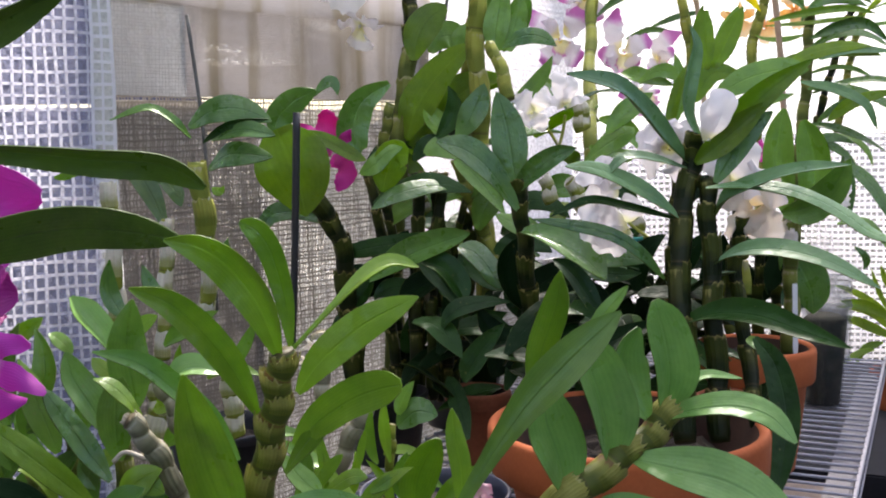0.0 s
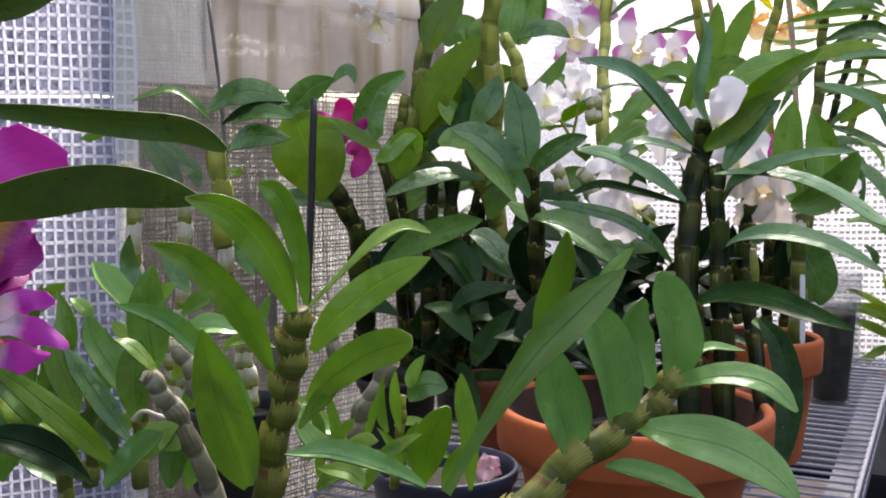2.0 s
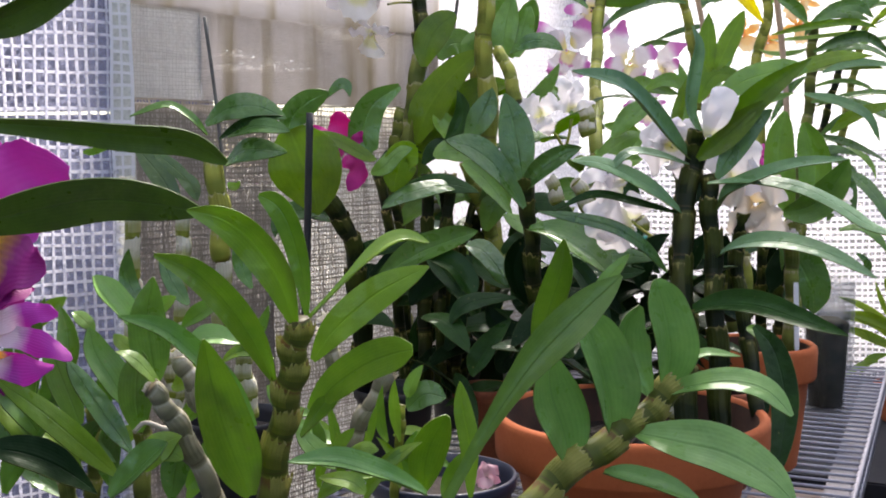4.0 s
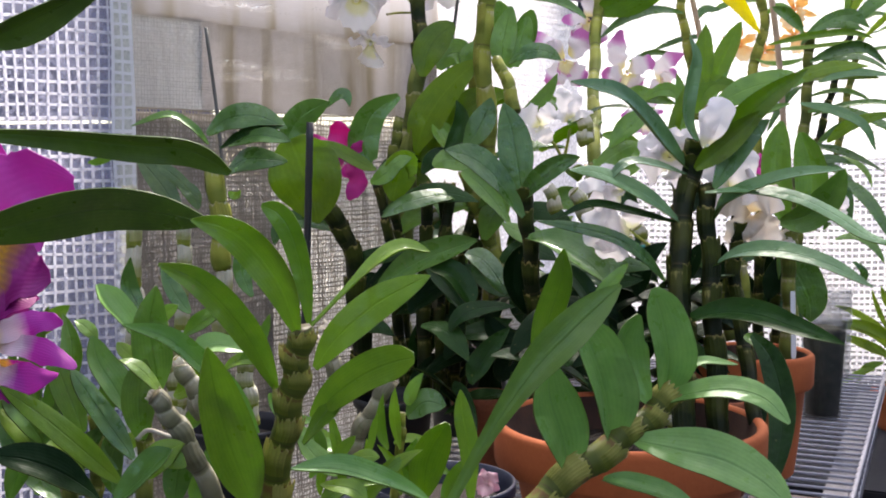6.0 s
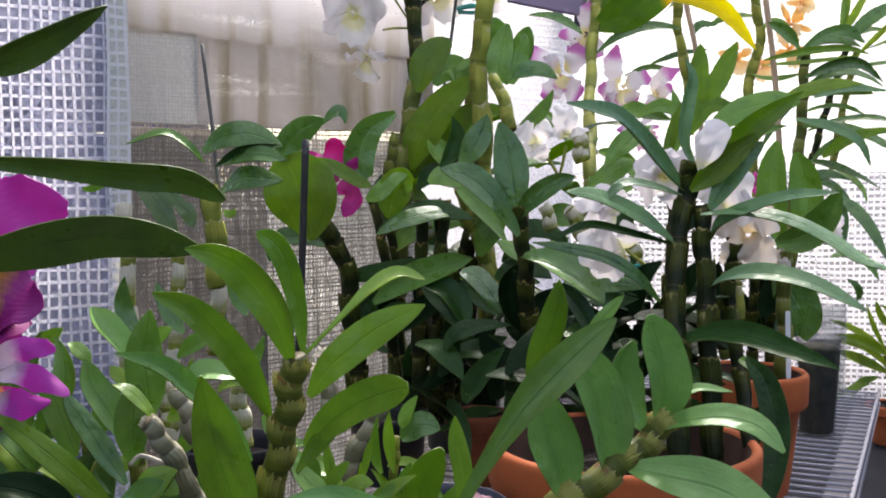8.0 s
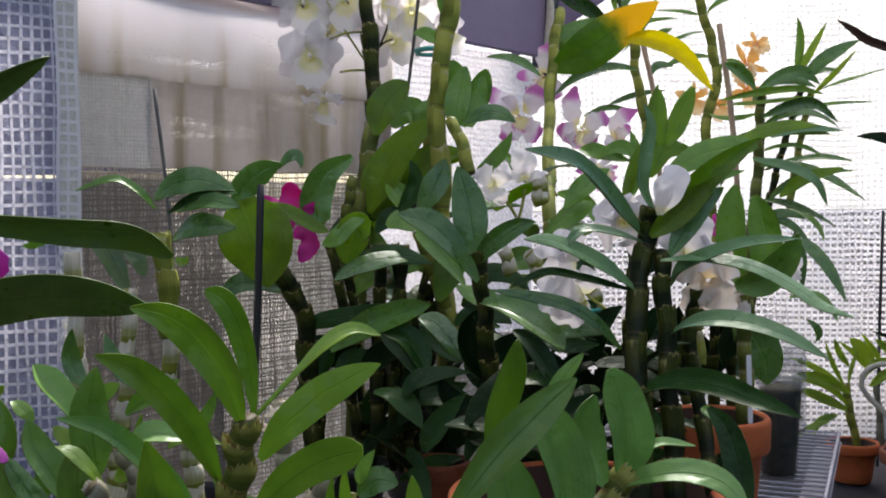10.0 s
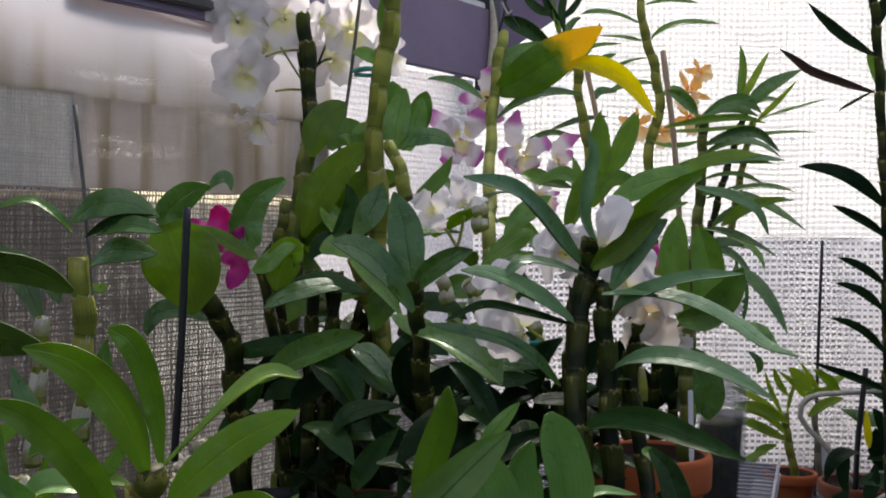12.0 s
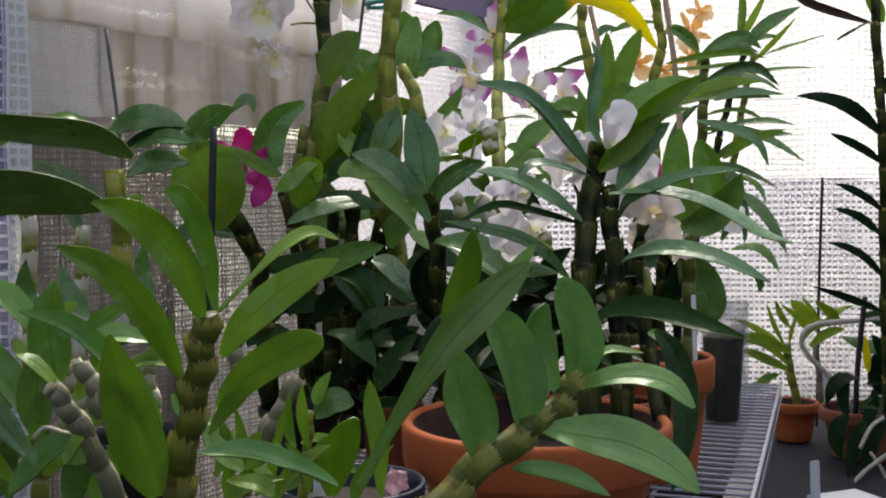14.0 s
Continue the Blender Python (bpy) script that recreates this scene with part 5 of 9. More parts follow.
petal(q, (-0.325, 0.720, 1.013), (-0.301, 0.715, 1.001), (-0.266, 0.710, 1.003), 0.0211, (-0.07, -0.88, 0.47), ORCHID_PALE)
petal(q, (-0.334, 0.730, 1.015), (-0.322, 0.730, 0.989), (-0.299, 0.730, 0.989), 0.0189, (0.34, -0.82, 0.46), ORCHID)
pot_low(p, (-0.36, 0.62, 0.72), 0.08, 0.10)

p = thing("orchid_plant", (-0.28, 1.30, 0.72), "orchid with tall papery pale canes and a few leaves", "orchid")
c = cane(p, [(-0.294, 1.270, 0.944), (-0.287, 1.260, 1.016), (-0.285, 1.250, 1.088), (-0.293, 1.250, 1.150)], 0.0100, 5, CANE_PAPER)
c = cane(p, [(-0.386, 1.220, 0.923), (-0.386, 1.220, 0.993), (-0.386, 1.220, 1.076), (-0.389, 1.220, 1.134)], 0.0100, 5, CANE_PAPER)
c = cane(p, [(-0.339, 1.240, 0.920), (-0.335, 1.240, 0.977), (-0.331, 1.240, 1.040), (-0.327, 1.240, 1.088)], 0.0093, 5, CANE_PAPER)
c = cane(p, [(-0.287, 1.258, 1.030), (-0.286, 1.250, 1.090), (-0.292, 1.250, 1.156)], 0.0122, 3, CANE_YELLOW)
strap_leaf(c, [(-0.300, 1.250, 1.197), (-0.270, 1.243, 1.215), (-0.234, 1.237, 1.217), (-0.197, 1.230, 1.202)], 0.0355, (-0.19, -0.86, 0.47), LEAF_DARK)
strap_leaf(c, [(-0.281, 1.240, 1.179), (-0.246, 1.230, 1.199), (-0.198, 1.220, 1.205)], 0.0095, (-0.18, -0.97, -0.17), LEAF_SHADED)
strap_leaf(c, [(-0.270, 1.240, 1.182), (-0.230, 1.220, 1.193), (-0.187, 1.200, 1.186)], 0.0265, (-0.35, -0.66, 0.67), LEAF_DARK)
strap_leaf(c, [(-0.275, 1.240, 1.149), (-0.243, 1.220, 1.165), (-0.191, 1.200, 1.162)], 0.0359, (-0.41, -0.66, 0.62), LEAF_DARK)
strap_leaf(c, [(-0.299, 1.250, 1.184), (-0.317, 1.240, 1.206), (-0.343, 1.230, 1.220), (-0.384, 1.220, 1.206)], 0.0126, (0.40, -0.64, 0.66), LEAF)
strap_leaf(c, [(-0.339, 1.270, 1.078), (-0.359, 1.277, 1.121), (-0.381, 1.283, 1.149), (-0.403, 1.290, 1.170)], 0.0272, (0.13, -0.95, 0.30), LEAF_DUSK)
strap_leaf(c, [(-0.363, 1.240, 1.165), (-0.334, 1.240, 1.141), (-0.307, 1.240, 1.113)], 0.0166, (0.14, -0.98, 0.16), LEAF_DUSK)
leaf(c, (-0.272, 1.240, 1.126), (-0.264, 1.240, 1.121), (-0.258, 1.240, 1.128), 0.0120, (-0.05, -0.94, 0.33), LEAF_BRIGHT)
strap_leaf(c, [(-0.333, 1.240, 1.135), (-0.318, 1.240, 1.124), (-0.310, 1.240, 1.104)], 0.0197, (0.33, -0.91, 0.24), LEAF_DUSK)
pot_low(p, (-0.28, 1.28, 0.72), 0.07, 0.11)
stake("plant_stake", [(-0.296, 1.330, 0.964), (-0.299, 1.330, 1.083), (-0.307, 1.330, 1.209), (-0.321, 1.330, 1.336)], 0.0023, GREY_STAKE, "slim weathered dark stake among the papery canes", "plant stake")
stake("plant_stake", [(-0.215, 1.400, 0.892), (-0.207, 1.400, 1.041), (-0.200, 1.400, 1.216)], 0.0051, BLACK, "black plastic stake holding a broad-leaved cane", "plant stake")

p = thing("orchid_plant", (-0.12, 1.50, 0.72), "orchid with broad leaves and one deep magenta bloom", "orchid")
c = cane(p, [(-0.145, 1.520, 0.820), (-0.151, 1.500, 0.941), (-0.160, 1.480, 1.042), (-0.189, 1.460, 1.096)], 0.0139, 6, CANE_DARK)
strap_leaf(c, [(-0.235, 1.440, 1.195), (-0.220, 1.440, 1.157), (-0.206, 1.440, 1.117), (-0.198, 1.440, 1.076)], 0.1030, (0.00, -1.00, 0.00), LEAF_OLIVE, blunt=0.0, peak=0.42, stalk=0.35, fold=0.05)
strap_leaf(c, [(-0.239, 1.445, 1.187), (-0.233, 1.445, 1.211), (-0.210, 1.445, 1.233), (-0.181, 1.445, 1.246)], 0.0386, (0.24, -0.94, -0.23), LEAF_DARK, blunt=0.2)
leaf(c, (-0.185, 1.450, 1.239), (-0.162, 1.450, 1.257), (-0.153, 1.450, 1.239), 0.0191, (0.00, -0.96, 0.28), LEAF_DARK)
strap_leaf(c, [(-0.207, 1.450, 1.191), (-0.171, 1.450, 1.179), (-0.135, 1.450, 1.159), (-0.116, 1.450, 1.151)], 0.0203, (0.15, -0.92, 0.36), LEAF_OLIVE)
strap_leaf(c, [(-0.127, 1.470, 1.132), (-0.109, 1.470, 1.142), (-0.090, 1.470, 1.160), (-0.068, 1.470, 1.168)], 0.0266, (-0.19, -0.93, 0.32), LEAF)
strap_leaf(c, [(-0.088, 1.500, 1.257), (-0.125, 1.500, 1.233), (-0.141, 1.500, 1.197), (-0.138, 1.500, 1.164), (-0.132, 1.500, 1.154)], 0.0460, (0.20, -0.98, -0.09), LEAF_DARK, blunt=0.0, peak=0.5)
strap_leaf(c, [(-0.061, 1.480, 1.156), (-0.080, 1.480, 1.156), (-0.090, 1.480, 1.136), (-0.097, 1.480, 1.106)], 0.0493, (0.20, -0.97, -0.15), LEAF_OLIVE, blunt=0.4, stalk=0.4)
leaf(c, (-0.206, 1.500, 1.074), (-0.256, 1.500, 1.074), (-0.273, 1.500, 1.041), 0.0306, (-0.13, -0.95, 0.27), LEAF_DARK)
leaf(c, (-0.176, 1.520, 1.056), (-0.209, 1.520, 1.073), (-0.243, 1.520, 1.065), 0.0308, (0.05, -0.91, 0.41), LEAF_DARK)
q = flower(p, (-0.166, 1.500, 1.163), (0.35, -0.80, -0.45), 0.045, 10, MAGENTA, MAGENTA, wide=0)
petal(q, (-0.166, 1.500, 1.166), (-0.171, 1.490, 1.194), (-0.176, 1.480, 1.221), 0.0361, (0.00, -0.95, 0.30), MAGENTA)
petal(q, (-0.171, 1.500, 1.168), (-0.193, 1.490, 1.184), (-0.214, 1.480, 1.200), 0.0263, (0.10, -0.90, 0.45), MAGENTA)
petal(q, (-0.170, 1.500, 1.163), (-0.186, 1.490, 1.163), (-0.207, 1.480, 1.170), 0.0197, (0.00, -0.80, -0.60), MAGENTA)
petal(q, (-0.163, 1.500, 1.160), (-0.150, 1.490, 1.138), (-0.161, 1.480, 1.108), 0.0295, (-0.20, -0.95, 0.10), MAGENTA)
petal(q, (-0.163, 1.500, 1.169), (-0.152, 1.490, 1.179), (-0.140, 1.480, 1.192), 0.0148, (0.00, -1.00, 0.10), MAGENTA)
pot_low(p, (-0.10, 1.50, 0.72), 0.06, 0.10)

p = thing("orchid_plant", (-0.02, 1.72, 0.72), "tall cane orchid with white flowers and olive leaves", "orchid")
c = cane(p, [(-0.109, 1.660, 0.734), (-0.103, 1.660, 0.919), (-0.097, 1.680, 1.064), (-0.094, 1.700, 1.202), (-0.074, 1.720, 1.322)], 0.0147, 9, CANE)
c = cane(p, [(-0.075, 1.730, 1.323), (-0.077, 1.740, 1.379), (-0.080, 1.750, 1.454), (-0.092, 1.760, 1.530)], 0.0125, 5, CANE_DARK)
leaf(c, (-0.069, 1.700, 1.300), (-0.054, 1.700, 1.351), (-0.017, 1.700, 1.381), 0.0520, (-0.05, -1.00, 0.03), LEAF_OLIVE, blunt=0.6)
leaf(c, (-0.080, 1.690, 1.178), (-0.047, 1.680, 1.255), (0.024, 1.660, 1.322), 0.0635, (-0.24, -0.97, -0.03), LEAF_OLIVE, blunt=0.2)
leaf(c, (-0.069, 1.720, 1.165), (0.002, 1.720, 1.247), (0.076, 1.720, 1.270), 0.0547, (-0.17, -0.96, 0.23), LEAF_OLIVE)
leaf(c, (-0.051, 1.680, 1.223), (-0.033, 1.670, 1.200), (-0.014, 1.660, 1.164), 0.0349, (0.04, -0.94, 0.34), LEAF)
leaf(c, (-0.006, 1.740, 1.323), (0.011, 1.740, 1.346), (0.034, 1.740, 1.341), 0.0377, (-0.17, -0.92, 0.37), LEAF)
c = cane(p, [(0.047, 1.660, 0.846), (0.039, 1.660, 1.047), (0.033, 1.660, 1.244), (0.030, 1.660, 1.368), (0.048, 1.660, 1.473), (0.059, 1.660, 1.576)], 0.0145, 9, CANE_YELLOW)
c = cane(p, [(0.079, 1.500, 1.231), (0.067, 1.520, 1.277), (0.052, 1.540, 1.312)], 0.0091, 3, CANE_YELLOW)
leaf(c, (0.058, 1.620, 1.302), (0.062, 1.620, 1.350), (0.074, 1.620, 1.398), 0.0402, (-0.15, -0.99, 0.02), LEAF, blunt=0.4)
leaf(c, (0.080, 1.620, 1.306), (0.089, 1.620, 1.349), (0.100, 1.620, 1.383), 0.0356, (-0.15, -0.99, 0.04), LEAF, blunt=0.3)
leaf(c, (0.070, 1.520, 1.303), (0.107, 1.500, 1.319), (0.143, 1.480, 1.302), 0.0281, (-0.45, -0.83, 0.32), LEAF_DARK)
leaf(c, (-0.045, 1.740, 1.314), (-0.018, 1.750, 1.342), (0.029, 1.760, 1.315), 0.0500, (0.26, -0.96, 0.07), LEAF)
pot_low(p, (0.00, 1.70, 0.72), 0.07, 0.12)

p = thing("orchid_plant", (0.10, 1.42, 0.72), "orchid with broad dark leaves on banded canes", "orchid")
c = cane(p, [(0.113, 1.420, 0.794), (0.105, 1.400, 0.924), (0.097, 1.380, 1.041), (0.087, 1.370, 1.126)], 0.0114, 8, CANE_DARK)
strap_leaf(c, [(0.086, 1.370, 1.121), (0.080, 1.373, 1.162), (0.074, 1.377, 1.199), (0.062, 1.380, 1.238)], 0.0466, (-0.11, -0.99, 0.06), LEAF_DARK)
strap_leaf(c, [(0.087, 1.360, 1.088), (0.053, 1.347, 1.139), (0.023, 1.333, 1.165), (-0.012, 1.320, 1.176)], 0.0445, (0.63, -0.67, 0.40), LEAF_DARK)
strap_leaf(c, [(0.083, 1.370, 1.108), (0.111, 1.363, 1.138), (0.137, 1.357, 1.156), (0.161, 1.350, 1.166)], 0.0283, (-0.37, -0.91, 0.19), LEAF_DARK)
strap_leaf(c, [(0.093, 1.360, 1.060), (0.130, 1.333, 1.051), (0.166, 1.307, 1.033), (0.191, 1.280, 1.009)], 0.0511, (0.00, -0.53, 0.85), LEAF_DARK, blunt=0.3)
strap_leaf(c, [(0.006, 1.500, 1.113), (-0.037, 1.483, 1.113), (-0.077, 1.467, 1.103), (-0.110, 1.450, 1.084)], 0.0333, (0.08, -0.63, 0.77), LEAF_DARK)
leaf(c, (0.002, 1.580, 1.179), (0.028, 1.580, 1.219), (0.043, 1.580, 1.258), 0.0421, (-0.12, -0.99, 0.06), LEAF_DARK)
strap_leaf(c, [(-0.113, 1.440, 0.988), (-0.059, 1.427, 1.022), (-0.011, 1.413, 1.042), (0.026, 1.400, 1.055)], 0.0394, (-0.40, -0.86, 0.32), LEAF_DARK)
strap_leaf(c, [(-0.043, 1.420, 1.017), (-0.012, 1.413, 1.008), (0.008, 1.407, 0.985), (0.019, 1.400, 0.964)], 0.0378, (0.30, -0.73, 0.62), LEAF_SHADED)
strap_leaf(c, [(0.009, 1.420, 1.035), (0.032, 1.413, 1.027), (0.054, 1.407, 1.001), (0.064, 1.400, 0.981)], 0.0427, (0.42, -0.61, 0.67), LEAF_DARK)
leaf(c, (0.093, 1.400, 1.048), (0.074, 1.400, 1.001), (0.097, 1.400, 0.951), 0.0344, (0.34, -0.94, 0.01), LEAF_BLACKISH)
leaf(c, (-0.010, 1.380, 0.933), (0.017, 1.380, 0.961), (0.078, 1.380, 0.967), 0.0273, (-0.21, -0.81, 0.55), LEAF_SHADED)
leaf(c, (0.039, 1.400, 0.955), (0.058, 1.390, 0.925), (0.093, 1.380, 0.935), 0.0317, (-0.10, -0.83, 0.55), LEAF_BLACKISH)
leaf(c, (-0.051, 1.400, 0.938), (-0.014, 1.380, 0.931), (0.015, 1.360, 0.896), 0.0380, (0.05, -0.68, 0.73), LEAF_SHADED)
leaf(c, (0.019, 1.360, 0.865), (0.036, 1.360, 0.900), (0.070, 1.360, 0.942), 0.0346, (-0.35, -0.91, 0.23), LEAF_SHADED)
leaf(c, (0.026, 1.380, 0.896), (0.070, 1.370, 0.917), (0.100, 1.360, 0.900), 0.0383, (-0.23, -0.74, 0.63), LEAF_BLACKISH)
leaf(c, (-0.023, 1.460, 0.882), (-0.006, 1.460, 0.922), (-0.014, 1.460, 0.963), 0.0332, (-0.31, -0.95, 0.03), LEAF_BLACKISH)
leaf(c, (0.058, 1.460, 0.849), (0.074, 1.460, 0.882), (0.122, 1.460, 0.915), 0.0434, (-0.33, -0.89, 0.32), LEAF_BLACKISH)
leaf(c, (-0.074, 1.500, 0.941), (-0.041, 1.500, 0.974), (0.009, 1.500, 0.991), 0.0443, (-0.21, -0.92, 0.34), LEAF_BLACKISH)
leaf(c, (0.074, 1.500, 0.941), (0.123, 1.500, 0.974), (0.164, 1.500, 1.007), 0.0442, (-0.26, -0.90, 0.36), LEAF_BLACKISH)
leaf(c, (0.136, 1.420, 0.952), (0.182, 1.420, 0.968), (0.221, 1.420, 0.937), 0.0421, (0.08, -0.90, 0.44), LEAF_BLACKISH)
leaf(c, (0.150, 1.400, 1.017), (0.196, 1.400, 1.024), (0.264, 1.400, 1.016), 0.0325, (0.00, -0.91, 0.42), LEAF_DARK)
c = cane(p, [(0.062, 1.600, 0.963), (0.042, 1.600, 1.033), (0.023, 1.600, 1.085), (0.001, 1.600, 1.146)], 0.0113, 6, CANE_YELLOW)
c = cane(p, [(-0.059, 1.550, 0.796), (-0.060, 1.550, 0.900), (-0.053, 1.550, 1.003), (-0.056, 1.550, 1.130)], 0.0102, 6, CANE_DARK)
c = cane(p, [(-0.034, 1.520, 0.803), (-0.034, 1.520, 0.905), (-0.030, 1.520, 1.006), (-0.016, 1.520, 1.130)], 0.0083, 6, CANE_DARK)
c = cane(p, [(-0.012, 1.560, 0.794), (-0.016, 1.560, 0.899), (-0.019, 1.560, 1.019), (-0.035, 1.560, 1.130)], 0.0094, 6, CANE_DARK)
c = cane(p, [(-0.087, 1.580, 0.789), (-0.099, 1.580, 0.895), (-0.107, 1.580, 1.018), (-0.132, 1.580, 1.130)], 0.0087, 6, CANE_DARK)
leaf(c, (-0.100, 1.600, 1.051), (-0.047, 1.600, 1.086), (0.023, 1.600, 1.094), 0.0520, (-0.17, -0.86, 0.49), LEAF)
leaf(c, (0.032, 1.580, 1.043), (0.049, 1.580, 1.086), (0.075, 1.580, 1.112), 0.0472, (-0.30, -0.94, 0.19), LEAF)
leaf(c, (-0.147, 1.550, 0.969), (-0.095, 1.550, 1.012), (-0.069, 1.550, 1.046), 0.0457, (-0.23, -0.94, 0.24), LEAF_BLACKISH)
leaf(c, (-0.048, 1.620, 1.155), (-0.012, 1.620, 1.164), (0.031, 1.620, 1.137), 0.0438, (0.11, -0.86, 0.49), LEAF)
leaf(c, (0.123, 1.500, 1.048), (0.091, 1.500, 1.057), (0.058, 1.500, 1.073), 0.0375, (0.14, -0.92, 0.37), LEAF)
clay_pot(p, (0.032, 1.49, 0.72), 0.048, 0.105, 0.024, TERRA_OLD)

p = thing("orchid_plant", (0.203, 1.15, 0.72), "stout dark canes with long narrow leaves in a wide clay pan", "orchid")
clay_pot(p, (0.203, 1.15, 0.72), 0.1525, 0.150, 0.052, TERRA, 0.72)
c = cane(p, [(0.262, 1.120, 0.855), (0.266, 1.170, 0.960), (0.267, 1.200, 1.068), (0.282, 1.220, 1.147), (0.286, 1.220, 1.183)], 0.0122, 7, CANE_DARK)
c = cane(p, [(0.303, 1.140, 0.850), (0.301, 1.170, 0.960), (0.299, 1.200, 1.068), (0.297, 1.210, 1.133)], 0.0110, 6, CANE_DARK)
c = cane(p, [(0.348, 1.160, 0.859), (0.344, 1.220, 0.953), (0.339, 1.250, 1.030), (0.345, 1.250, 1.085)], 0.0085, 7, CANE_DARK)
strap_leaf(c, [(0.280, 1.220, 1.147), (0.246, 1.200, 1.178), (0.216, 1.180, 1.210), (0.187, 1.160, 1.235), (0.137, 1.140, 1.247)], 0.0347, (0.54, -0.60, 0.59), LEAF_SHEEN)
strap_leaf(c, [(0.290, 1.220, 1.177), (0.276, 1.220, 1.207), (0.279, 1.220, 1.245), (0.285, 1.220, 1.279), (0.278, 1.220, 1.303)], 0.0171, (0.38, -0.85, 0.36), LEAF_SHEEN)
strap_leaf(c, [(0.320, 1.340, 1.259), (0.318, 1.340, 1.296), (0.318, 1.340, 1.332)], 0.0201, (-0.18, -0.98, -0.01), LEAF_OLIVE)
strap_leaf(c, [(0.328, 1.340, 1.261), (0.343, 1.340, 1.295), (0.362, 1.340, 1.335)], 0.0258, (-0.12, -0.99, 0.06), LEAF_OLIVE)
strap_leaf(c, [(0.306, 1.340, 1.221), (0.326, 1.340, 1.255), (0.363, 1.340, 1.253)], 0.0234, (-0.10, -0.98, 0.17), LEAF_OLIVE)
strap_leaf(c, [(0.295, 1.210, 1.175), (0.333, 1.200, 1.203), (0.362, 1.190, 1.230), (0.403, 1.180, 1.261)], 0.0300, (-0.33, -0.94, 0.08), LEAF_OLIVE, blunt=0.0)
strap_leaf(c, [(0.283, 1.200, 1.150), (0.308, 1.197, 1.171), (0.331, 1.193, 1.192), (0.359, 1.190, 1.217)], 0.0298, (-0.20, -0.98, 0.09), LEAF_OLIVE, blunt=0.0)
strap_leaf(c, [(0.319, 1.300, 1.224), (0.358, 1.293, 1.246), (0.399, 1.287, 1.256), (0.426, 1.280, 1.255)], 0.0329, (-0.23, -0.95, 0.20), LEAF)
strap_leaf(c, [(0.305, 1.200, 1.128), (0.324, 1.200, 1.162), (0.343, 1.200, 1.188), (0.366, 1.200, 1.206)], 0.0287, (-0.19, -0.97, 0.15), LEAF_DARK)
strap_leaf(c, [(0.293, 1.190, 1.123), (0.340, 1.168, 1.127), (0.384, 1.146, 1.119), (0.421, 1.124, 1.099), (0.444, 1.102, 1.080), (0.472, 1.080, 1.069)], 0.0230, (-0.10, -0.46, 0.88), LEAF_SHEEN)
strap_leaf(c, [(0.306, 1.200, 1.092), (0.317, 1.180, 1.113), (0.350, 1.160, 1.131), (0.385, 1.140, 1.143), (0.427, 1.120, 1.149)], 0.0244, (-0.50, -0.42, 0.76), LEAF_SHEEN)
strap_leaf(c, [(0.266, 1.200, 1.089), (0.235, 1.185, 1.114), (0.201, 1.170, 1.133), (0.168, 1.155, 1.147), (0.136, 1.140, 1.150)], 0.0270, (0.45, -0.61, 0.65), LEAF_SHEEN)
strap_leaf(c, [(0.275, 1.210, 1.144), (0.236, 1.193, 1.156), (0.202, 1.177, 1.158), (0.177, 1.160, 1.135)], 0.0160, (0.20, -0.49, 0.85), LEAF_SHEEN)
strap_leaf(c, [(0.248, 1.190, 1.022), (0.222, 1.177, 1.051), (0.188, 1.165, 1.074), (0.146, 1.152, 1.086), (0.100, 1.140, 1.094)], 0.0173, (0.47, -0.78, 0.41), LEAF_DARK)
strap_leaf(c, [(0.260, 1.200, 1.089), (0.209, 1.187, 1.103), (0.163, 1.173, 1.112), (0.120, 1.160, 1.095)], 0.0112, (0.25, -0.78, 0.58), LEAF_SHADED)
strap_leaf(c, [(0.302, 1.190, 1.038), (0.326, 1.157, 1.056), (0.361, 1.125, 1.061), (0.401, 1.093, 1.051), (0.440, 1.060, 1.029)], 0.0268, (-0.37, -0.42, 0.83), LEAF_SHEEN)
strap_leaf(c, [(0.262, 1.180, 0.972), (0.299, 1.145, 0.990), (0.335, 1.110, 0.993), (0.368, 1.075, 0.984), (0.407, 1.040, 0.973)], 0.0295, (-0.50, -0.51, 0.70), LEAF_SHADED)
strap_leaf(c, [(0.319, 1.060, 0.980), (0.334, 1.038, 0.958), (0.340, 1.015, 0.917), (0.332, 0.992, 0.877), (0.315, 0.970, 0.833)], 0.0280, (-0.49, -0.74, 0.46), LEAF_SHADED)
strap_leaf(c, [(0.447, 1.440, 1.073), (0.434, 1.440, 1.121), (0.432, 1.440, 1.168), (0.439, 1.440, 1.213)], 0.0403, (-0.15, -0.99, -0.01), LEAF, blunt=0.4)
strap_leaf(c, [(0.472, 1.450, 1.073), (0.484, 1.450, 1.121), (0.480, 1.450, 1.160), (0.467, 1.450, 1.198)], 0.0436, (-0.34, -0.94, -0.01), LEAF, blunt=0.5)
strap_leaf(c, [(0.429, 1.400, 1.078), (0.461, 1.387, 1.088), (0.486, 1.373, 1.115), (0.501, 1.360, 1.149)], 0.0419, (-0.29, -0.93, -0.23), LEAF)
c = cane(p, [(0.457, 1.460, 0.883), (0.459, 1.460, 0.963), (0.455, 1.460, 1.034), (0.458, 1.460, 1.089)], 0.0107, 6, CANE)
strap_leaf(c, [(0.455, 1.500, 1.033), (0.481, 1.500, 0.996), (0.497, 1.500, 0.961), (0.500, 1.500, 0.930)], 0.0591, (-0.02, -1.00, -0.01), LEAF_DARK, peak=0.4)
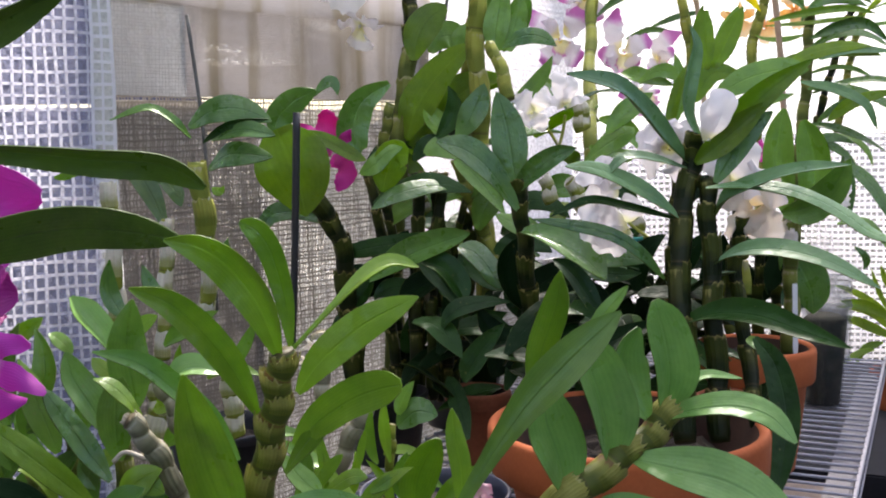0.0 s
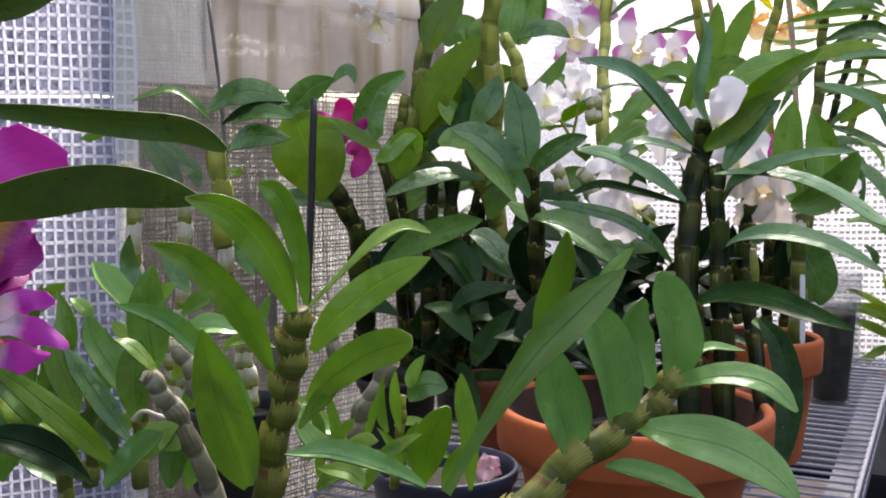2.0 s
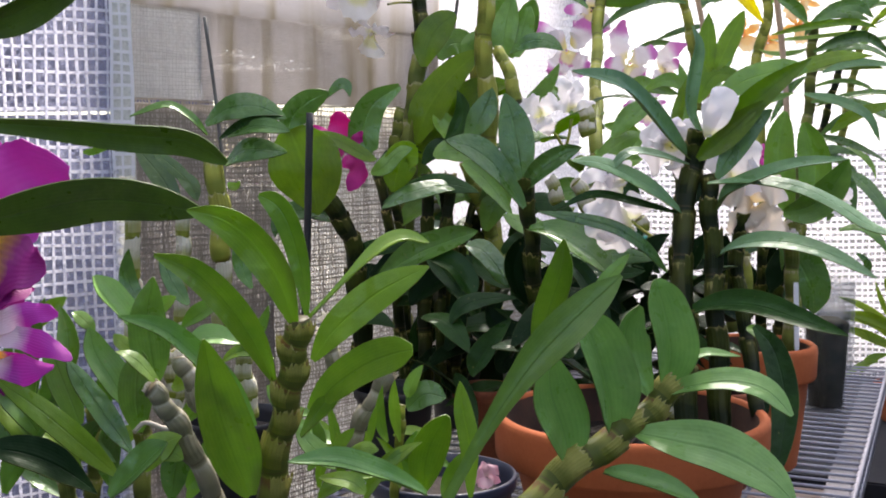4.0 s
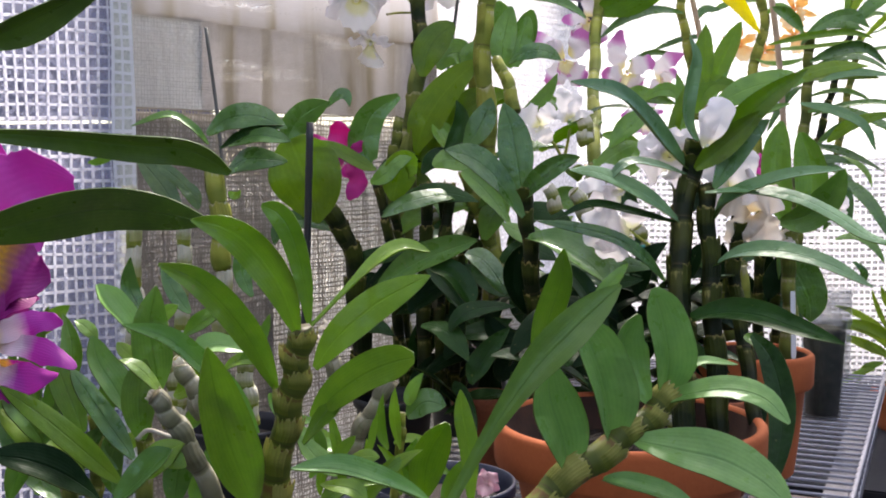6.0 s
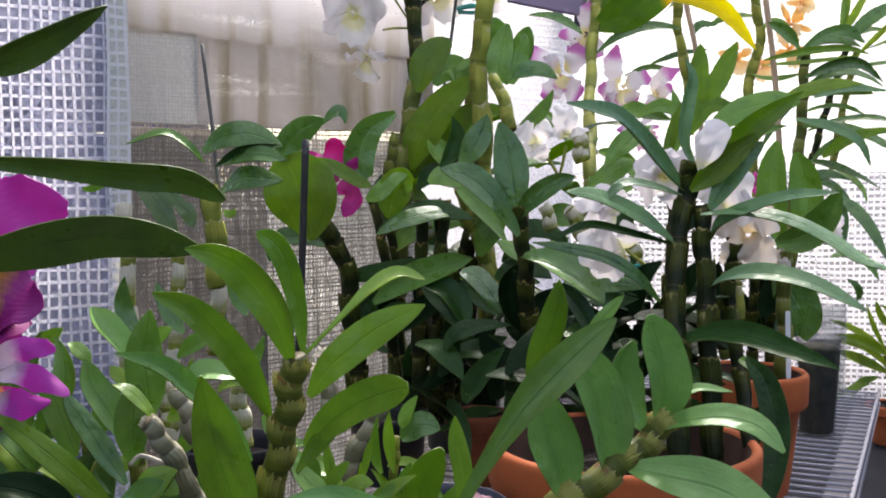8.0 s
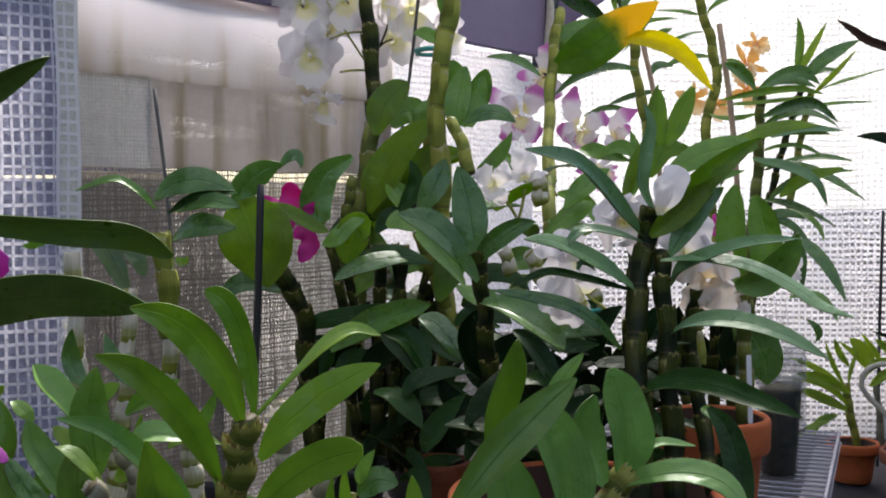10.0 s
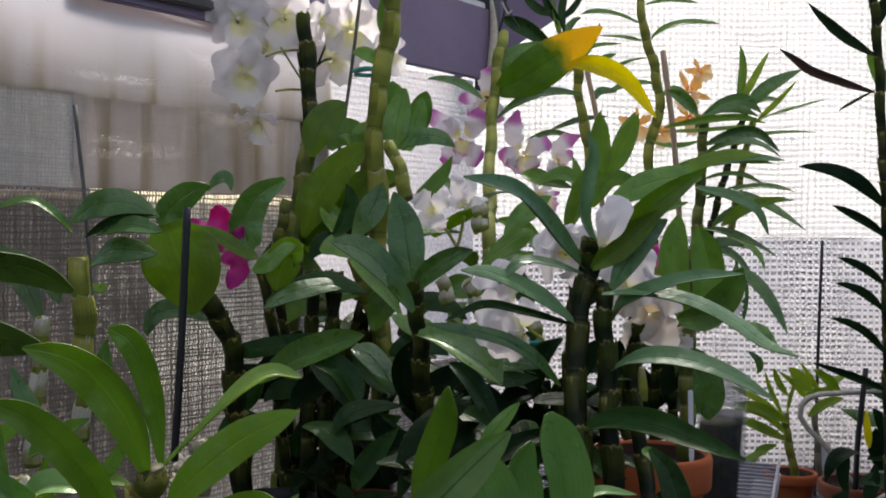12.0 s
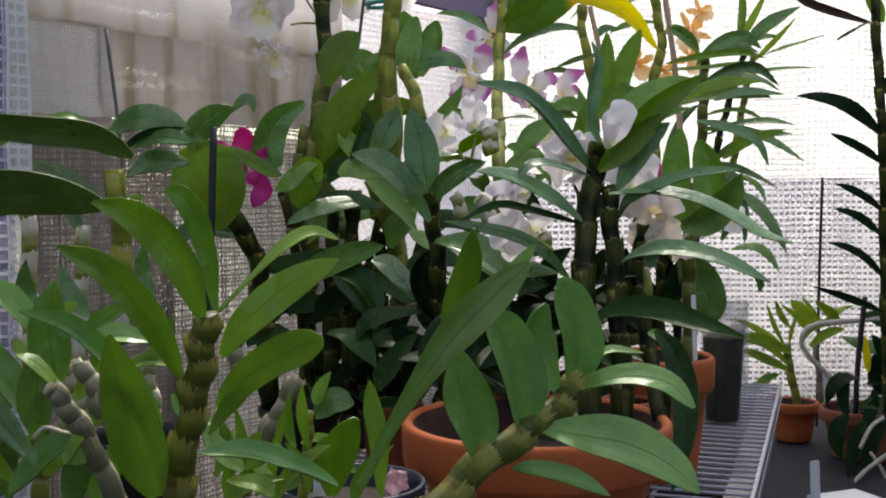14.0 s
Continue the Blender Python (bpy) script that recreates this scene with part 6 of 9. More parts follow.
strap_leaf(c, [(0.306, 1.220, 1.177), (0.337, 1.220, 1.207), (0.394, 1.220, 1.225)], 0.0175, (-0.23, -0.88, 0.42), LEAF)
leaf(c, (0.556, 1.900, 1.293), (0.625, 1.900, 1.322), (0.701, 1.900, 1.325), 0.0294, (-0.07, -0.95, 0.31), LEAF_OLIVE)
leaf(c, (0.317, 1.080, 0.976), (0.324, 1.060, 0.971), (0.338, 1.040, 0.962), 0.0145, (-0.46, -0.50, 0.73), LEAF)

p = thing("orchid_plant", (0.10, 0.82, 0.72), "leaning orchid cane with swollen joints and smooth green leaves", "orchid")
c = cane(p, [(0.050, 0.750, 0.856), (0.094, 0.785, 0.888), (0.143, 0.810, 0.921), (0.180, 0.830, 0.942), (0.206, 0.845, 0.963)], 0.0129, 7, CANE_KNOB)
strap_leaf(c, [(0.198, 0.845, 0.960), (0.202, 0.841, 0.993), (0.196, 0.837, 1.027), (0.188, 0.833, 1.054)], 0.0413, (0.46, -0.89, -0.07), LEAF_GLAUCOUS, blunt=0.5, fold=0.34)
strap_leaf(c, [(0.183, 0.835, 0.958), (0.167, 0.835, 0.983), (0.164, 0.835, 1.011), (0.176, 0.835, 1.032)], 0.0340, (0.54, -0.84, 0.05), LEAF_GLAUCOUS, blunt=0.4, fold=0.34)
strap_leaf(c, [(0.152, 0.815, 0.929), (0.147, 0.810, 0.968), (0.135, 0.805, 1.008), (0.121, 0.800, 1.032)], 0.0449, (0.55, -0.83, 0.05), LEAF_GLAUCOUS, fold=0.34)
strap_leaf(c, [(0.117, 0.800, 0.909), (0.110, 0.797, 0.941), (0.101, 0.793, 0.971), (0.100, 0.790, 1.002)], 0.0482, (0.62, -0.78, 0.03), LEAF_GLAUCOUS, fold=0.34)
strap_leaf(c, [(0.089, 0.700, 1.012), (0.095, 0.683, 1.045), (0.104, 0.667, 1.078), (0.105, 0.650, 1.101)], 0.0199, (-0.41, -0.83, -0.39), LEAF_BRIGHT, fold=0.35)
strap_leaf(c, [(0.031, 0.600, 0.943), (0.053, 0.605, 0.982), (0.082, 0.610, 1.024), (0.110, 0.615, 1.053), (0.139, 0.620, 1.080)], 0.0247, (-0.17, -0.95, 0.27), LEAF_BACK, peak=0.68, taper=2.6, blunt=0.25, stalk=0.27)
strap_leaf(c, [(0.123, 0.660, 1.060), (0.136, 0.660, 1.076), (0.148, 0.660, 1.090)], 0.0097, (-0.36, -0.88, 0.30), LEAF)
strap_leaf(c, [(0.190, 0.845, 0.953), (0.217, 0.831, 0.965), (0.247, 0.818, 0.972), (0.272, 0.804, 0.968), (0.289, 0.790, 0.951)], 0.0255, (-0.24, -0.47, 0.85), LEAF_GLAUCOUS, blunt=0.4, fold=0.34)
strap_leaf(c, [(0.209, 0.850, 0.964), (0.219, 0.850, 0.982), (0.234, 0.850, 0.990), (0.261, 0.850, 0.987)], 0.0108, (-0.34, -0.53, 0.78), LEAF_GLAUCOUS, fold=0.34)
strap_leaf(c, [(0.171, 0.820, 0.929), (0.204, 0.802, 0.926), (0.237, 0.785, 0.922), (0.264, 0.767, 0.910), (0.283, 0.750, 0.893)], 0.0398, (-0.21, -0.68, 0.70), LEAF_GLAUCOUS, fold=0.34)
strap_leaf(c, [(0.145, 0.810, 0.898), (0.167, 0.797, 0.896), (0.192, 0.783, 0.893), (0.218, 0.770, 0.886)], 0.0203, (-0.11, -0.47, 0.88), LEAF_GLAUCOUS, fold=0.34)
pot_low(p, (0.02, 0.80, 0.72), 0.07, 0.09)

p = thing("orchid_seedling", (0.01, 0.98, 0.72), "small yellow-green orchid seedlings in a dark blue plastic pot", "orchid")
plastic_pot(p, (0.0, 1.02, 0.72), 0.075, 0.115, NAVY)
c = cane(p, [(-0.042, 0.950, 0.830), (-0.036, 0.950, 0.885), (-0.033, 0.950, 0.921)], 0.0044, 5, CANE_YELLOW)
strap_leaf(c, [(0.037, 0.800, 0.880), (0.036, 0.800, 0.925), (0.031, 0.800, 0.953), (0.029, 0.800, 0.975)], 0.0166, (0.06, -1.00, 0.01), LEAF_BRIGHT)
strap_leaf(c, [(-0.010, 0.900, 0.854), (-0.006, 0.893, 0.885), (0.002, 0.887, 0.907), (0.014, 0.880, 0.928)], 0.0325, (-0.09, -0.97, -0.23), LEAF_BRIGHT, blunt=0.5)
leaf(c, (-0.032, 1.000, 0.917), (-0.028, 1.000, 0.932), (-0.017, 1.000, 0.950), 0.0153, (-0.24, -0.97, 0.11), LEAF)
strap_leaf(c, [(-0.033, 1.000, 0.905), (-0.015, 0.995, 0.921), (0.006, 0.990, 0.919)], 0.0286, (-0.37, -0.79, 0.49), LEAF_DARK)
leaf(c, (-0.080, 0.880, 0.862), (-0.085, 0.880, 0.903), (-0.092, 0.880, 0.939), 0.0112, (0.44, -0.90, 0.07), LEAF_BRIGHT)
leaf(c, (-0.055, 0.880, 0.872), (-0.075, 0.880, 0.888), (-0.085, 0.880, 0.913), 0.0133, (0.48, -0.81, 0.35), LEAF_BRIGHT)
leaf(c, (-0.044, 0.920, 0.893), (-0.051, 0.920, 0.914), (-0.048, 0.920, 0.946), 0.0106, (0.39, -0.92, 0.03), LEAF_BRIGHT)
leaf(c, (-0.035, 0.940, 0.888), (-0.040, 0.940, 0.920), (-0.039, 0.940, 0.947), 0.0117, (0.37, -0.93, 0.03), LEAF_BRIGHT)
leaf(c, (-0.057, 0.860, 0.858), (-0.037, 0.860, 0.889), (-0.007, 0.860, 0.909), 0.0155, (-0.32, -0.89, 0.32), LEAF_BRIGHT)
leaf(c, (-0.090, 0.820, 0.870), (-0.071, 0.820, 0.885), (-0.042, 0.820, 0.890), 0.0181, (-0.26, -0.74, 0.62), LEAF_BRIGHT)
leaf(c, (-0.103, 0.840, 0.889), (-0.093, 0.840, 0.914), (-0.100, 0.840, 0.938), 0.0133, (-0.10, -0.99, 0.01), LEAF)
leaf(c, (0.010, 0.900, 0.846), (0.020, 0.900, 0.872), (0.046, 0.900, 0.899), 0.0179, (-0.37, -0.89, 0.25), LEAF_BRIGHT)
leaf(c, (-0.043, 0.960, 0.854), (-0.015, 0.960, 0.866), (0.012, 0.960, 0.858), 0.0184, (-0.04, -0.82, 0.58), LEAF)
c = cane(p, [(-0.110, 1.030, 0.821), (-0.090, 1.020, 0.872), (-0.072, 1.020, 0.907), (-0.051, 1.020, 0.940)], 0.0094, 5, CANE_GREY)

p = thing("orchid_plant", (-0.10, 1.86, 0.72), "cane orchid with a spray of large white flowers with lemon throats", "orchid")
rod("root", p, [(0.259, 2.020, 1.682), (0.255, 2.020, 1.599), (0.245, 2.020, 1.556)], 0.0022, BLACK)
rod("root", p, [(0.233, 2.020, 1.661), (0.260, 2.020, 1.599), (0.282, 2.020, 1.562)], 0.0016, BLACK)
rod("root", p, [(0.248, 2.000, 1.605), (0.259, 2.000, 1.586), (0.266, 2.000, 1.591)], 0.0016, ROOT)
c = cane(p, [(-0.088, 1.800, 1.262), (-0.084, 1.800, 1.383), (-0.090, 1.800, 1.449), (-0.096, 1.800, 1.504)], 0.0095, 6, CANE_DARK)
q = flower(p, (-0.201, 1.800, 1.531), (0.341, -0.886, -0.314), 0.1143, 10, WHITE_P, WHITE_LIP, wide=1.25)
q = flower(p, (-0.189, 1.790, 1.442), (0.271, -0.902, -0.335), 0.1165, -8, WHITE_P, WHITE_LIP, wide=1.3)
q = flower(p, (-0.129, 1.820, 1.540), (-0.055, -0.962, -0.267), 0.1218, 25, WHITE_P, WHITE_LIP, wide=1.3)
q = flower(p, (-0.067, 1.800, 1.528), (0.849, -0.399, -0.346), 0.0960, 5, WHITE_P, WHITE_LIP, wide=1.1)
q = flower(p, (-0.021, 1.850, 1.528), (0.376, -0.873, -0.309), 0.1279, -15, WHITE_P, WHITE_LIP, wide=1.3)
q = flower(p, (-0.059, 1.880, 1.480), (0.559, -0.816, -0.147), 0.1096, 30, WHITE_P, WHITE_LIP, wide=1.2)
q = flower(p, (-0.165, 1.800, 1.369), (-0.263, -0.420, -0.869), 0.0859, 0, WHITE_P, WHITE_LIP, wide=0.9)
q = flower(p, (0.038, 1.900, 1.498), (0.740, -0.590, -0.324), 0.0905, 0, WHITE_P, WHITE_LIP, wide=1.0)
q = flower(p, (-0.161, 1.840, 1.487), (-0.210, -0.958, 0.195), 0.0982, 40, WHITE_P, WHITE_LIP, wide=1.1)
rod("flower_stalk", p, [(-0.095, 1.800, 1.430), (-0.128, 1.800, 1.481), (-0.160, 1.800, 1.533)], 0.0019, CANE_YELLOW)
rod("flower_stalk", p, [(-0.092, 1.800, 1.416), (-0.117, 1.790, 1.415), (-0.136, 1.780, 1.411)], 0.0019, CANE_YELLOW)
rod("flower_stalk", p, [(-0.095, 1.800, 1.481), (-0.127, 1.790, 1.477), (-0.153, 1.780, 1.466)], 0.0019, CANE_YELLOW)
rod("flower_stalk", p, [(-0.072, 1.800, 1.454), (-0.062, 1.800, 1.477), (-0.055, 1.800, 1.498)], 0.0019, CANE_DARK)
rod("flower_stalk", p, [(-0.074, 1.800, 1.453), (-0.062, 1.800, 1.463), (-0.048, 1.800, 1.468)], 0.0019, CANE_DARK)
stake("plant_stake", [(-0.084, 1.840, 1.263), (-0.088, 1.840, 1.349), (-0.092, 1.840, 1.421)], 0.0039, BLACK, "black plastic stake behind a tall white-flowered cane", "plant stake")
stake("plant_stake", [(-0.044, 1.820, 1.263), (-0.021, 1.820, 1.414), (0.001, 1.820, 1.603)], 0.0029, GREY_STAKE, "thin green wire stake tied to a cane with teal twine", "plant stake")
p = thing("orchid_plant", (0.02, 1.76, 0.72), "tall yellow-green cane carrying rounded leaves, tied with teal twine", "orchid")
c = cane(p, [(0.012, 1.740, 1.179), (0.018, 1.740, 1.288), (0.031, 1.760, 1.380), (0.041, 1.780, 1.475), (0.049, 1.790, 1.551), (0.067, 1.800, 1.628)], 0.0151, 8, CANE_YELLOW)
leaf(c, (0.039, 1.780, 1.503), (0.050, 1.770, 1.552), (0.079, 1.760, 1.609), 0.0363, (-0.14, -0.98, -0.13), LEAF)
leaf(c, (0.041, 1.780, 1.449), (0.013, 1.770, 1.470), (-0.012, 1.760, 1.470), 0.0267, (0.35, -0.94, 0.00), LEAF)
leaf(c, (0.055, 1.700, 1.308), (0.063, 1.690, 1.365), (0.052, 1.680, 1.416), 0.0434, (0.19, -0.97, -0.17), LEAF, blunt=0.4)
leaf(c, (0.069, 1.700, 1.313), (0.092, 1.690, 1.361), (0.107, 1.680, 1.401), 0.0450, (-0.21, -0.97, -0.13), LEAF, blunt=0.4)
leaf(c, (0.210, 1.950, 1.422), (0.164, 1.950, 1.452), (0.112, 1.950, 1.457), 0.0188, (0.07, -0.98, 0.20), LEAF_DARK)
rod("tie", p, [(-0.010, 1.800, 1.448), (0.014, 1.750, 1.445), (0.042, 1.740, 1.442)], 0.0043, TEAL)
rod("tie", p, [(-0.008, 1.800, 1.442), (0.019, 1.750, 1.434), (0.046, 1.750, 1.436)], 0.0033, TEAL)
undergrowth(p, 15, (0.08, 1.66, 1.02), (0.26, 1.86, 1.26), (LEAF_SHADED, LEAF_DARK, LEAF_OLIVE), 21)
undergrowth(p, 16, (-0.12, 1.62, 0.95), (0.10, 1.80, 1.20), (LEAF_SHADED, LEAF_DARK, LEAF_OLIVE), 22)

p = thing("orchid_plant", (0.30, 2.20, 0.72), "cane orchid with white flowers tipped in purple-pink and yellow throats", "orchid")
c = cane(p, [(0.210, 1.720, 1.001), (0.211, 1.740, 1.154), (0.221, 1.900, 1.269), (0.235, 2.050, 1.381), (0.252, 2.150, 1.500), (0.269, 2.200, 1.587)], 0.0117, 10, CANE_YELLOW)
q = flower(p, (0.180, 2.150, 1.368), (0.25, -0.90, -0.30), 0.0750, 0, PINKTIP, PINK_LIP, wide=0)
petal(q, (0.182, 2.150, 1.372), (0.147, 2.130, 1.397), (0.111, 2.140, 1.419), 0.0388, (0.00, -0.90, 0.40), PINKTIP, 0.36)
petal(q, (0.182, 2.150, 1.361), (0.165, 2.130, 1.334), (0.148, 2.140, 1.317), 0.0433, (0.00, -0.90, -0.40), PINKTIP, 0.36)
petal(q, (0.187, 2.150, 1.358), (0.206, 2.130, 1.334), (0.224, 2.140, 1.326), 0.0456, (0.00, -0.95, -0.30), PINKTIP, 0.36)
petal(q, (0.189, 2.150, 1.381), (0.210, 2.130, 1.396), (0.215, 2.140, 1.427), 0.0456, (0.20, -0.97, 0.00), PINKTIP, 0.36)
petal(q, (0.175, 2.150, 1.381), (0.158, 2.130, 1.388), (0.143, 2.140, 1.378), 0.0342, (0.00, -1.00, 0.00), PINKTIP, 0.36)
q = flower(p, (0.232, 2.180, 1.450), (0.10, -0.90, -0.40), 0.0650, 0, PINKTIP, PINK_LIP, wide=0)
petal(q, (0.232, 2.180, 1.452), (0.205, 2.160, 1.450), (0.178, 2.170, 1.449), 0.0299, (0.00, -0.90, 0.40), PINKTIP, 0.36)
petal(q, (0.234, 2.180, 1.456), (0.239, 2.160, 1.483), (0.244, 2.170, 1.516), 0.0437, (0.00, -1.00, 0.10), PINKTIP, 0.36)
petal(q, (0.236, 2.180, 1.445), (0.248, 2.160, 1.422), (0.245, 2.170, 1.398), 0.0414, (0.10, -0.95, -0.30), PINKTIP, 0.36)
petal(q, (0.227, 2.180, 1.441), (0.210, 2.160, 1.420), (0.197, 2.170, 1.412), 0.0299, (0.00, -0.90, -0.40), PINKTIP, 0.36)
q = flower(p, (0.310, 2.180, 1.344), (0.15, -0.85, -0.50), 0.0850, 0, PINKTIP, PINK_LIP, wide=0)
petal(q, (0.303, 2.180, 1.351), (0.287, 2.160, 1.383), (0.297, 2.170, 1.427), 0.0369, (-0.20, -0.97, 0.10), PINKTIP, 0.36)
petal(q, (0.314, 2.180, 1.351), (0.337, 2.160, 1.358), (0.365, 2.170, 1.360), 0.0415, (0.00, -0.90, 0.40), PINKTIP, 0.36)
petal(q, (0.301, 2.180, 1.344), (0.278, 2.160, 1.336), (0.261, 2.170, 1.346), 0.0392, (0.00, -0.95, -0.20), PINKTIP, 0.36)
petal(q, (0.307, 2.180, 1.335), (0.287, 2.160, 1.317), (0.277, 2.170, 1.314), 0.0346, (0.00, -0.90, -0.40), PINKTIP, 0.36)
petal(q, (0.317, 2.180, 1.337), (0.328, 2.160, 1.319), (0.336, 2.170, 1.313), 0.0346, (0.00, -0.90, -0.40), PINKTIP, 0.36)
q = flower(p, (0.388, 2.250, 1.339), (0.60, -0.75, -0.20), 0.0500, 0, PINKTIP, PINK_LIP, wide=0)
petal(q, (0.386, 2.250, 1.335), (0.392, 2.230, 1.363), (0.433, 2.240, 1.385), 0.0332, (0.00, -0.95, 0.30), PINKTIP, 0.36)
petal(q, (0.386, 2.250, 1.332), (0.401, 2.230, 1.340), (0.419, 2.240, 1.348), 0.0261, (0.20, -0.95, 0.10), PINKTIP, 0.36)
petal(q, (0.386, 2.250, 1.330), (0.395, 2.230, 1.310), (0.412, 2.240, 1.305), 0.0285, (0.00, -0.90, -0.40), PINKTIP, 0.36)
petal(q, (0.383, 2.250, 1.332), (0.374, 2.230, 1.319), (0.377, 2.240, 1.303), 0.0214, (0.00, -1.00, 0.00), PINKTIP, 0.36)
q = flower(p, (0.348, 2.250, 1.264), (0.215, -0.904, -0.369), 0.0947, 30, PINKTIP, PINK_LIP, wide=0.62)
strap_leaf(c, [(0.247, 2.120, 1.455), (0.308, 2.113, 1.488), (0.373, 2.107, 1.532), (0.451, 2.100, 1.582)], 0.0839, (0.01, -0.99, -0.17), LEAF_TURNING)
leaf(c, (0.249, 2.180, 1.488), (0.292, 2.180, 1.535), (0.371, 2.180, 1.559), 0.0453, (-0.09, -0.98, 0.15), LEAF)
strap_leaf(c, [(0.386, 2.100, 1.509), (0.438, 2.093, 1.509), (0.497, 2.087, 1.479), (0.553, 2.080, 1.406)], 0.0371, (-0.20, -0.97, -0.13), LEAF_YELLOW)
leaf(c, (0.424, 2.200, 1.462), (0.330, 2.160, 1.456), (0.248, 2.120, 1.402), 0.0251, (0.28, -0.89, 0.37), LEAF_DARK)
leaf(c, (0.319, 2.000, 1.272), (0.358, 1.980, 1.293), (0.385, 1.950, 1.271), 0.0325, (-0.57, -0.76, 0.30), LEAF)
leaf(c, (0.293, 2.050, 1.295), (0.327, 2.020, 1.284), (0.382, 2.000, 1.268), 0.0331, (-0.36, -0.85, 0.39), LEAF)
c = cane(p, [(0.457, 2.250, 1.247), (0.451, 2.250, 1.365), (0.431, 2.250, 1.458), (0.428, 2.250, 1.523)], 0.0108, 6, CANE_YELLOW)
leaf(c, (0.465, 2.200, 1.275), (0.459, 2.200, 1.361), (0.468, 2.200, 1.433), 0.0327, (-0.33, -0.94, 0.01), LEAF_OLIVE)
leaf(c, (0.490, 2.200, 1.292), (0.509, 2.200, 1.367), (0.539, 2.200, 1.431), 0.0348, (-0.30, -0.95, 0.11), LEAF)
leaf(c, (0.383, 2.000, 1.200), (0.393, 2.000, 1.263), (0.382, 2.000, 1.325), 0.0277, (0.02, -1.00, 0.00), LEAF)
leaf(c, (0.358, 1.900, 1.180), (0.368, 1.900, 1.239), (0.387, 1.900, 1.299), 0.0228, (-0.30, -0.95, 0.07), LEAF_OLIVE)
stake("plant_stake", [(0.494, 2.300, 1.176), (0.481, 2.300, 1.393), (0.454, 2.300, 1.530)], 0.0055, BAMBOO, "pinkish bamboo stake among yellow-green canes", "plant stake")

p = thing("orchid_plant", (0.72, 2.66, 0.72), "tall narrow-leaved orchid with orange flowers against the bright wall", "orchid")
c = cane(p, [(0.676, 2.550, 0.879), (0.671, 2.600, 1.160), (0.660, 2.620, 1.380), (0.684, 2.620, 1.476), (0.670, 2.620, 1.585), (0.643, 2.620, 1.673), (0.630, 2.620, 1.802)], 0.0120, 14, CANE_YELLOW)
leaf(c, (0.647, 2.620, 1.732), (0.704, 2.600, 1.739), (0.763, 2.580, 1.731), 0.0165, (-0.28, -0.83, 0.48), LEAF)
leaf(c, (0.662, 2.620, 1.650), (0.719, 2.600, 1.685), (0.818, 2.580, 1.682), 0.0206, (-0.31, -0.82, 0.49), LEAF)
leaf(c, (0.637, 2.620, 1.685), (0.548, 2.600, 1.709), (0.482, 2.580, 1.698), 0.0176, (0.26, -0.86, 0.44), LEAF)
leaf(c, (0.643, 2.620, 1.645), (0.589, 2.600, 1.649), (0.521, 2.580, 1.650), 0.0135, (0.29, -0.83, 0.47), LEAF)
leaf(c, (0.467, 2.600, 1.596), (0.508, 2.600, 1.626), (0.587, 2.600, 1.635), 0.0167, (-0.13, -0.91, 0.39), LEAF)
leaf(c, (0.519, 2.600, 1.583), (0.542, 2.600, 1.597), (0.574, 2.600, 1.611), 0.0198, (-0.13, -0.96, 0.26), LEAF)
leaf(c, (0.563, 2.600, 1.573), (0.604, 2.600, 1.592), (0.647, 2.600, 1.602), 0.0122, (-0.19, -0.81, 0.55), LEAF)
leaf(c, (0.674, 2.620, 1.544), (0.608, 2.620, 1.543), (0.556, 2.620, 1.518), 0.0192, (-0.09, -0.91, 0.41), LEAF)
leaf(c, (0.487, 2.600, 1.695), (0.460, 2.600, 1.674), (0.437, 2.600, 1.627), 0.0204, (-0.28, -0.94, 0.21), LEAF_DARK)
leaf(c, (0.440, 2.600, 1.647), (0.428, 2.600, 1.687), (0.418, 2.600, 1.755), 0.0142, (0.18, -0.98, 0.04), LEAF_BRIGHT)
q = flower(p, (0.783, 2.720, 1.537), (-0.560, -0.820, -0.119), 0.1151, 20, ORANGE_P, ORANGE_P, wide=0.62)
q = flower(p, (0.640, 2.700, 1.452), (0.311, -0.934, -0.177), 0.0953, 0, ORANGE_P, ORANGE_P, wide=0.62)
q = flower(p, (0.789, 2.740, 1.475), (-0.224, -0.874, -0.431), 0.0920, 40, ORANGE_P, ORANGE_P, wide=0.62)
q = flower(p, (0.704, 2.700, 1.435), (0.113, -0.900, -0.420), 0.0812, 10, ORANGE_P, ORANGE_P, wide=0.62)
q = flower(p, (0.817, 2.760, 1.592), (0.089, -0.973, 0.211), 0.0812, 10, ORANGE_P, ORANGE_P, wide=0.62)
stake("plant_stake", [(0.726, 2.500, 0.991), (0.710, 2.500, 1.175), (0.691, 2.500, 1.398), (0.662, 2.500, 1.604)], 0.0068, BAMBOO, "pinkish bamboo stake tied beside an orange-flowered cane", "plant stake")
c = cane(p, [(0.730, 2.500, 0.886), (0.754, 2.550, 1.095), (0.777, 2.580, 1.298), (0.786, 2.600, 1.462)], 0.0140, 12, CANE)
c = cane(p, [(0.788, 2.600, 1.066), (0.822, 2.620, 1.231), (0.868, 2.650, 1.371), (0.905, 2.660, 1.483)], 0.0087, 10, CANE_DARK)
c = cane(p, [(0.874, 2.660, 1.176), (0.906, 2.680, 1.345), (0.933, 2.680, 1.472)], 0.0088, 10, CANE_YELLOW)
leaf(c, (0.689, 2.600, 1.513), (0.723, 2.580, 1.516), (0.767, 2.550, 1.441), 0.0264, (-0.26, -0.90, 0.35), LEAF)
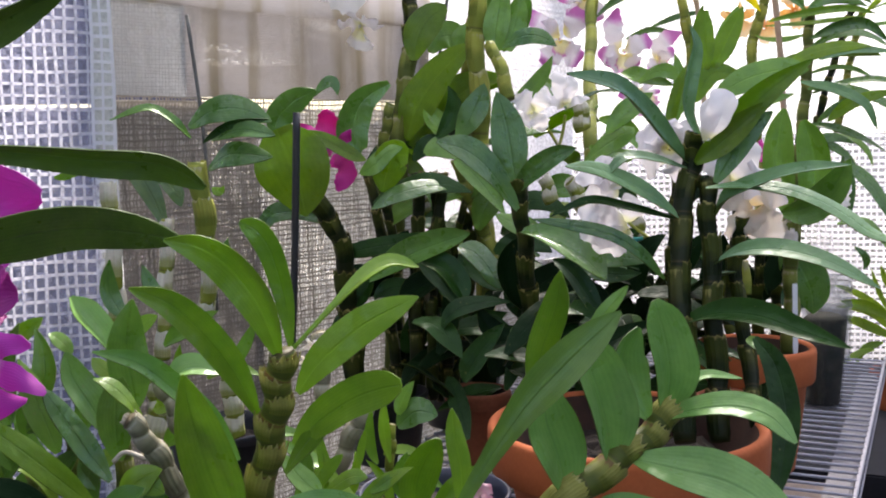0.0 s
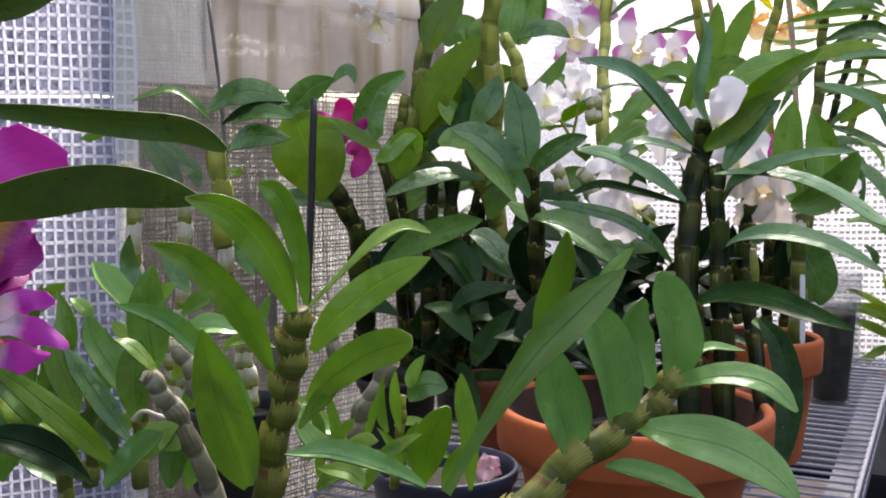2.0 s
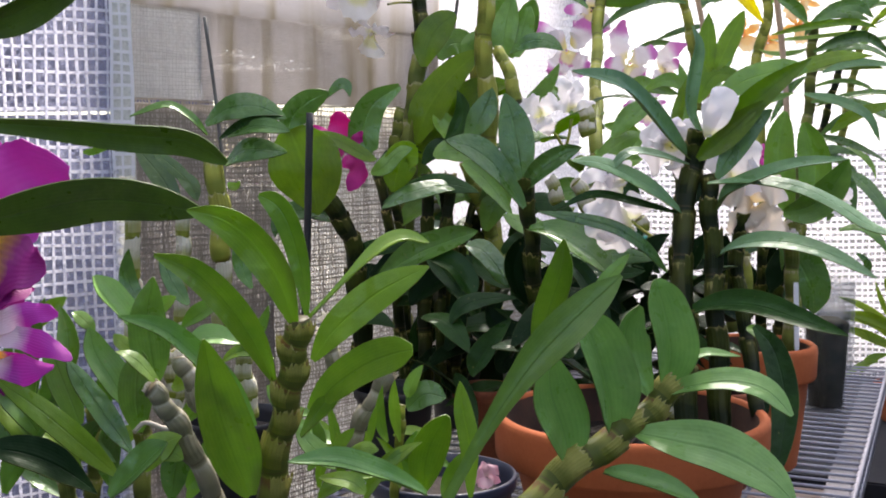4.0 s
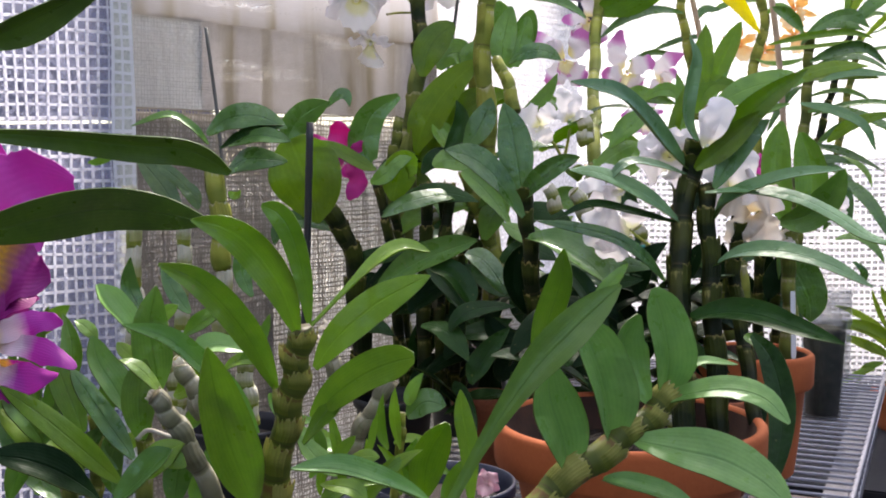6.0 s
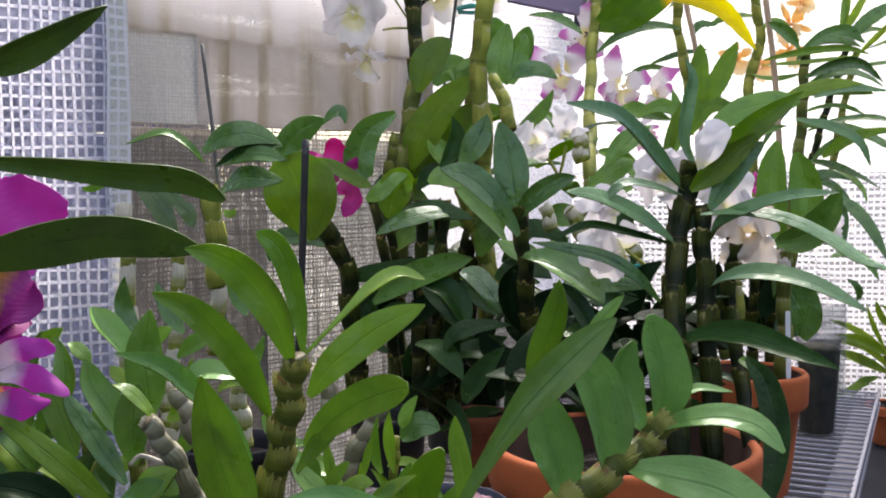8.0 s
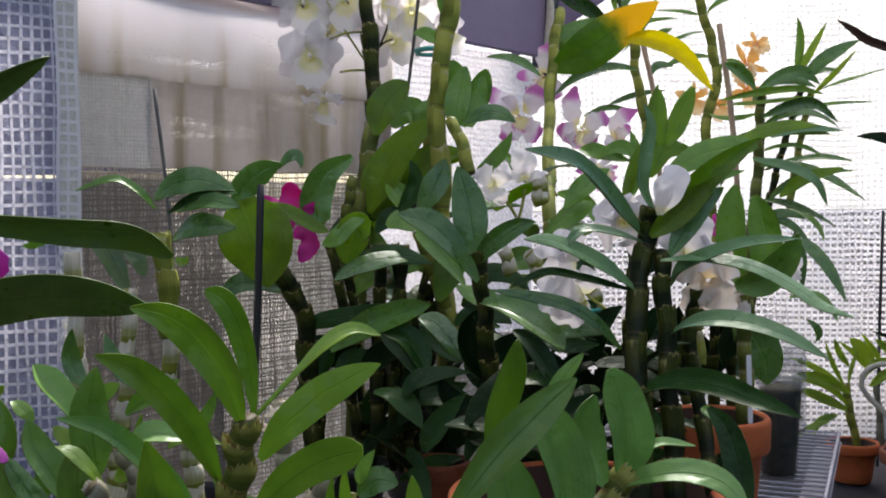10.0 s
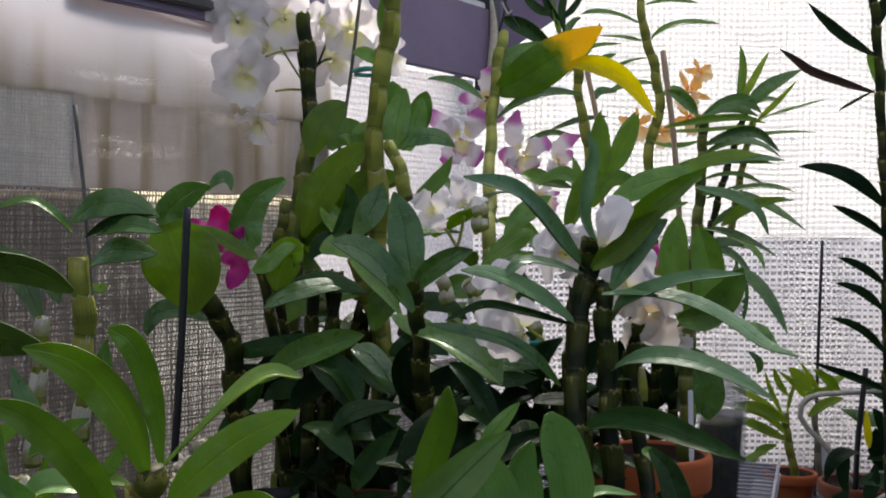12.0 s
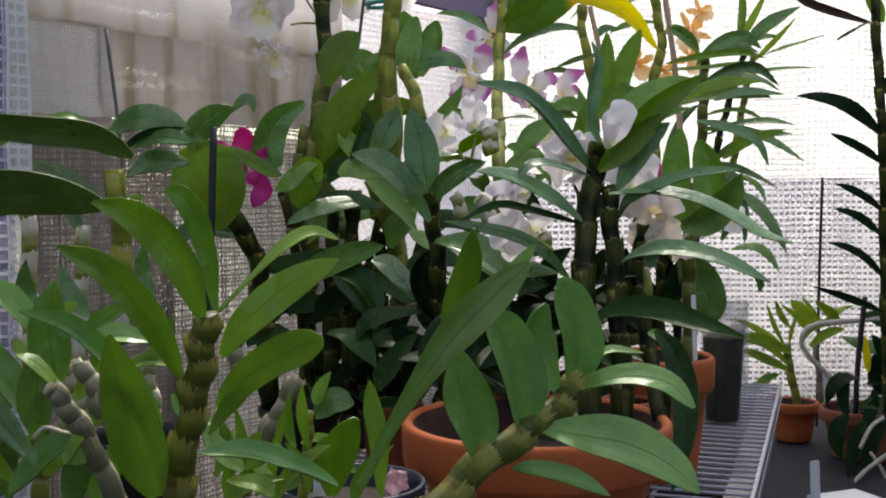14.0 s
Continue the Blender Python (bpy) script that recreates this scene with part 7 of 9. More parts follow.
leaf(c, (0.762, 2.580, 1.435), (0.817, 2.550, 1.481), (0.893, 2.520, 1.458), 0.0360, (-0.44, -0.81, 0.38), LEAF_DARK)
leaf(c, (0.685, 2.600, 1.426), (0.793, 2.560, 1.430), (0.886, 2.500, 1.437), 0.0141, (-0.42, -0.81, 0.41), LEAF_BRIGHT)
leaf(c, (0.776, 2.580, 1.365), (0.862, 2.540, 1.404), (0.938, 2.500, 1.364), 0.0281, (-0.36, -0.73, 0.58), LEAF_DARK)
leaf(c, (0.690, 2.550, 1.333), (0.804, 2.500, 1.358), (0.903, 2.450, 1.345), 0.0351, (-0.40, -0.80, 0.44), LEAF_OLIVE)
leaf(c, (0.873, 2.620, 1.394), (0.936, 2.600, 1.423), (1.052, 2.580, 1.428), 0.0152, (-0.28, -0.76, 0.58), LEAF)
leaf(c, (0.775, 2.560, 1.277), (0.872, 2.500, 1.269), (0.980, 2.440, 1.194), 0.0338, (-0.18, -0.75, 0.64), LEAF_DARK)
leaf(c, (0.786, 2.560, 1.267), (0.884, 2.520, 1.294), (0.967, 2.480, 1.283), 0.0248, (-0.37, -0.71, 0.60), LEAF_DARK)
leaf(c, (0.800, 2.560, 1.200), (0.871, 2.520, 1.248), (0.967, 2.480, 1.262), 0.0318, (-0.52, -0.70, 0.49), LEAF_DARK)
leaf(c, (0.776, 2.560, 1.196), (0.846, 2.500, 1.179), (0.916, 2.440, 1.133), 0.0258, (-0.30, -0.70, 0.65), LEAF_DARK)
leaf(c, (0.886, 2.660, 1.504), (0.899, 2.660, 1.581), (0.890, 2.660, 1.645), 0.0238, (-0.45, -0.89, 0.01), LEAF_BRIGHT)
leaf(c, (0.891, 2.660, 1.500), (0.925, 2.660, 1.564), (0.962, 2.660, 1.632), 0.0203, (-0.33, -0.93, 0.18), LEAF_LIME)
leaf(c, (0.892, 2.640, 1.474), (0.948, 2.620, 1.535), (1.023, 2.600, 1.579), 0.0425, (-0.43, -0.88, 0.21), LEAF_DARK)
leaf(c, (0.927, 2.660, 1.453), (0.979, 2.650, 1.504), (1.027, 2.640, 1.560), 0.0163, (-0.44, -0.86, 0.25), LEAF_LIME)
strap_leaf(c, [(0.731, 2.450, 1.453), (0.700, 2.450, 1.486), (0.662, 2.450, 1.507)], 0.0285, (-0.05, -1.00, -0.06), LEAF_DARK)
strap_leaf(c, [(0.644, 2.400, 1.418), (0.727, 2.400, 1.434), (0.813, 2.400, 1.442), (0.872, 2.400, 1.430)], 0.0168, (-0.01, -0.99, 0.16), LEAF_BRIGHT)
strap_leaf(c, [(0.748, 2.450, 1.384), (0.804, 2.450, 1.406), (0.866, 2.450, 1.413), (0.920, 2.450, 1.372)], 0.0264, (0.01, -0.99, 0.14), LEAF_DARK)
strap_leaf(c, [(0.754, 2.500, 1.453), (0.805, 2.500, 1.483), (0.855, 2.500, 1.493), (0.894, 2.500, 1.464)], 0.0303, (-0.01, -1.00, 0.07), LEAF_DARK)
strap_leaf(c, [(0.775, 2.400, 1.202), (0.829, 2.400, 1.242), (0.917, 2.400, 1.267)], 0.0280, (-0.11, -0.96, 0.24), LEAF_OLIVE)
strap_leaf(c, [(0.702, 2.350, 1.285), (0.777, 2.350, 1.269), (0.838, 2.350, 1.237), (0.865, 2.350, 1.183)], 0.0255, (0.21, -0.91, 0.34), LEAF_SHEEN)
strap_leaf(c, [(0.768, 2.450, 1.338), (0.843, 2.450, 1.358), (0.933, 2.450, 1.352)], 0.0218, (-0.04, -0.85, 0.53), LEAF_SHEEN)
strap_leaf(c, [(0.337, 2.400, 1.385), (0.393, 2.400, 1.404), (0.458, 2.400, 1.393)], 0.0128, (-0.01, -1.00, 0.08), LEAF_DARK)
strap_leaf(c, [(0.393, 2.400, 1.410), (0.455, 2.400, 1.433), (0.520, 2.400, 1.442)], 0.0128, (-0.03, -0.99, 0.10), LEAF_DARK)
strap_leaf(c, [(0.482, 2.400, 1.472), (0.502, 2.400, 1.497), (0.539, 2.400, 1.496)], 0.0178, (-0.04, -0.99, 0.11), LEAF_DARK)
leaf(c, (0.905, 2.660, 1.494), (0.947, 2.660, 1.514), (0.999, 2.660, 1.512), 0.0201, (-0.08, -0.89, 0.44), LEAF)
leaf(c, (0.948, 2.660, 1.467), (1.004, 2.640, 1.489), (1.097, 2.620, 1.514), 0.0113, (-0.37, -0.74, 0.56), LEAF)
leaf(c, (0.747, 2.500, 1.150), (0.815, 2.460, 1.138), (0.855, 2.420, 1.076), 0.0240, (-0.19, -0.79, 0.58), LEAF_DARK)
leaf(c, (0.769, 2.580, 1.338), (0.725, 2.580, 1.297), (0.685, 2.580, 1.229), 0.0248, (-0.51, -0.77, 0.39), LEAF_DARK)
leaf(c, (0.758, 2.500, 1.123), (0.794, 2.480, 1.164), (0.851, 2.450, 1.151), 0.0268, (-0.52, -0.73, 0.45), LEAF_DARK)
leaf(c, (0.658, 2.000, 1.032), (0.673, 1.980, 1.086), (0.677, 1.960, 1.139), 0.0226, (-0.71, -0.69, -0.13), LEAF_DARK)
leaf(c, (0.629, 1.900, 1.101), (0.664, 1.900, 1.101), (0.672, 1.900, 1.031), 0.0278, (0.03, -1.00, 0.02), LEAF_DARK)
leaf(c, (0.674, 1.950, 1.119), (0.714, 1.930, 1.089), (0.751, 1.900, 1.011), 0.0302, (-0.03, -0.92, 0.40), LEAF_DARK)
leaf(c, (0.650, 1.900, 1.020), (0.694, 1.880, 1.023), (0.723, 1.860, 0.980), 0.0216, (-0.18, -0.84, 0.51), LEAF)
leaf(c, (0.681, 1.900, 0.980), (0.701, 1.900, 0.960), (0.697, 1.900, 0.940), 0.0160, (0.17, -0.98, 0.07), LEAF_DARK)
leaf(c, (0.586, 2.900, 1.739), (0.557, 2.900, 1.671), (0.496, 2.900, 1.595), 0.0212, (-0.46, -0.84, 0.29), LEAF)
leaf(c, (0.860, 2.660, 1.175), (0.912, 2.600, 1.149), (0.924, 2.550, 1.096), 0.0170, (-0.26, -0.66, 0.71), LEAF)
leaf(c, (0.784, 2.600, 1.408), (0.715, 2.600, 1.393), (0.660, 2.600, 1.406), 0.0168, (-0.01, -0.90, 0.44), LEAF)
leaf(c, (0.785, 2.600, 1.312), (0.868, 2.600, 1.326), (0.937, 2.600, 1.300), 0.0170, (0.03, -0.90, 0.43), LEAF)

strap_leaf(c, [(0.455, 2.600, 1.774), (0.442, 2.600, 1.715), (0.448, 2.600, 1.658)], 0.0190, (-0.12, -0.99, 0.01), LEAF_SHADED)
strap_leaf(c, [(0.387, 2.600, 1.760), (0.420, 2.600, 1.704), (0.442, 2.600, 1.672)], 0.0190, (-0.18, -0.98, -0.11), LEAF_SHADED)
strap_leaf(c, [(0.298, 2.600, 1.691), (0.358, 2.600, 1.665), (0.427, 2.600, 1.617)], 0.0385, (-0.01, -1.00, -0.03), LEAF_SHADED)
strap_leaf(c, [(0.344, 2.600, 1.754), (0.385, 2.600, 1.714), (0.439, 2.600, 1.701)], 0.0220, (-0.02, -1.00, -0.04), LEAF_SHADED)
strap_leaf(c, [(0.493, 2.600, 1.751), (0.466, 2.600, 1.715), (0.439, 2.600, 1.688)], 0.0163, (0.01, -1.00, -0.01), LEAF_SHADED)

p = thing("orchid_plant", (1.10, 2.30, 0.46), "tall dark orchid with short blackish leaves in two ranks", "orchid")
c = cane(p, [(1.100, 2.250, 0.631), (1.065, 2.200, 0.925), (1.050, 2.180, 1.204), (1.037, 2.180, 1.377), (1.021, 2.180, 1.595), (1.001, 2.180, 1.732)], 0.0100, 16, CANE_DARK)
leaf(c, (1.016, 2.180, 1.549), (0.946, 2.180, 1.592), (0.880, 2.180, 1.652), 0.0254, (-0.12, -0.98, -0.15), LEAF_BLACKISH)
strap_leaf(c, [(1.019, 2.180, 1.474), (0.957, 2.175, 1.491), (0.885, 2.170, 1.514), (0.849, 2.165, 1.536), (0.817, 2.160, 1.555)], 0.0182, (-0.02, -0.96, -0.28), LEAF_BROWN, label="dry shrivelled brown leaf")
leaf(c, (1.047, 2.180, 1.239), (0.963, 2.170, 1.305), (0.855, 2.150, 1.321), 0.0362, (0.15, -0.99, -0.01), LEAF_BLACKISH)
leaf(c, (1.048, 2.180, 1.181), (0.988, 2.170, 1.218), (0.929, 2.160, 1.245), 0.0214, (0.15, -0.99, -0.03), LEAF_BLACKISH)
leaf(c, (1.049, 2.180, 1.083), (0.998, 2.170, 1.121), (0.942, 2.160, 1.140), 0.0214, (0.18, -0.98, -0.00), LEAF_BLACKISH)
leaf(c, (1.050, 2.180, 1.029), (0.998, 2.170, 1.071), (0.938, 2.160, 1.089), 0.0214, (0.18, -0.98, 0.02), LEAF_BLACKISH)
leaf(c, (1.052, 2.180, 0.944), (0.995, 2.170, 0.997), (0.928, 2.160, 1.018), 0.0215, (0.18, -0.98, 0.03), LEAF_BLACKISH)
leaf(c, (1.053, 2.180, 0.869), (0.987, 2.170, 0.896), (0.889, 2.150, 0.930), 0.0194, (0.24, -0.96, 0.17), LEAF_BLACKISH)
leaf(c, (1.015, 2.180, 1.595), (1.038, 2.180, 1.652), (1.083, 2.180, 1.699), 0.0308, (-0.41, -0.87, 0.27), LEAF_BLACKISH)
leaf(c, (1.046, 2.180, 1.475), (1.026, 2.180, 1.515), (1.002, 2.180, 1.556), 0.0328, (-0.22, -0.97, -0.12), LEAF_OLIVE)
leaf(c, (1.043, 2.180, 1.320), (1.089, 2.180, 1.378), (1.158, 2.180, 1.413), 0.0328, (-0.29, -0.89, 0.36), LEAF_BLACKISH)
leaf(c, (1.050, 2.180, 1.181), (1.103, 2.180, 1.228), (1.161, 2.180, 1.252), 0.0328, (-0.26, -0.88, 0.40), LEAF_BLACKISH)
leaf(c, (1.052, 2.180, 1.043), (1.105, 2.180, 1.089), (1.164, 2.180, 1.113), 0.0328, (-0.27, -0.86, 0.44), LEAF_BLACKISH)
leaf(c, (1.023, 2.180, 1.480), (0.963, 2.160, 1.449), (0.934, 2.150, 1.432), 0.0064, (0.06, -0.89, 0.44), LEAF_BLACKISH)
leaf(c, (1.139, 2.450, 0.698), (1.135, 2.450, 0.737), (1.131, 2.450, 0.790), 0.0181, (-0.21, -0.98, -0.02), LEAF_YELLOW)
clay_pot(p, (1.19, 2.60, 0.46), 0.105, 0.125, 0.035, TERRA_OLD, 0.85)
leaf(c, (1.289, 2.620, 0.737), (1.203, 2.600, 0.740), (1.123, 2.580, 0.768), 0.0483, (0.29, -0.83, 0.47), LEAF_DARK)
leaf(c, (1.258, 2.600, 0.793), (1.237, 2.600, 0.806), (1.181, 2.600, 0.820), 0.0466, (0.11, -0.94, 0.32), LEAF_SHADED)
leaf(c, (1.190, 2.500, 0.635), (1.184, 2.500, 0.688), (1.174, 2.500, 0.735), 0.0495, (-0.20, -0.98, -0.03), LEAF_BLACKISH)
leaf(c, (1.114, 2.500, 0.688), (1.090, 2.480, 0.639), (1.099, 2.460, 0.578), 0.0332, (-0.01, -0.94, 0.34), LEAF_BLACKISH)
leaf(c, (1.141, 2.500, 0.675), (1.075, 2.470, 0.674), (1.039, 2.450, 0.620), 0.0380, (-0.09, -0.65, 0.75), LEAF_BLACKISH)
leaf(c, (1.175, 2.500, 0.648), (1.160, 2.480, 0.600), (1.126, 2.460, 0.552), 0.0362, (-0.55, -0.63, 0.54), LEAF_BLACKISH)
leaf(c, (1.205, 2.500, 0.688), (1.194, 2.500, 0.741), (1.166, 2.500, 0.781), 0.0370, (-0.14, -0.99, -0.06), LEAF_BLACKISH)
leaf(c, (1.221, 2.500, 0.715), (1.195, 2.500, 0.675), (1.155, 2.500, 0.661), 0.0442, (-0.44, -0.72, 0.54), LEAF_BLACKISH)
rod("root", p, [(1.185, 2.450, 0.594), (1.135, 2.420, 0.575), (1.101, 2.400, 0.529)], 0.0050, ROOT)
rod("root", p, [(1.188, 2.580, 0.713), (1.196, 2.550, 0.664), (1.203, 2.500, 0.608)], 0.0045, ROOT)
leaf(c, (1.095, 2.460, 0.594), (1.060, 2.440, 0.552), (1.069, 2.420, 0.496), 0.0436, (0.02, -0.93, 0.37), LEAF_BLACKISH)
leaf(c, (1.136, 2.460, 0.580), (1.104, 2.440, 0.524), (1.080, 2.420, 0.449), 0.0377, (-0.52, -0.73, 0.45), LEAF_BLACKISH)
leaf(c, (1.187, 2.460, 0.586), (1.148, 2.440, 0.537), (1.120, 2.420, 0.462), 0.0468, (-0.56, -0.66, 0.51), LEAF_BLACKISH)
leaf(c, (1.139, 2.500, 0.606), (1.185, 2.480, 0.616), (1.217, 2.460, 0.586), 0.0404, (-0.29, -0.82, 0.50), LEAF_SHADED)
rod("root", p, [(1.072, 2.400, 0.428), (1.112, 2.400, 0.474), (1.164, 2.400, 0.513)], 0.0057, ROOT)
rod("root", p, [(1.133, 2.420, 0.515), (1.156, 2.410, 0.477), (1.179, 2.400, 0.426)], 0.0043, ROOT)

p = thing("orchid_seedling", (1.085, 2.80, 0.46), "lime-green young orchid in a small clay pot against the bright wall", "orchid")
clay_pot(p, (1.085, 2.80, 0.46), 0.068, 0.105, 0.03, TERRA, 0.85)
c = cane(p, [(1.096, 2.780, 0.498), (1.083, 2.780, 0.587), (1.067, 2.780, 0.661), (1.060, 2.780, 0.720)], 0.0109, 5, CANE_YELLOW)
leaf(c, (1.061, 2.780, 0.698), (0.982, 2.760, 0.759), (0.900, 2.740, 0.793), 0.0224, (0.33, -0.93, 0.17), LEAF_LIME)
leaf(c, (1.072, 2.780, 0.653), (0.994, 2.750, 0.717), (0.900, 2.720, 0.741), 0.0261, (0.46, -0.82, 0.33), LEAF_LIME)
leaf(c, (1.072, 2.780, 0.646), (0.977, 2.740, 0.690), (0.899, 2.700, 0.719), 0.0223, (0.49, -0.84, 0.22), LEAF_LIME)
leaf(c, (1.056, 2.780, 0.712), (1.025, 2.780, 0.771), (1.005, 2.780, 0.830), 0.0149, (-0.06, -1.00, -0.03), LEAF_LIME)
leaf(c, (1.066, 2.780, 0.720), (1.074, 2.780, 0.764), (1.091, 2.780, 0.808), 0.0117, (-0.50, -0.86, 0.14), LEAF_LIME)
leaf(c, (1.148, 2.850, 0.746), (1.113, 2.840, 0.777), (1.058, 2.830, 0.823), 0.0268, (0.26, -0.96, 0.06), LEAF_LIME)
leaf(c, (1.181, 2.850, 0.753), (1.155, 2.850, 0.796), (1.122, 2.850, 0.844), 0.0175, (0.02, -1.00, 0.02), LEAF_LIME)
leaf(c, (1.133, 2.850, 0.723), (1.163, 2.830, 0.764), (1.219, 2.800, 0.776), 0.0260, (-0.63, -0.65, 0.41), LEAF_LIME)
leaf(c, (1.193, 2.850, 0.769), (1.223, 2.850, 0.799), (1.268, 2.850, 0.814), 0.0218, (-0.32, -0.79, 0.53), LEAF_LIME)
leaf(c, (0.991, 2.700, 0.636), (0.938, 2.660, 0.633), (0.875, 2.620, 0.605), 0.0191, (0.22, -0.61, 0.76), LEAF_OLIVE)
strap_leaf(c, [(1.067, 2.780, 0.765), (1.042, 2.780, 0.800), (1.028, 2.780, 0.838)], 0.0174, (-0.21, -0.97, -0.11), LEAF_LIME)
strap_leaf(c, [(1.139, 2.800, 0.771), (1.106, 2.800, 0.809), (1.075, 2.800, 0.836)], 0.0332, (-0.11, -0.99, -0.11), LEAF_LIME)
strap_leaf(c, [(1.208, 2.800, 0.774), (1.180, 2.800, 0.804), (1.141, 2.800, 0.833)], 0.0273, (-0.10, -0.99, -0.11), LEAF_LIME)
strap_leaf(c, [(1.113, 2.760, 0.715), (1.157, 2.760, 0.748), (1.207, 2.760, 0.763)], 0.0254, (-0.21, -0.88, 0.42), LEAF_LIME)
strap_leaf(c, [(1.048, 2.740, 0.661), (0.981, 2.740, 0.692), (0.931, 2.740, 0.715)], 0.0252, (0.09, -0.98, 0.18), LEAF_LIME)
strap_leaf(c, [(1.057, 2.740, 0.701), (0.980, 2.740, 0.739), (0.916, 2.740, 0.753)], 0.0271, (0.08, -0.98, 0.20), LEAF_LIME)
strap_leaf(c, [(1.012, 2.700, 0.654), (0.969, 2.700, 0.639), (0.946, 2.700, 0.599)], 0.0200, (-0.22, -0.94, 0.26), LEAF_OLIVE)
c = cane(p, [(1.181, 2.850, 0.542), (1.172, 2.850, 0.632), (1.160, 2.850, 0.723)], 0.0081, 3, CANE_GREY)
rod("root", p, [(1.235, 2.600, 0.807), (1.138, 2.600, 0.801), (1.055, 2.600, 0.790), (1.035, 2.600, 0.737), (1.113, 2.600, 0.654), (1.190, 2.580, 0.535)], 0.0067, ROOT)
stake("plant_stake", [(1.214, 2.980, 0.019), (1.218, 2.980, 0.448), (1.220, 2.980, 0.828), (1.227, 2.980, 1.166)], 0.0044, BLACK, "thin black stake standing before the bright sheeting wall", "plant stake")
stake("plant_stake", [(1.150, 2.550, 0.529), (1.155, 2.550, 0.692), (1.171, 2.550, 0.868)], 0.0067, BLACK, "short black stake beside a clay pot", "plant stake")

p = thing("orchid_plant", (0.30, 1.44, 0.72), "cane orchid with white and cream flowers among dark leaves", "orchid")
c = cane(p, [(0.293, 1.420, 0.930), (0.295, 1.420, 1.020), (0.298, 1.420, 1.110), (0.290, 1.420, 1.177)], 0.0098, 8, CANE_DARK)
c = cane(p, [(0.364, 1.400, 0.934), (0.370, 1.400, 1.023), (0.377, 1.400, 1.112), (0.368, 1.400, 1.178)], 0.0097, 8, CANE_DARK)
q = flower(p, (0.114, 1.600, 1.216), (-0.30, -0.90, 0.20), 0.0220, 0, WHITE_P, WHITE_LIP, wide=0)
petal(q, (0.114, 1.600, 1.216), (0.101, 1.585, 1.233), (0.089, 1.600, 1.241), 0.0310, (0.00, -0.95, 0.20), WHITE_P, 0.42)
petal(q, (0.116, 1.600, 1.218), (0.128, 1.585, 1.234), (0.139, 1.600, 1.243), 0.0276, (0.00, -0.95, 0.20), WHITE_P, 0.42)
petal(q, (0.115, 1.600, 1.213), (0.124, 1.585, 1.200), (0.133, 1.600, 1.189), 0.0276, (0.00, -0.95, -0.20), WHITE_P, 0.42)
petal(q, (0.111, 1.600, 1.213), (0.101, 1.585, 1.201), (0.096, 1.600, 1.194), 0.0241, (0.00, -0.95, -0.20), WHITE_P, 0.42)
q = flower(p, (0.161, 1.600, 1.228), (0.20, -0.90, 0.30), 0.0180, 0, WHITE_P, WHITE_LIP, wide=0)
petal(q, (0.161, 1.600, 1.224), (0.153, 1.585, 1.251), (0.150, 1.600, 1.274), 0.0241, (0.00, -1.00, 0.10), WHITE_P, 0.42)
petal(q, (0.163, 1.600, 1.226), (0.169, 1.585, 1.247), (0.172, 1.600, 1.269), 0.0207, (0.20, -0.97, 0.10), WHITE_P, 0.42)
petal(q, (0.159, 1.600, 1.224), (0.147, 1.585, 1.231), (0.139, 1.600, 1.236), 0.0189, (0.00, -0.95, 0.30), WHITE_P, 0.42)
petal(q, (0.164, 1.600, 1.221), (0.180, 1.585, 1.233), (0.197, 1.600, 1.235), 0.0129, (0.00, -0.90, 0.40), WHITE_P, 0.42)
rod("flower_stalk", p, [(0.122, 1.600, 1.206), (0.139, 1.600, 1.186), (0.152, 1.610, 1.165)], 0.0025, CANE_YELLOW)
rod("flower_stalk", p, [(0.162, 1.600, 1.211), (0.158, 1.600, 1.186), (0.152, 1.610, 1.160)], 0.0025, CANE_YELLOW)
q = flower(p, (0.288, 1.170, 1.177), (0.20, -0.80, 0.50), 0.0120, 0, WHITE_P, WHITE_LIP, wide=0)
petal(q, (0.288, 1.170, 1.175), (0.298, 1.158, 1.202), (0.312, 1.172, 1.228), 0.0330, (0.20, -0.95, 0.20), WHITE_P, 0.24, 0.80, 1.0)
petal(q, (0.287, 1.172, 1.177), (0.291, 1.162, 1.200), (0.296, 1.174, 1.222), 0.0240, (-0.30, -0.90, 0.30), WHITE_P, 0.24, 0.75, 0.9)
q = flower(p, (0.262, 1.250, 1.166), (-0.20, -0.90, 0.30), 0.0500, 0, WHITE_P, WHITE_LIP, wide=0)
petal(q, (0.263, 1.250, 1.167), (0.276, 1.235, 1.179), (0.291, 1.250, 1.194), 0.0431, (0.00, -0.95, 0.30), WHITE_P, 0.45)
petal(q, (0.261, 1.250, 1.168), (0.241, 1.235, 1.182), (0.230, 1.250, 1.187), 0.0468, (0.00, -0.90, 0.40), WHITE_P, 0.45)
petal(q, (0.259, 1.250, 1.164), (0.240, 1.235, 1.156), (0.223, 1.250, 1.154), 0.0468, (0.00, -0.90, -0.30), WHITE_P, 0.45)
petal(q, (0.263, 1.250, 1.162), (0.272, 1.235, 1.145), (0.270, 1.250, 1.126), 0.0413, (0.00, -0.95, -0.20), WHITE_P, 0.45)
petal(q, (0.263, 1.250, 1.170), (0.258, 1.235, 1.184), (0.254, 1.250, 1.197), 0.0356, (0.00, -1.00, 0.10), WHITE_P, 0.45)
q = flower(p, (0.209, 1.300, 1.124), (-0.30, -0.80, 0.40), 0.0300, 0, WHITE_P, WHITE_LIP, wide=0)
petal(q, (0.211, 1.300, 1.121), (0.183, 1.285, 1.134), (0.157, 1.300, 1.129), 0.0371, (0.00, -0.80, 0.60), WHITE_P, 0.45)
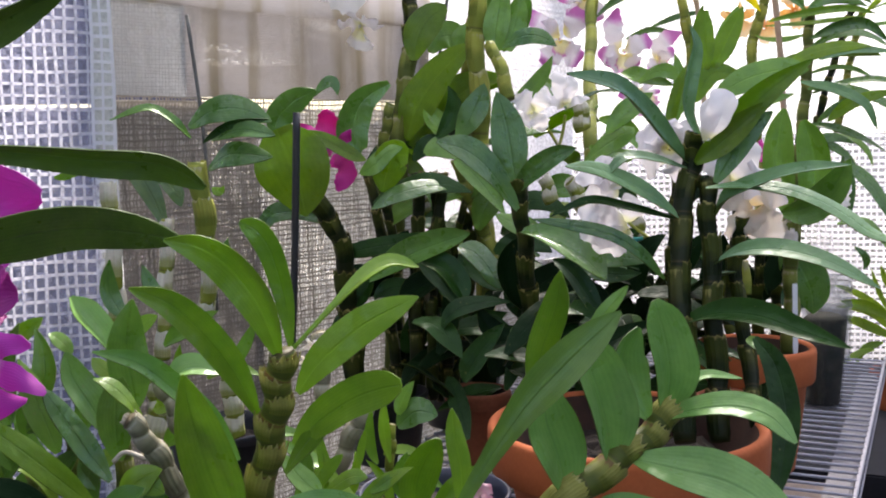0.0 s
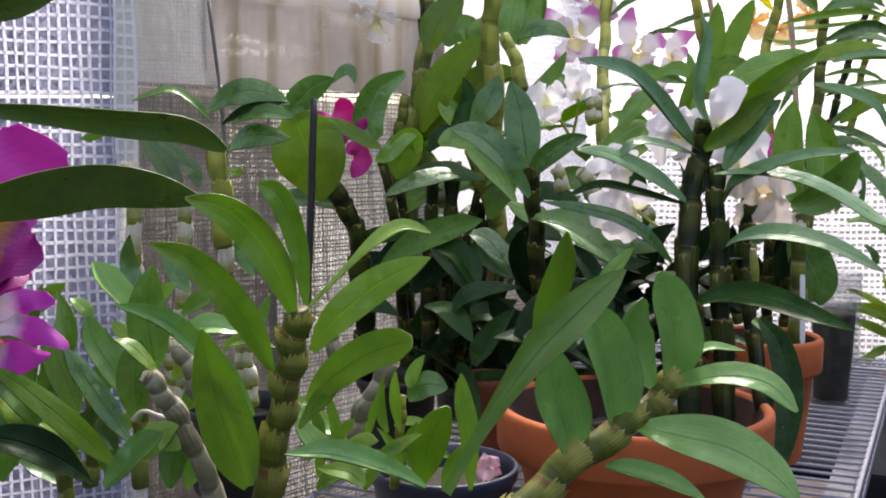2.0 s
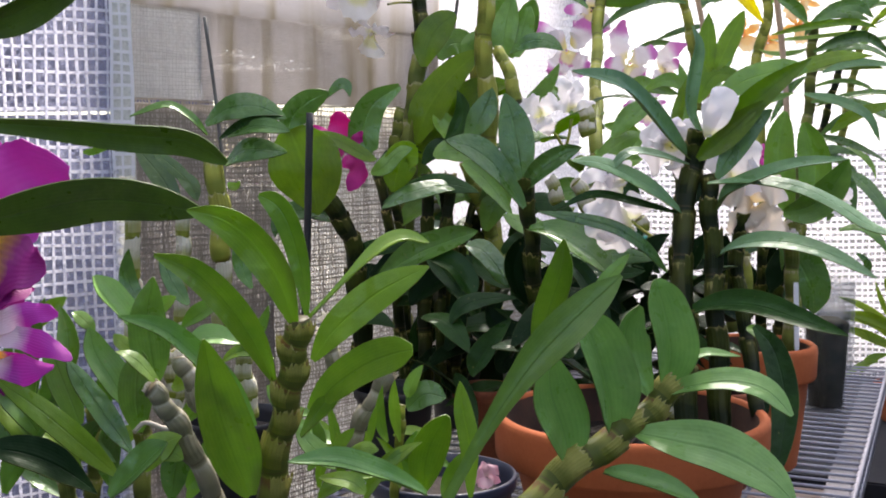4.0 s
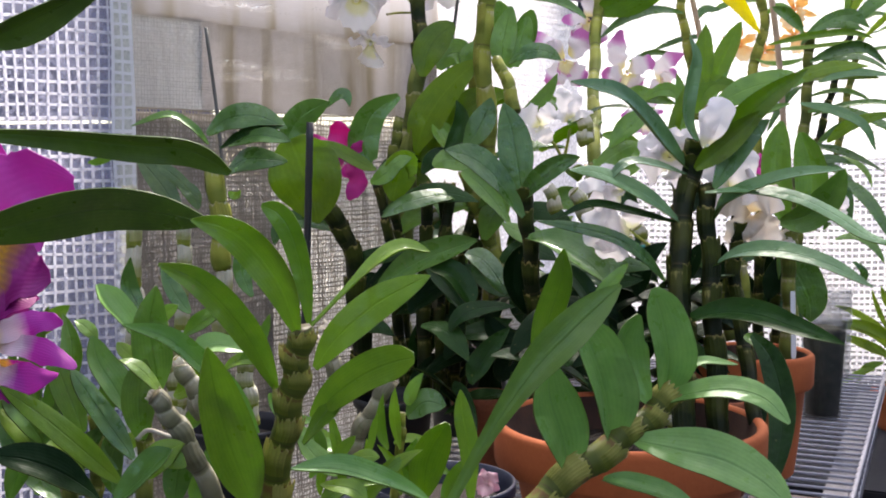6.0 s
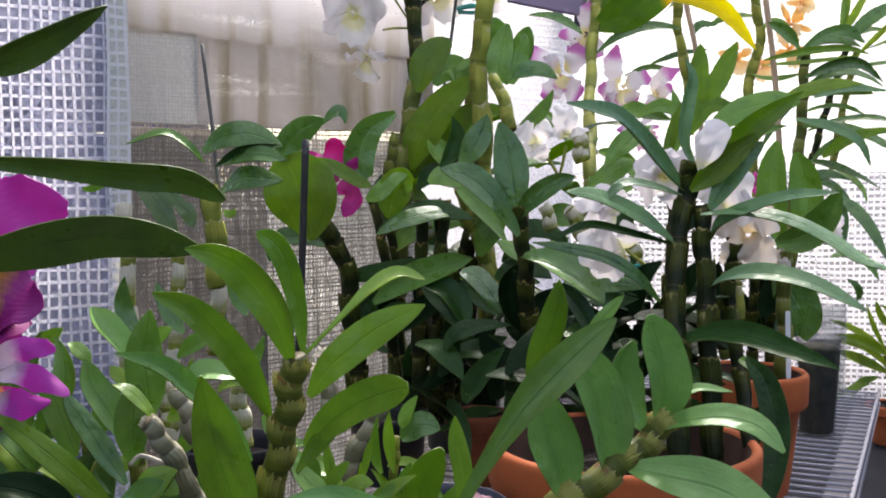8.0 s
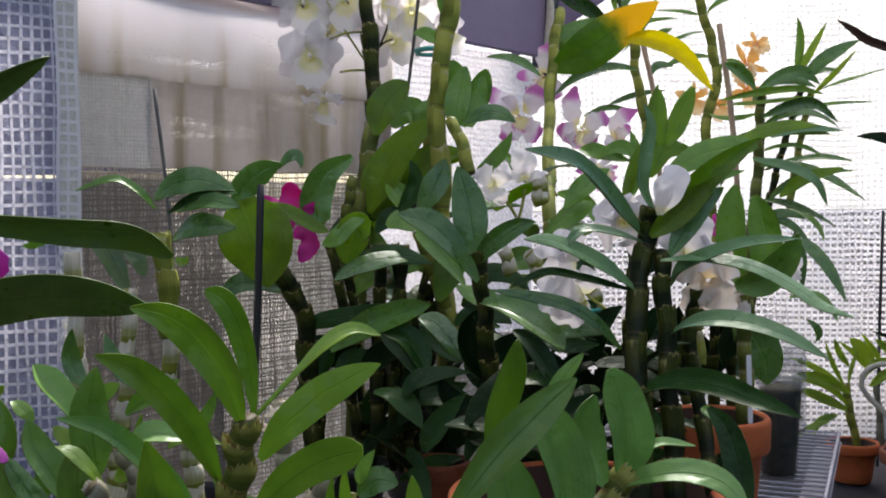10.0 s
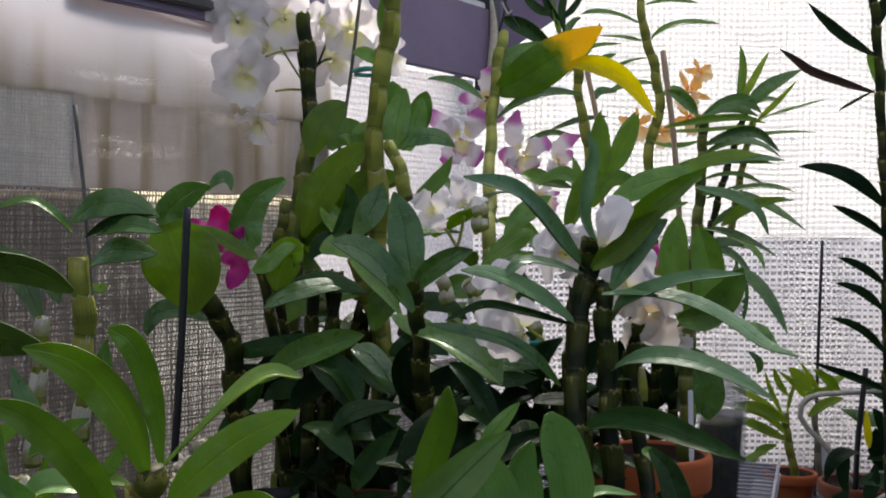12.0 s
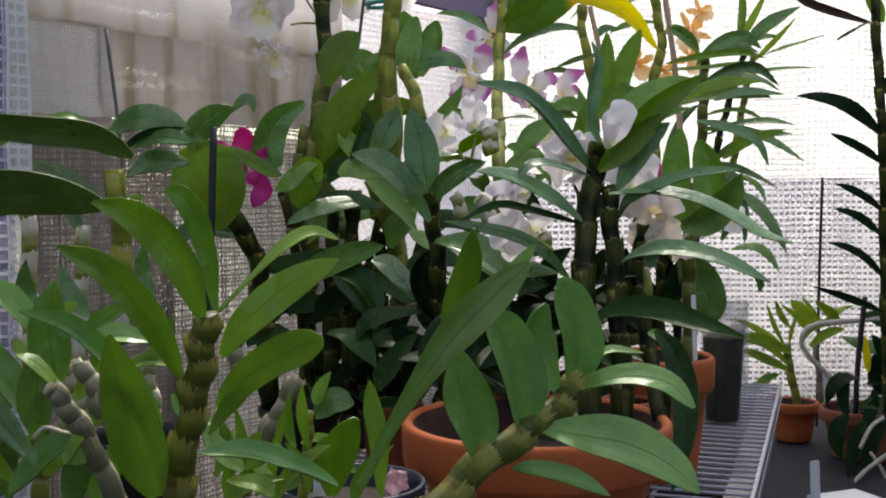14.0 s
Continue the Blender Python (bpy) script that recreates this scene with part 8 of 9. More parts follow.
petal(q, (0.212, 1.300, 1.126), (0.199, 1.285, 1.141), (0.180, 1.300, 1.150), 0.0333, (0.00, -0.90, 0.40), WHITE_P, 0.45)
petal(q, (0.208, 1.300, 1.118), (0.188, 1.285, 1.112), (0.169, 1.300, 1.110), 0.0333, (0.00, -0.90, -0.30), WHITE_P, 0.45)
q = flower(p, (0.221, 1.300, 1.070), (-0.40, -0.80, -0.20), 0.0340, 0, WHITE_P, WHITE_LIP, wide=0)
petal(q, (0.219, 1.300, 1.074), (0.190, 1.285, 1.090), (0.160, 1.300, 1.092), 0.0450, (0.00, -0.85, 0.50), WHITE_P, 0.45)
petal(q, (0.218, 1.300, 1.069), (0.189, 1.285, 1.067), (0.164, 1.300, 1.075), 0.0392, (0.00, -0.95, 0.10), WHITE_P, 0.45)
petal(q, (0.218, 1.300, 1.066), (0.198, 1.285, 1.053), (0.177, 1.300, 1.050), 0.0392, (0.00, -0.90, -0.30), WHITE_P, 0.45)
petal(q, (0.222, 1.300, 1.077), (0.222, 1.285, 1.095), (0.215, 1.300, 1.110), 0.0294, (0.00, -1.00, 0.10), WHITE_P, 0.45)
q = flower(p, (0.339, 1.270, 1.128), (0.40, -0.80, 0.30), 0.0300, 0, WHITE_P, WHITE_LIP, wide=0)
petal(q, (0.337, 1.270, 1.127), (0.345, 1.255, 1.150), (0.363, 1.270, 1.172), 0.0418, (0.00, -0.95, 0.20), WHITE_P, 0.45)
petal(q, (0.337, 1.270, 1.130), (0.319, 1.255, 1.146), (0.311, 1.270, 1.159), 0.0379, (0.00, -0.95, 0.20), WHITE_P, 0.45)
petal(q, (0.340, 1.270, 1.125), (0.357, 1.255, 1.128), (0.381, 1.270, 1.138), 0.0437, (0.00, -0.90, 0.30), WHITE_P, 0.45)
petal(q, (0.336, 1.270, 1.123), (0.321, 1.255, 1.110), (0.317, 1.270, 1.095), 0.0342, (0.00, -0.95, -0.20), WHITE_P, 0.45)
q = flower(p, (0.360, 1.260, 1.094), (0.10, -0.90, -0.30), 0.0300, 0, CREAM_P, CREAM_P, wide=0)
petal(q, (0.360, 1.260, 1.098), (0.374, 1.245, 1.112), (0.400, 1.260, 1.103), 0.0377, (0.10, -0.95, 0.30), CREAM_P, 0.42)
petal(q, (0.359, 1.260, 1.098), (0.337, 1.245, 1.107), (0.319, 1.260, 1.098), 0.0295, (-0.10, -0.95, 0.30), CREAM_P, 0.42)
petal(q, (0.361, 1.260, 1.090), (0.374, 1.245, 1.076), (0.382, 1.260, 1.054), 0.0394, (0.10, -0.95, -0.20), CREAM_P, 0.42)
petal(q, (0.357, 1.260, 1.090), (0.344, 1.245, 1.076), (0.336, 1.260, 1.057), 0.0328, (-0.10, -0.95, -0.20), CREAM_P, 0.42)
petal(q, (0.360, 1.260, 1.093), (0.360, 1.245, 1.077), (0.359, 1.260, 1.060), 0.0295, (0.00, -0.90, -0.40), CREAM_P, 0.42)
q = flower(p, (0.441, 1.450, 1.048), (0.110, -0.989, 0.100), 0.0471, 30, CREAM_P, CREAM_P, wide=1.1)
q = flower(p, (0.447, 1.600, 1.152), (0.125, -0.971, 0.202), 0.0429, 0, MAGENTA, MAGENTA, wide=1.0)
q = flower(p, (0.597, 1.750, 1.082), (0.066, -0.996, 0.064), 0.0668, 0, WHITE_P, WHITE_LIP, wide=1.1)
rod("flower_stalk", p, [(0.229, 1.470, 1.072), (0.251, 1.460, 1.053), (0.277, 1.450, 1.035)], 0.0023, CANE_YELLOW)
rod("tie", p, [(0.178, 1.300, 1.083), (0.180, 1.300, 1.069), (0.182, 1.300, 1.054)], 0.0010, ORANGE_P)
rod("tie", p, [(0.186, 1.300, 1.081), (0.188, 1.300, 1.069), (0.189, 1.300, 1.057)], 0.0010, ORANGE_P)
rod("bud", p, [(0.360, 1.300, 0.989), (0.362, 1.300, 1.006), (0.360, 1.300, 1.029)], 0.0095, CANE_YELLOW, "swollen yellow-green bud", end=0.5)
rod("tie", p, [(0.236, 1.460, 1.046), (0.247, 1.460, 1.040), (0.259, 1.460, 1.041)], 0.0031, TEAL)
leaf(c, (0.249, 1.440, 0.972), (0.257, 1.440, 1.017), (0.287, 1.440, 1.048), 0.0333, (-0.37, -0.91, 0.18), LEAF_BLACKISH)
leaf(c, (0.333, 1.440, 0.980), (0.356, 1.440, 1.010), (0.363, 1.440, 1.048), 0.0336, (-0.42, -0.89, 0.19), LEAF_BLACKISH)
leaf(c, (0.290, 1.460, 0.969), (0.321, 1.460, 1.015), (0.336, 1.460, 1.046), 0.0312, (-0.38, -0.90, 0.23), LEAF_BLACKISH)
leaf(c, (0.201, 1.500, 0.978), (0.232, 1.500, 1.010), (0.264, 1.500, 1.002), 0.0318, (-0.14, -0.92, 0.37), LEAF_BLACKISH)
leaf(c, (0.439, 1.500, 0.963), (0.454, 1.500, 1.003), (0.477, 1.500, 1.043), 0.0354, (-0.46, -0.86, 0.22), LEAF_BLACKISH)
leaf(c, (0.303, 1.500, 1.073), (0.334, 1.500, 1.105), (0.373, 1.500, 1.121), 0.0346, (-0.22, -0.92, 0.33), LEAF_BLACKISH)
leaf(c, (0.223, 1.600, 1.182), (0.256, 1.600, 1.216), (0.290, 1.600, 1.241), 0.0345, (-0.21, -0.95, 0.24), LEAF)
leaf(c, (0.205, 1.700, 1.163), (0.241, 1.700, 1.145), (0.285, 1.700, 1.155), 0.0318, (0.03, -0.96, 0.28), LEAF)
cane(p, [(0.138, 1.500, 1.089), (0.133, 1.500, 1.106), (0.125, 1.500, 1.123)], 0.0100, 2, CANE_PAPER)
cane(p, [(0.183, 1.500, 1.078), (0.174, 1.500, 1.098), (0.162, 1.500, 1.118)], 0.0110, 2, CANE_PAPER)
cane(p, [(0.258, 1.480, 1.035), (0.256, 1.480, 1.051), (0.250, 1.480, 1.067)], 0.0100, 2, CANE_PAPER)
cane(p, [(0.193, 1.660, 1.188), (0.190, 1.660, 1.209), (0.184, 1.660, 1.230)], 0.0130, 2, CANE_PAPER)
cane(p, [(-0.044, 1.580, 1.068), (-0.048, 1.580, 1.081), (-0.056, 1.580, 1.094)], 0.0100, 2, CANE_PAPER)
cane(p, [(0.256, 1.160, 0.859), (0.257, 1.160, 0.871), (0.255, 1.160, 0.883)], 0.0080, 2, CANE_PAPER)
clay_pot(p, (0.351, 1.36, 0.72), 0.040, 0.130, 0.022, TERRA_OLD)
# coloured near-black for the shade low between the canes
undergrowth(p, 46, (0.10, 1.36, 0.80), (0.40, 1.56, 0.98), (LEAF_SHADED, LEAF_BLACKISH, LEAF_BLACKISH), 11)
undergrowth(p, 26, (0.10, 1.24, 0.86), (0.36, 1.36, 1.00), (LEAF_SHADED, LEAF_BLACKISH), 13)
undergrowth(p, 24, (-0.06, 1.40, 0.78), (0.16, 1.60, 0.95), (LEAF_SHADED, LEAF_BLACKISH), 12)

p = thing("orchid_plant", (0.14, 1.56, 0.72), "dense clump of dark broad-leaved canes at the back of the bench", "orchid")
c = cane(p, [(-0.015, 1.620, 0.763), (0.004, 1.620, 0.889), (0.017, 1.620, 0.996), (0.013, 1.620, 1.067)], 0.0106, 7, CANE_DARK)
leaf(c, (-0.108, 1.580, 0.930), (-0.072, 1.570, 0.949), (-0.020, 1.560, 0.933), 0.0443, (-0.21, -0.87, 0.45), LEAF_SHADED)
leaf(c, (-0.082, 1.580, 0.860), (-0.059, 1.570, 0.897), (-0.045, 1.560, 0.950), 0.0454, (0.10, -0.96, -0.25), LEAF_SHADED)
leaf(c, (-0.010, 1.540, 0.936), (0.024, 1.530, 0.916), (0.074, 1.520, 0.930), 0.0405, (-0.18, -0.89, 0.42), LEAF_SHADED)
leaf(c, (0.074, 1.560, 0.967), (0.100, 1.550, 0.935), (0.141, 1.540, 0.902), 0.0455, (-0.27, -0.96, 0.02), LEAF_SHADED)
leaf(c, (0.049, 1.600, 1.024), (0.075, 1.600, 0.998), (0.127, 1.600, 0.989), 0.0427, (0.10, -0.97, 0.23), LEAF_SHADED)
leaf(c, (0.123, 1.500, 0.974), (0.143, 1.490, 0.926), (0.123, 1.480, 0.862), 0.0436, (-0.39, -0.91, 0.16), LEAF_SHADED)
leaf(c, (0.157, 1.520, 0.972), (0.206, 1.510, 0.940), (0.238, 1.500, 0.884), 0.0445, (0.10, -0.95, 0.31), LEAF_SHADED)
leaf(c, (0.225, 1.540, 0.953), (0.249, 1.530, 0.921), (0.305, 1.520, 0.905), 0.0414, (-0.23, -0.97, 0.01), LEAF_SHADED)
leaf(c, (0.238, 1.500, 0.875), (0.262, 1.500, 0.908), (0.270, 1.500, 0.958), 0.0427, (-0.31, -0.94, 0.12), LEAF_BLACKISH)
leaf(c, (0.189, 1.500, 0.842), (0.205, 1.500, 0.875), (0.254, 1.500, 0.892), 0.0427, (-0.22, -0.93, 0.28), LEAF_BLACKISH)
leaf(c, (-0.048, 1.600, 0.963), (-0.013, 1.600, 0.989), (0.040, 1.600, 0.980), 0.0382, (-0.05, -0.97, 0.25), LEAF_SHADED)
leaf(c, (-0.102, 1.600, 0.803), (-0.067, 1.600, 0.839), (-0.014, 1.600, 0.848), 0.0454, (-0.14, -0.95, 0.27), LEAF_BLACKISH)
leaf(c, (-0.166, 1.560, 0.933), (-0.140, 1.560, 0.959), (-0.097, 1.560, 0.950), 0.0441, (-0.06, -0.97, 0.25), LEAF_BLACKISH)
leaf(c, (-0.175, 1.500, 0.908), (-0.140, 1.490, 0.926), (-0.097, 1.480, 0.911), 0.0379, (-0.24, -0.85, 0.47), LEAF_SHADED)
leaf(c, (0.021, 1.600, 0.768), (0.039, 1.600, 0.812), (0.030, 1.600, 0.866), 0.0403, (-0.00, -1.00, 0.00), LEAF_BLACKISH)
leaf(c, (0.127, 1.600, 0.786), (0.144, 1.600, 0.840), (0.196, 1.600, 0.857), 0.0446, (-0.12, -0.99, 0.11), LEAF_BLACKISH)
leaf(c, (0.172, 1.500, 1.056), (0.219, 1.480, 1.041), (0.256, 1.460, 1.051), 0.0404, (-0.32, -0.75, 0.58), LEAF_SHADED)
leaf(c, (0.154, 1.460, 1.019), (0.200, 1.440, 0.997), (0.252, 1.420, 0.999), 0.0320, (-0.25, -0.84, 0.48), LEAF_SHADED)
leaf(c, (0.057, 1.660, 1.101), (0.075, 1.660, 1.137), (0.120, 1.660, 1.127), 0.0393, (-0.07, -0.98, 0.17), LEAF_SHADED)
leaf(c, (0.209, 1.660, 1.127), (0.245, 1.660, 1.109), (0.272, 1.660, 1.064), 0.0396, (0.09, -0.99, 0.09), LEAF_SHADED)
leaf(c, (0.130, 1.680, 1.082), (0.166, 1.680, 1.100), (0.202, 1.680, 1.081), 0.0399, (0.00, -0.98, 0.20), LEAF)
leaf(c, (0.266, 1.620, 1.188), (0.232, 1.620, 1.171), (0.188, 1.620, 1.136), 0.0372, (-0.21, -0.92, 0.32), LEAF)
leaf(c, (0.311, 1.560, 0.967), (0.335, 1.560, 1.001), (0.377, 1.560, 0.984), 0.0442, (-0.08, -0.95, 0.29), LEAF_BLACKISH)
leaf(c, (0.399, 1.580, 0.896), (0.424, 1.580, 0.948), (0.415, 1.580, 0.999), 0.0453, (-0.39, -0.92, 0.06), LEAF_BLACKISH)
leaf(c, (0.445, 1.600, 0.928), (0.461, 1.600, 0.980), (0.452, 1.600, 1.032), 0.0429, (-0.40, -0.92, 0.03), LEAF_BLACKISH)
leaf(c, (0.414, 1.620, 1.004), (0.457, 1.620, 1.030), (0.491, 1.620, 1.048), 0.0395, (-0.17, -0.94, 0.30), LEAF_SHADED)

p = thing("orchid_plant", (-0.20, 0.98, 0.72), "low clump of mixed green growths with pale stubby canes", "orchid")
c = cane(p, [(-0.272, 1.000, 0.893), (-0.268, 1.000, 0.934), (-0.270, 1.000, 0.963)], 0.0107, 4, CANE_PAPER)
c = cane(p, [(-0.195, 1.020, 0.889), (-0.201, 1.020, 0.930), (-0.203, 1.020, 0.960)], 0.0089, 4, CANE_PAPER)
c = cane(p, [(-0.113, 1.060, 0.916), (-0.119, 1.060, 0.953), (-0.121, 1.060, 0.986)], 0.0091, 4, CANE_GREY)
c = cane(p, [(-0.325, 0.920, 0.836), (-0.321, 0.920, 0.880), (-0.322, 0.920, 0.923)], 0.0074, 4, CANE)
leaf(c, (-0.323, 0.920, 0.912), (-0.308, 0.920, 0.945), (-0.310, 0.920, 0.977), 0.0197, (0.14, -0.99, -0.03), LEAF)
leaf(c, (-0.329, 0.920, 0.874), (-0.356, 0.920, 0.896), (-0.376, 0.920, 0.945), 0.0222, (0.50, -0.80, 0.33), LEAF)
leaf(c, (-0.311, 0.900, 0.880), (-0.286, 0.900, 0.902), (-0.262, 0.900, 0.907), 0.0189, (-0.19, -0.92, 0.34), LEAF_BRIGHT)
leaf(c, (-0.353, 0.860, 0.865), (-0.336, 0.860, 0.896), (-0.305, 0.860, 0.907), 0.0230, (-0.18, -0.96, 0.20), LEAF)
leaf(c, (-0.401, 0.900, 0.906), (-0.378, 0.900, 0.938), (-0.366, 0.900, 0.981), 0.0253, (0.05, -1.00, -0.02), LEAF_DARK)
leaf(c, (-0.386, 0.900, 0.863), (-0.391, 0.900, 0.895), (-0.411, 0.900, 0.927), 0.0221, (0.58, -0.78, 0.23), LEAF_DARK)
leaf(c, (-0.204, 1.000, 0.958), (-0.183, 1.000, 0.981), (-0.171, 1.000, 1.009), 0.0152, (-0.05, -1.00, 0.04), LEAF)
leaf(c, (-0.218, 1.000, 0.952), (-0.195, 1.000, 0.963), (-0.166, 1.000, 0.955), 0.0154, (-0.03, -0.83, 0.56), LEAF_BRIGHT)
leaf(c, (-0.236, 1.000, 0.934), (-0.247, 1.000, 0.957), (-0.244, 1.000, 0.986), 0.0131, (0.61, -0.79, 0.09), LEAF_BRIGHT)
leaf(c, (-0.282, 1.100, 0.996), (-0.300, 1.100, 1.021), (-0.312, 1.100, 1.052), 0.0191, (0.42, -0.88, 0.22), LEAF_DARK)
leaf(c, (-0.236, 1.200, 1.002), (-0.249, 1.200, 1.036), (-0.245, 1.200, 1.070), 0.0203, (0.41, -0.91, 0.05), LEAF_DARK)
leaf(c, (-0.332, 1.100, 0.996), (-0.348, 1.100, 1.021), (-0.347, 1.100, 1.058), 0.0227, (0.49, -0.86, 0.12), LEAF_DARK)
leaf(c, (-0.164, 0.960, 0.937), (-0.147, 0.960, 0.915), (-0.114, 0.960, 0.910), 0.0147, (0.22, -0.89, 0.40), LEAF)
leaf(c, (-0.112, 0.940, 0.843), (-0.106, 0.940, 0.871), (-0.084, 0.940, 0.893), 0.0119, (-0.21, -0.97, 0.12), LEAF_BRIGHT)
leaf(c, (-0.084, 0.940, 0.843), (-0.068, 0.940, 0.871), (-0.067, 0.940, 0.898), 0.0119, (-0.20, -0.98, 0.06), LEAF_BRIGHT)
leaf(c, (-0.074, 0.980, 0.837), (-0.045, 0.980, 0.849), (-0.028, 0.980, 0.877), 0.0136, (-0.31, -0.88, 0.36), LEAF)
leaf(c, (-0.045, 0.980, 0.883), (-0.028, 0.980, 0.888), (-0.006, 0.980, 0.883), 0.0106, (0.00, -0.83, 0.56), LEAF_BRIGHT)
leaf(c, (-0.123, 0.950, 0.906), (-0.104, 0.950, 0.890), (-0.097, 0.950, 0.857), 0.0136, (0.38, -0.90, 0.20), LEAF_BRIGHT)
leaf(c, (-0.124, 0.900, 0.919), (-0.104, 0.900, 0.903), (-0.078, 0.900, 0.898), 0.0158, (0.30, -0.68, 0.67), LEAF)
leaf(c, (-0.031, 0.900, 0.856), (-0.036, 0.900, 0.882), (-0.052, 0.900, 0.903), 0.0103, (0.34, -0.93, 0.15), LEAF_BRIGHT)

p = thing("orchid_plant", (0.02, 1.60, 0.72), "crowded thicket of thin dark canes with deep green leaves", "orchid")
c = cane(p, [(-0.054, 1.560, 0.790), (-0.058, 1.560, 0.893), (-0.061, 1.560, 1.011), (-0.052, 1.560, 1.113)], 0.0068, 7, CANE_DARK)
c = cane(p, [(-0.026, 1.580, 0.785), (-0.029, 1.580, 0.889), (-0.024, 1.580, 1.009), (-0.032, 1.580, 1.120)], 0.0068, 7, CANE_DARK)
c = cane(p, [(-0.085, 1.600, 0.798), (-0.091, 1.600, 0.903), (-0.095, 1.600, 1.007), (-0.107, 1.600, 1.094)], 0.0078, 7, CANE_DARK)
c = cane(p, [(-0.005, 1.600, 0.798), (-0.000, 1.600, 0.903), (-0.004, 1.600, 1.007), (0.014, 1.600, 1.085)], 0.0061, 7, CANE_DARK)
c = cane(p, [(-0.039, 1.520, 0.792), (-0.032, 1.520, 0.883), (-0.038, 1.520, 0.966), (-0.033, 1.520, 1.049)], 0.0066, 7, CANE_GREY)
c = cane(p, [(-0.114, 1.660, 1.072), (-0.122, 1.660, 1.126), (-0.113, 1.660, 1.180), (-0.103, 1.660, 1.233)], 0.0089, 7, CANE)
c = cane(p, [(0.030, 1.620, 0.882), (0.047, 1.620, 0.970), (0.039, 1.620, 1.040), (0.018, 1.620, 1.110)], 0.0079, 7, CANE)
c = cane(p, [(0.056, 1.640, 0.931), (0.043, 1.640, 1.003), (0.030, 1.640, 1.056), (0.008, 1.640, 1.118)], 0.0088, 7, CANE_YELLOW)
leaf(c, (-0.162, 1.500, 1.018), (-0.096, 1.490, 1.031), (0.002, 1.480, 1.048), 0.0326, (-0.18, -0.90, 0.39), LEAF_SHADED)
leaf(c, (-0.053, 1.460, 1.022), (-0.021, 1.450, 0.992), (0.007, 1.440, 0.954), 0.0351, (0.16, -0.90, 0.40), LEAF_SHADED)
leaf(c, (0.018, 1.460, 1.022), (0.042, 1.450, 0.992), (0.069, 1.440, 0.974), 0.0330, (0.00, -0.92, 0.38), LEAF_SHADED)
leaf(c, (-0.115, 1.520, 1.086), (-0.047, 1.500, 1.116), (0.026, 1.480, 1.104), 0.0402, (-0.29, -0.81, 0.50), LEAF_SHADED)
leaf(c, (-0.002, 1.580, 1.146), (0.032, 1.570, 1.120), (0.074, 1.560, 1.062), 0.0324, (0.05, -0.96, 0.27), LEAF)
leaf(c, (0.005, 1.600, 1.085), (0.031, 1.600, 1.111), (0.074, 1.600, 1.119), 0.0375, (-0.09, -0.98, 0.18), LEAF)
leaf(c, (0.033, 1.500, 0.953), (0.000, 1.500, 0.920), (-0.025, 1.500, 0.871), 0.0358, (-0.19, -0.97, 0.14), LEAF_SHADED)
leaf(c, (0.081, 1.460, 0.911), (0.033, 1.460, 0.919), (-0.014, 1.460, 0.911), 0.0424, (0.00, -0.82, 0.58), LEAF_SHADED)
leaf(c, (0.057, 1.500, 1.018), (0.098, 1.490, 1.035), (0.137, 1.480, 1.020), 0.0383, (-0.23, -0.87, 0.43), LEAF_SHADED)
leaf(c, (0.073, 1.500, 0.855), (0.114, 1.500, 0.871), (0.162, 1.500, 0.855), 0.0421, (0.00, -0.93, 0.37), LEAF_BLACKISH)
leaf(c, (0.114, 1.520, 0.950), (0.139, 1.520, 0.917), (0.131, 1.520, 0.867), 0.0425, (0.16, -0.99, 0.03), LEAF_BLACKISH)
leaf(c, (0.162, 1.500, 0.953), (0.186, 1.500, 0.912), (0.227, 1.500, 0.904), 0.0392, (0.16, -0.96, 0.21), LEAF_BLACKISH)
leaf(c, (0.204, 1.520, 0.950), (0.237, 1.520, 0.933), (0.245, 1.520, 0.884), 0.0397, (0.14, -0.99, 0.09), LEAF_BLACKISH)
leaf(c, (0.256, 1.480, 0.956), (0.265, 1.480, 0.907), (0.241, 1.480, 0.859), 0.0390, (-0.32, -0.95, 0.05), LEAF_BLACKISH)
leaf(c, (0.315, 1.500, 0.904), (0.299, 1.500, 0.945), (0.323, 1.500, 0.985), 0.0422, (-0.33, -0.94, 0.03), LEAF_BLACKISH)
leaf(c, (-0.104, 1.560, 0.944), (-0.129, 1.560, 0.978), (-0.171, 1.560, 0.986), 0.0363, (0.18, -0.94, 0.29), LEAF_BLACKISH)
leaf(c, (-0.119, 1.540, 0.947), (-0.084, 1.530, 0.965), (-0.034, 1.520, 0.950), 0.0351, (-0.22, -0.86, 0.47), LEAF_SHADED)
leaf(c, (-0.163, 1.500, 0.936), (-0.130, 1.500, 0.961), (-0.113, 1.500, 1.002), 0.0293, (-0.19, -0.97, 0.15), LEAF_SHADED)
leaf(c, (-0.030, 1.620, 1.179), (-0.004, 1.620, 1.214), (-0.012, 1.620, 1.257), 0.0304, (-0.12, -0.99, 0.03), LEAF_SHADED)
leaf(c, (-0.068, 1.660, 1.144), (-0.041, 1.660, 1.170), (-0.006, 1.660, 1.161), 0.0343, (-0.04, -0.99, 0.16), LEAF_SHADED)
leaf(c, (0.082, 1.560, 1.079), (0.124, 1.550, 1.088), (0.165, 1.540, 1.063), 0.0321, (-0.18, -0.95, 0.27), LEAF_SHADED)
leaf(c, (0.191, 1.460, 1.022), (0.237, 1.450, 1.015), (0.275, 1.440, 0.993), 0.0276, (-0.12, -0.95, 0.30), LEAF_SHADED)
leaf(c, (0.228, 1.800, 1.206), (0.276, 1.800, 1.186), (0.304, 1.800, 1.138), 0.0304, (0.07, -0.99, 0.08), LEAF)
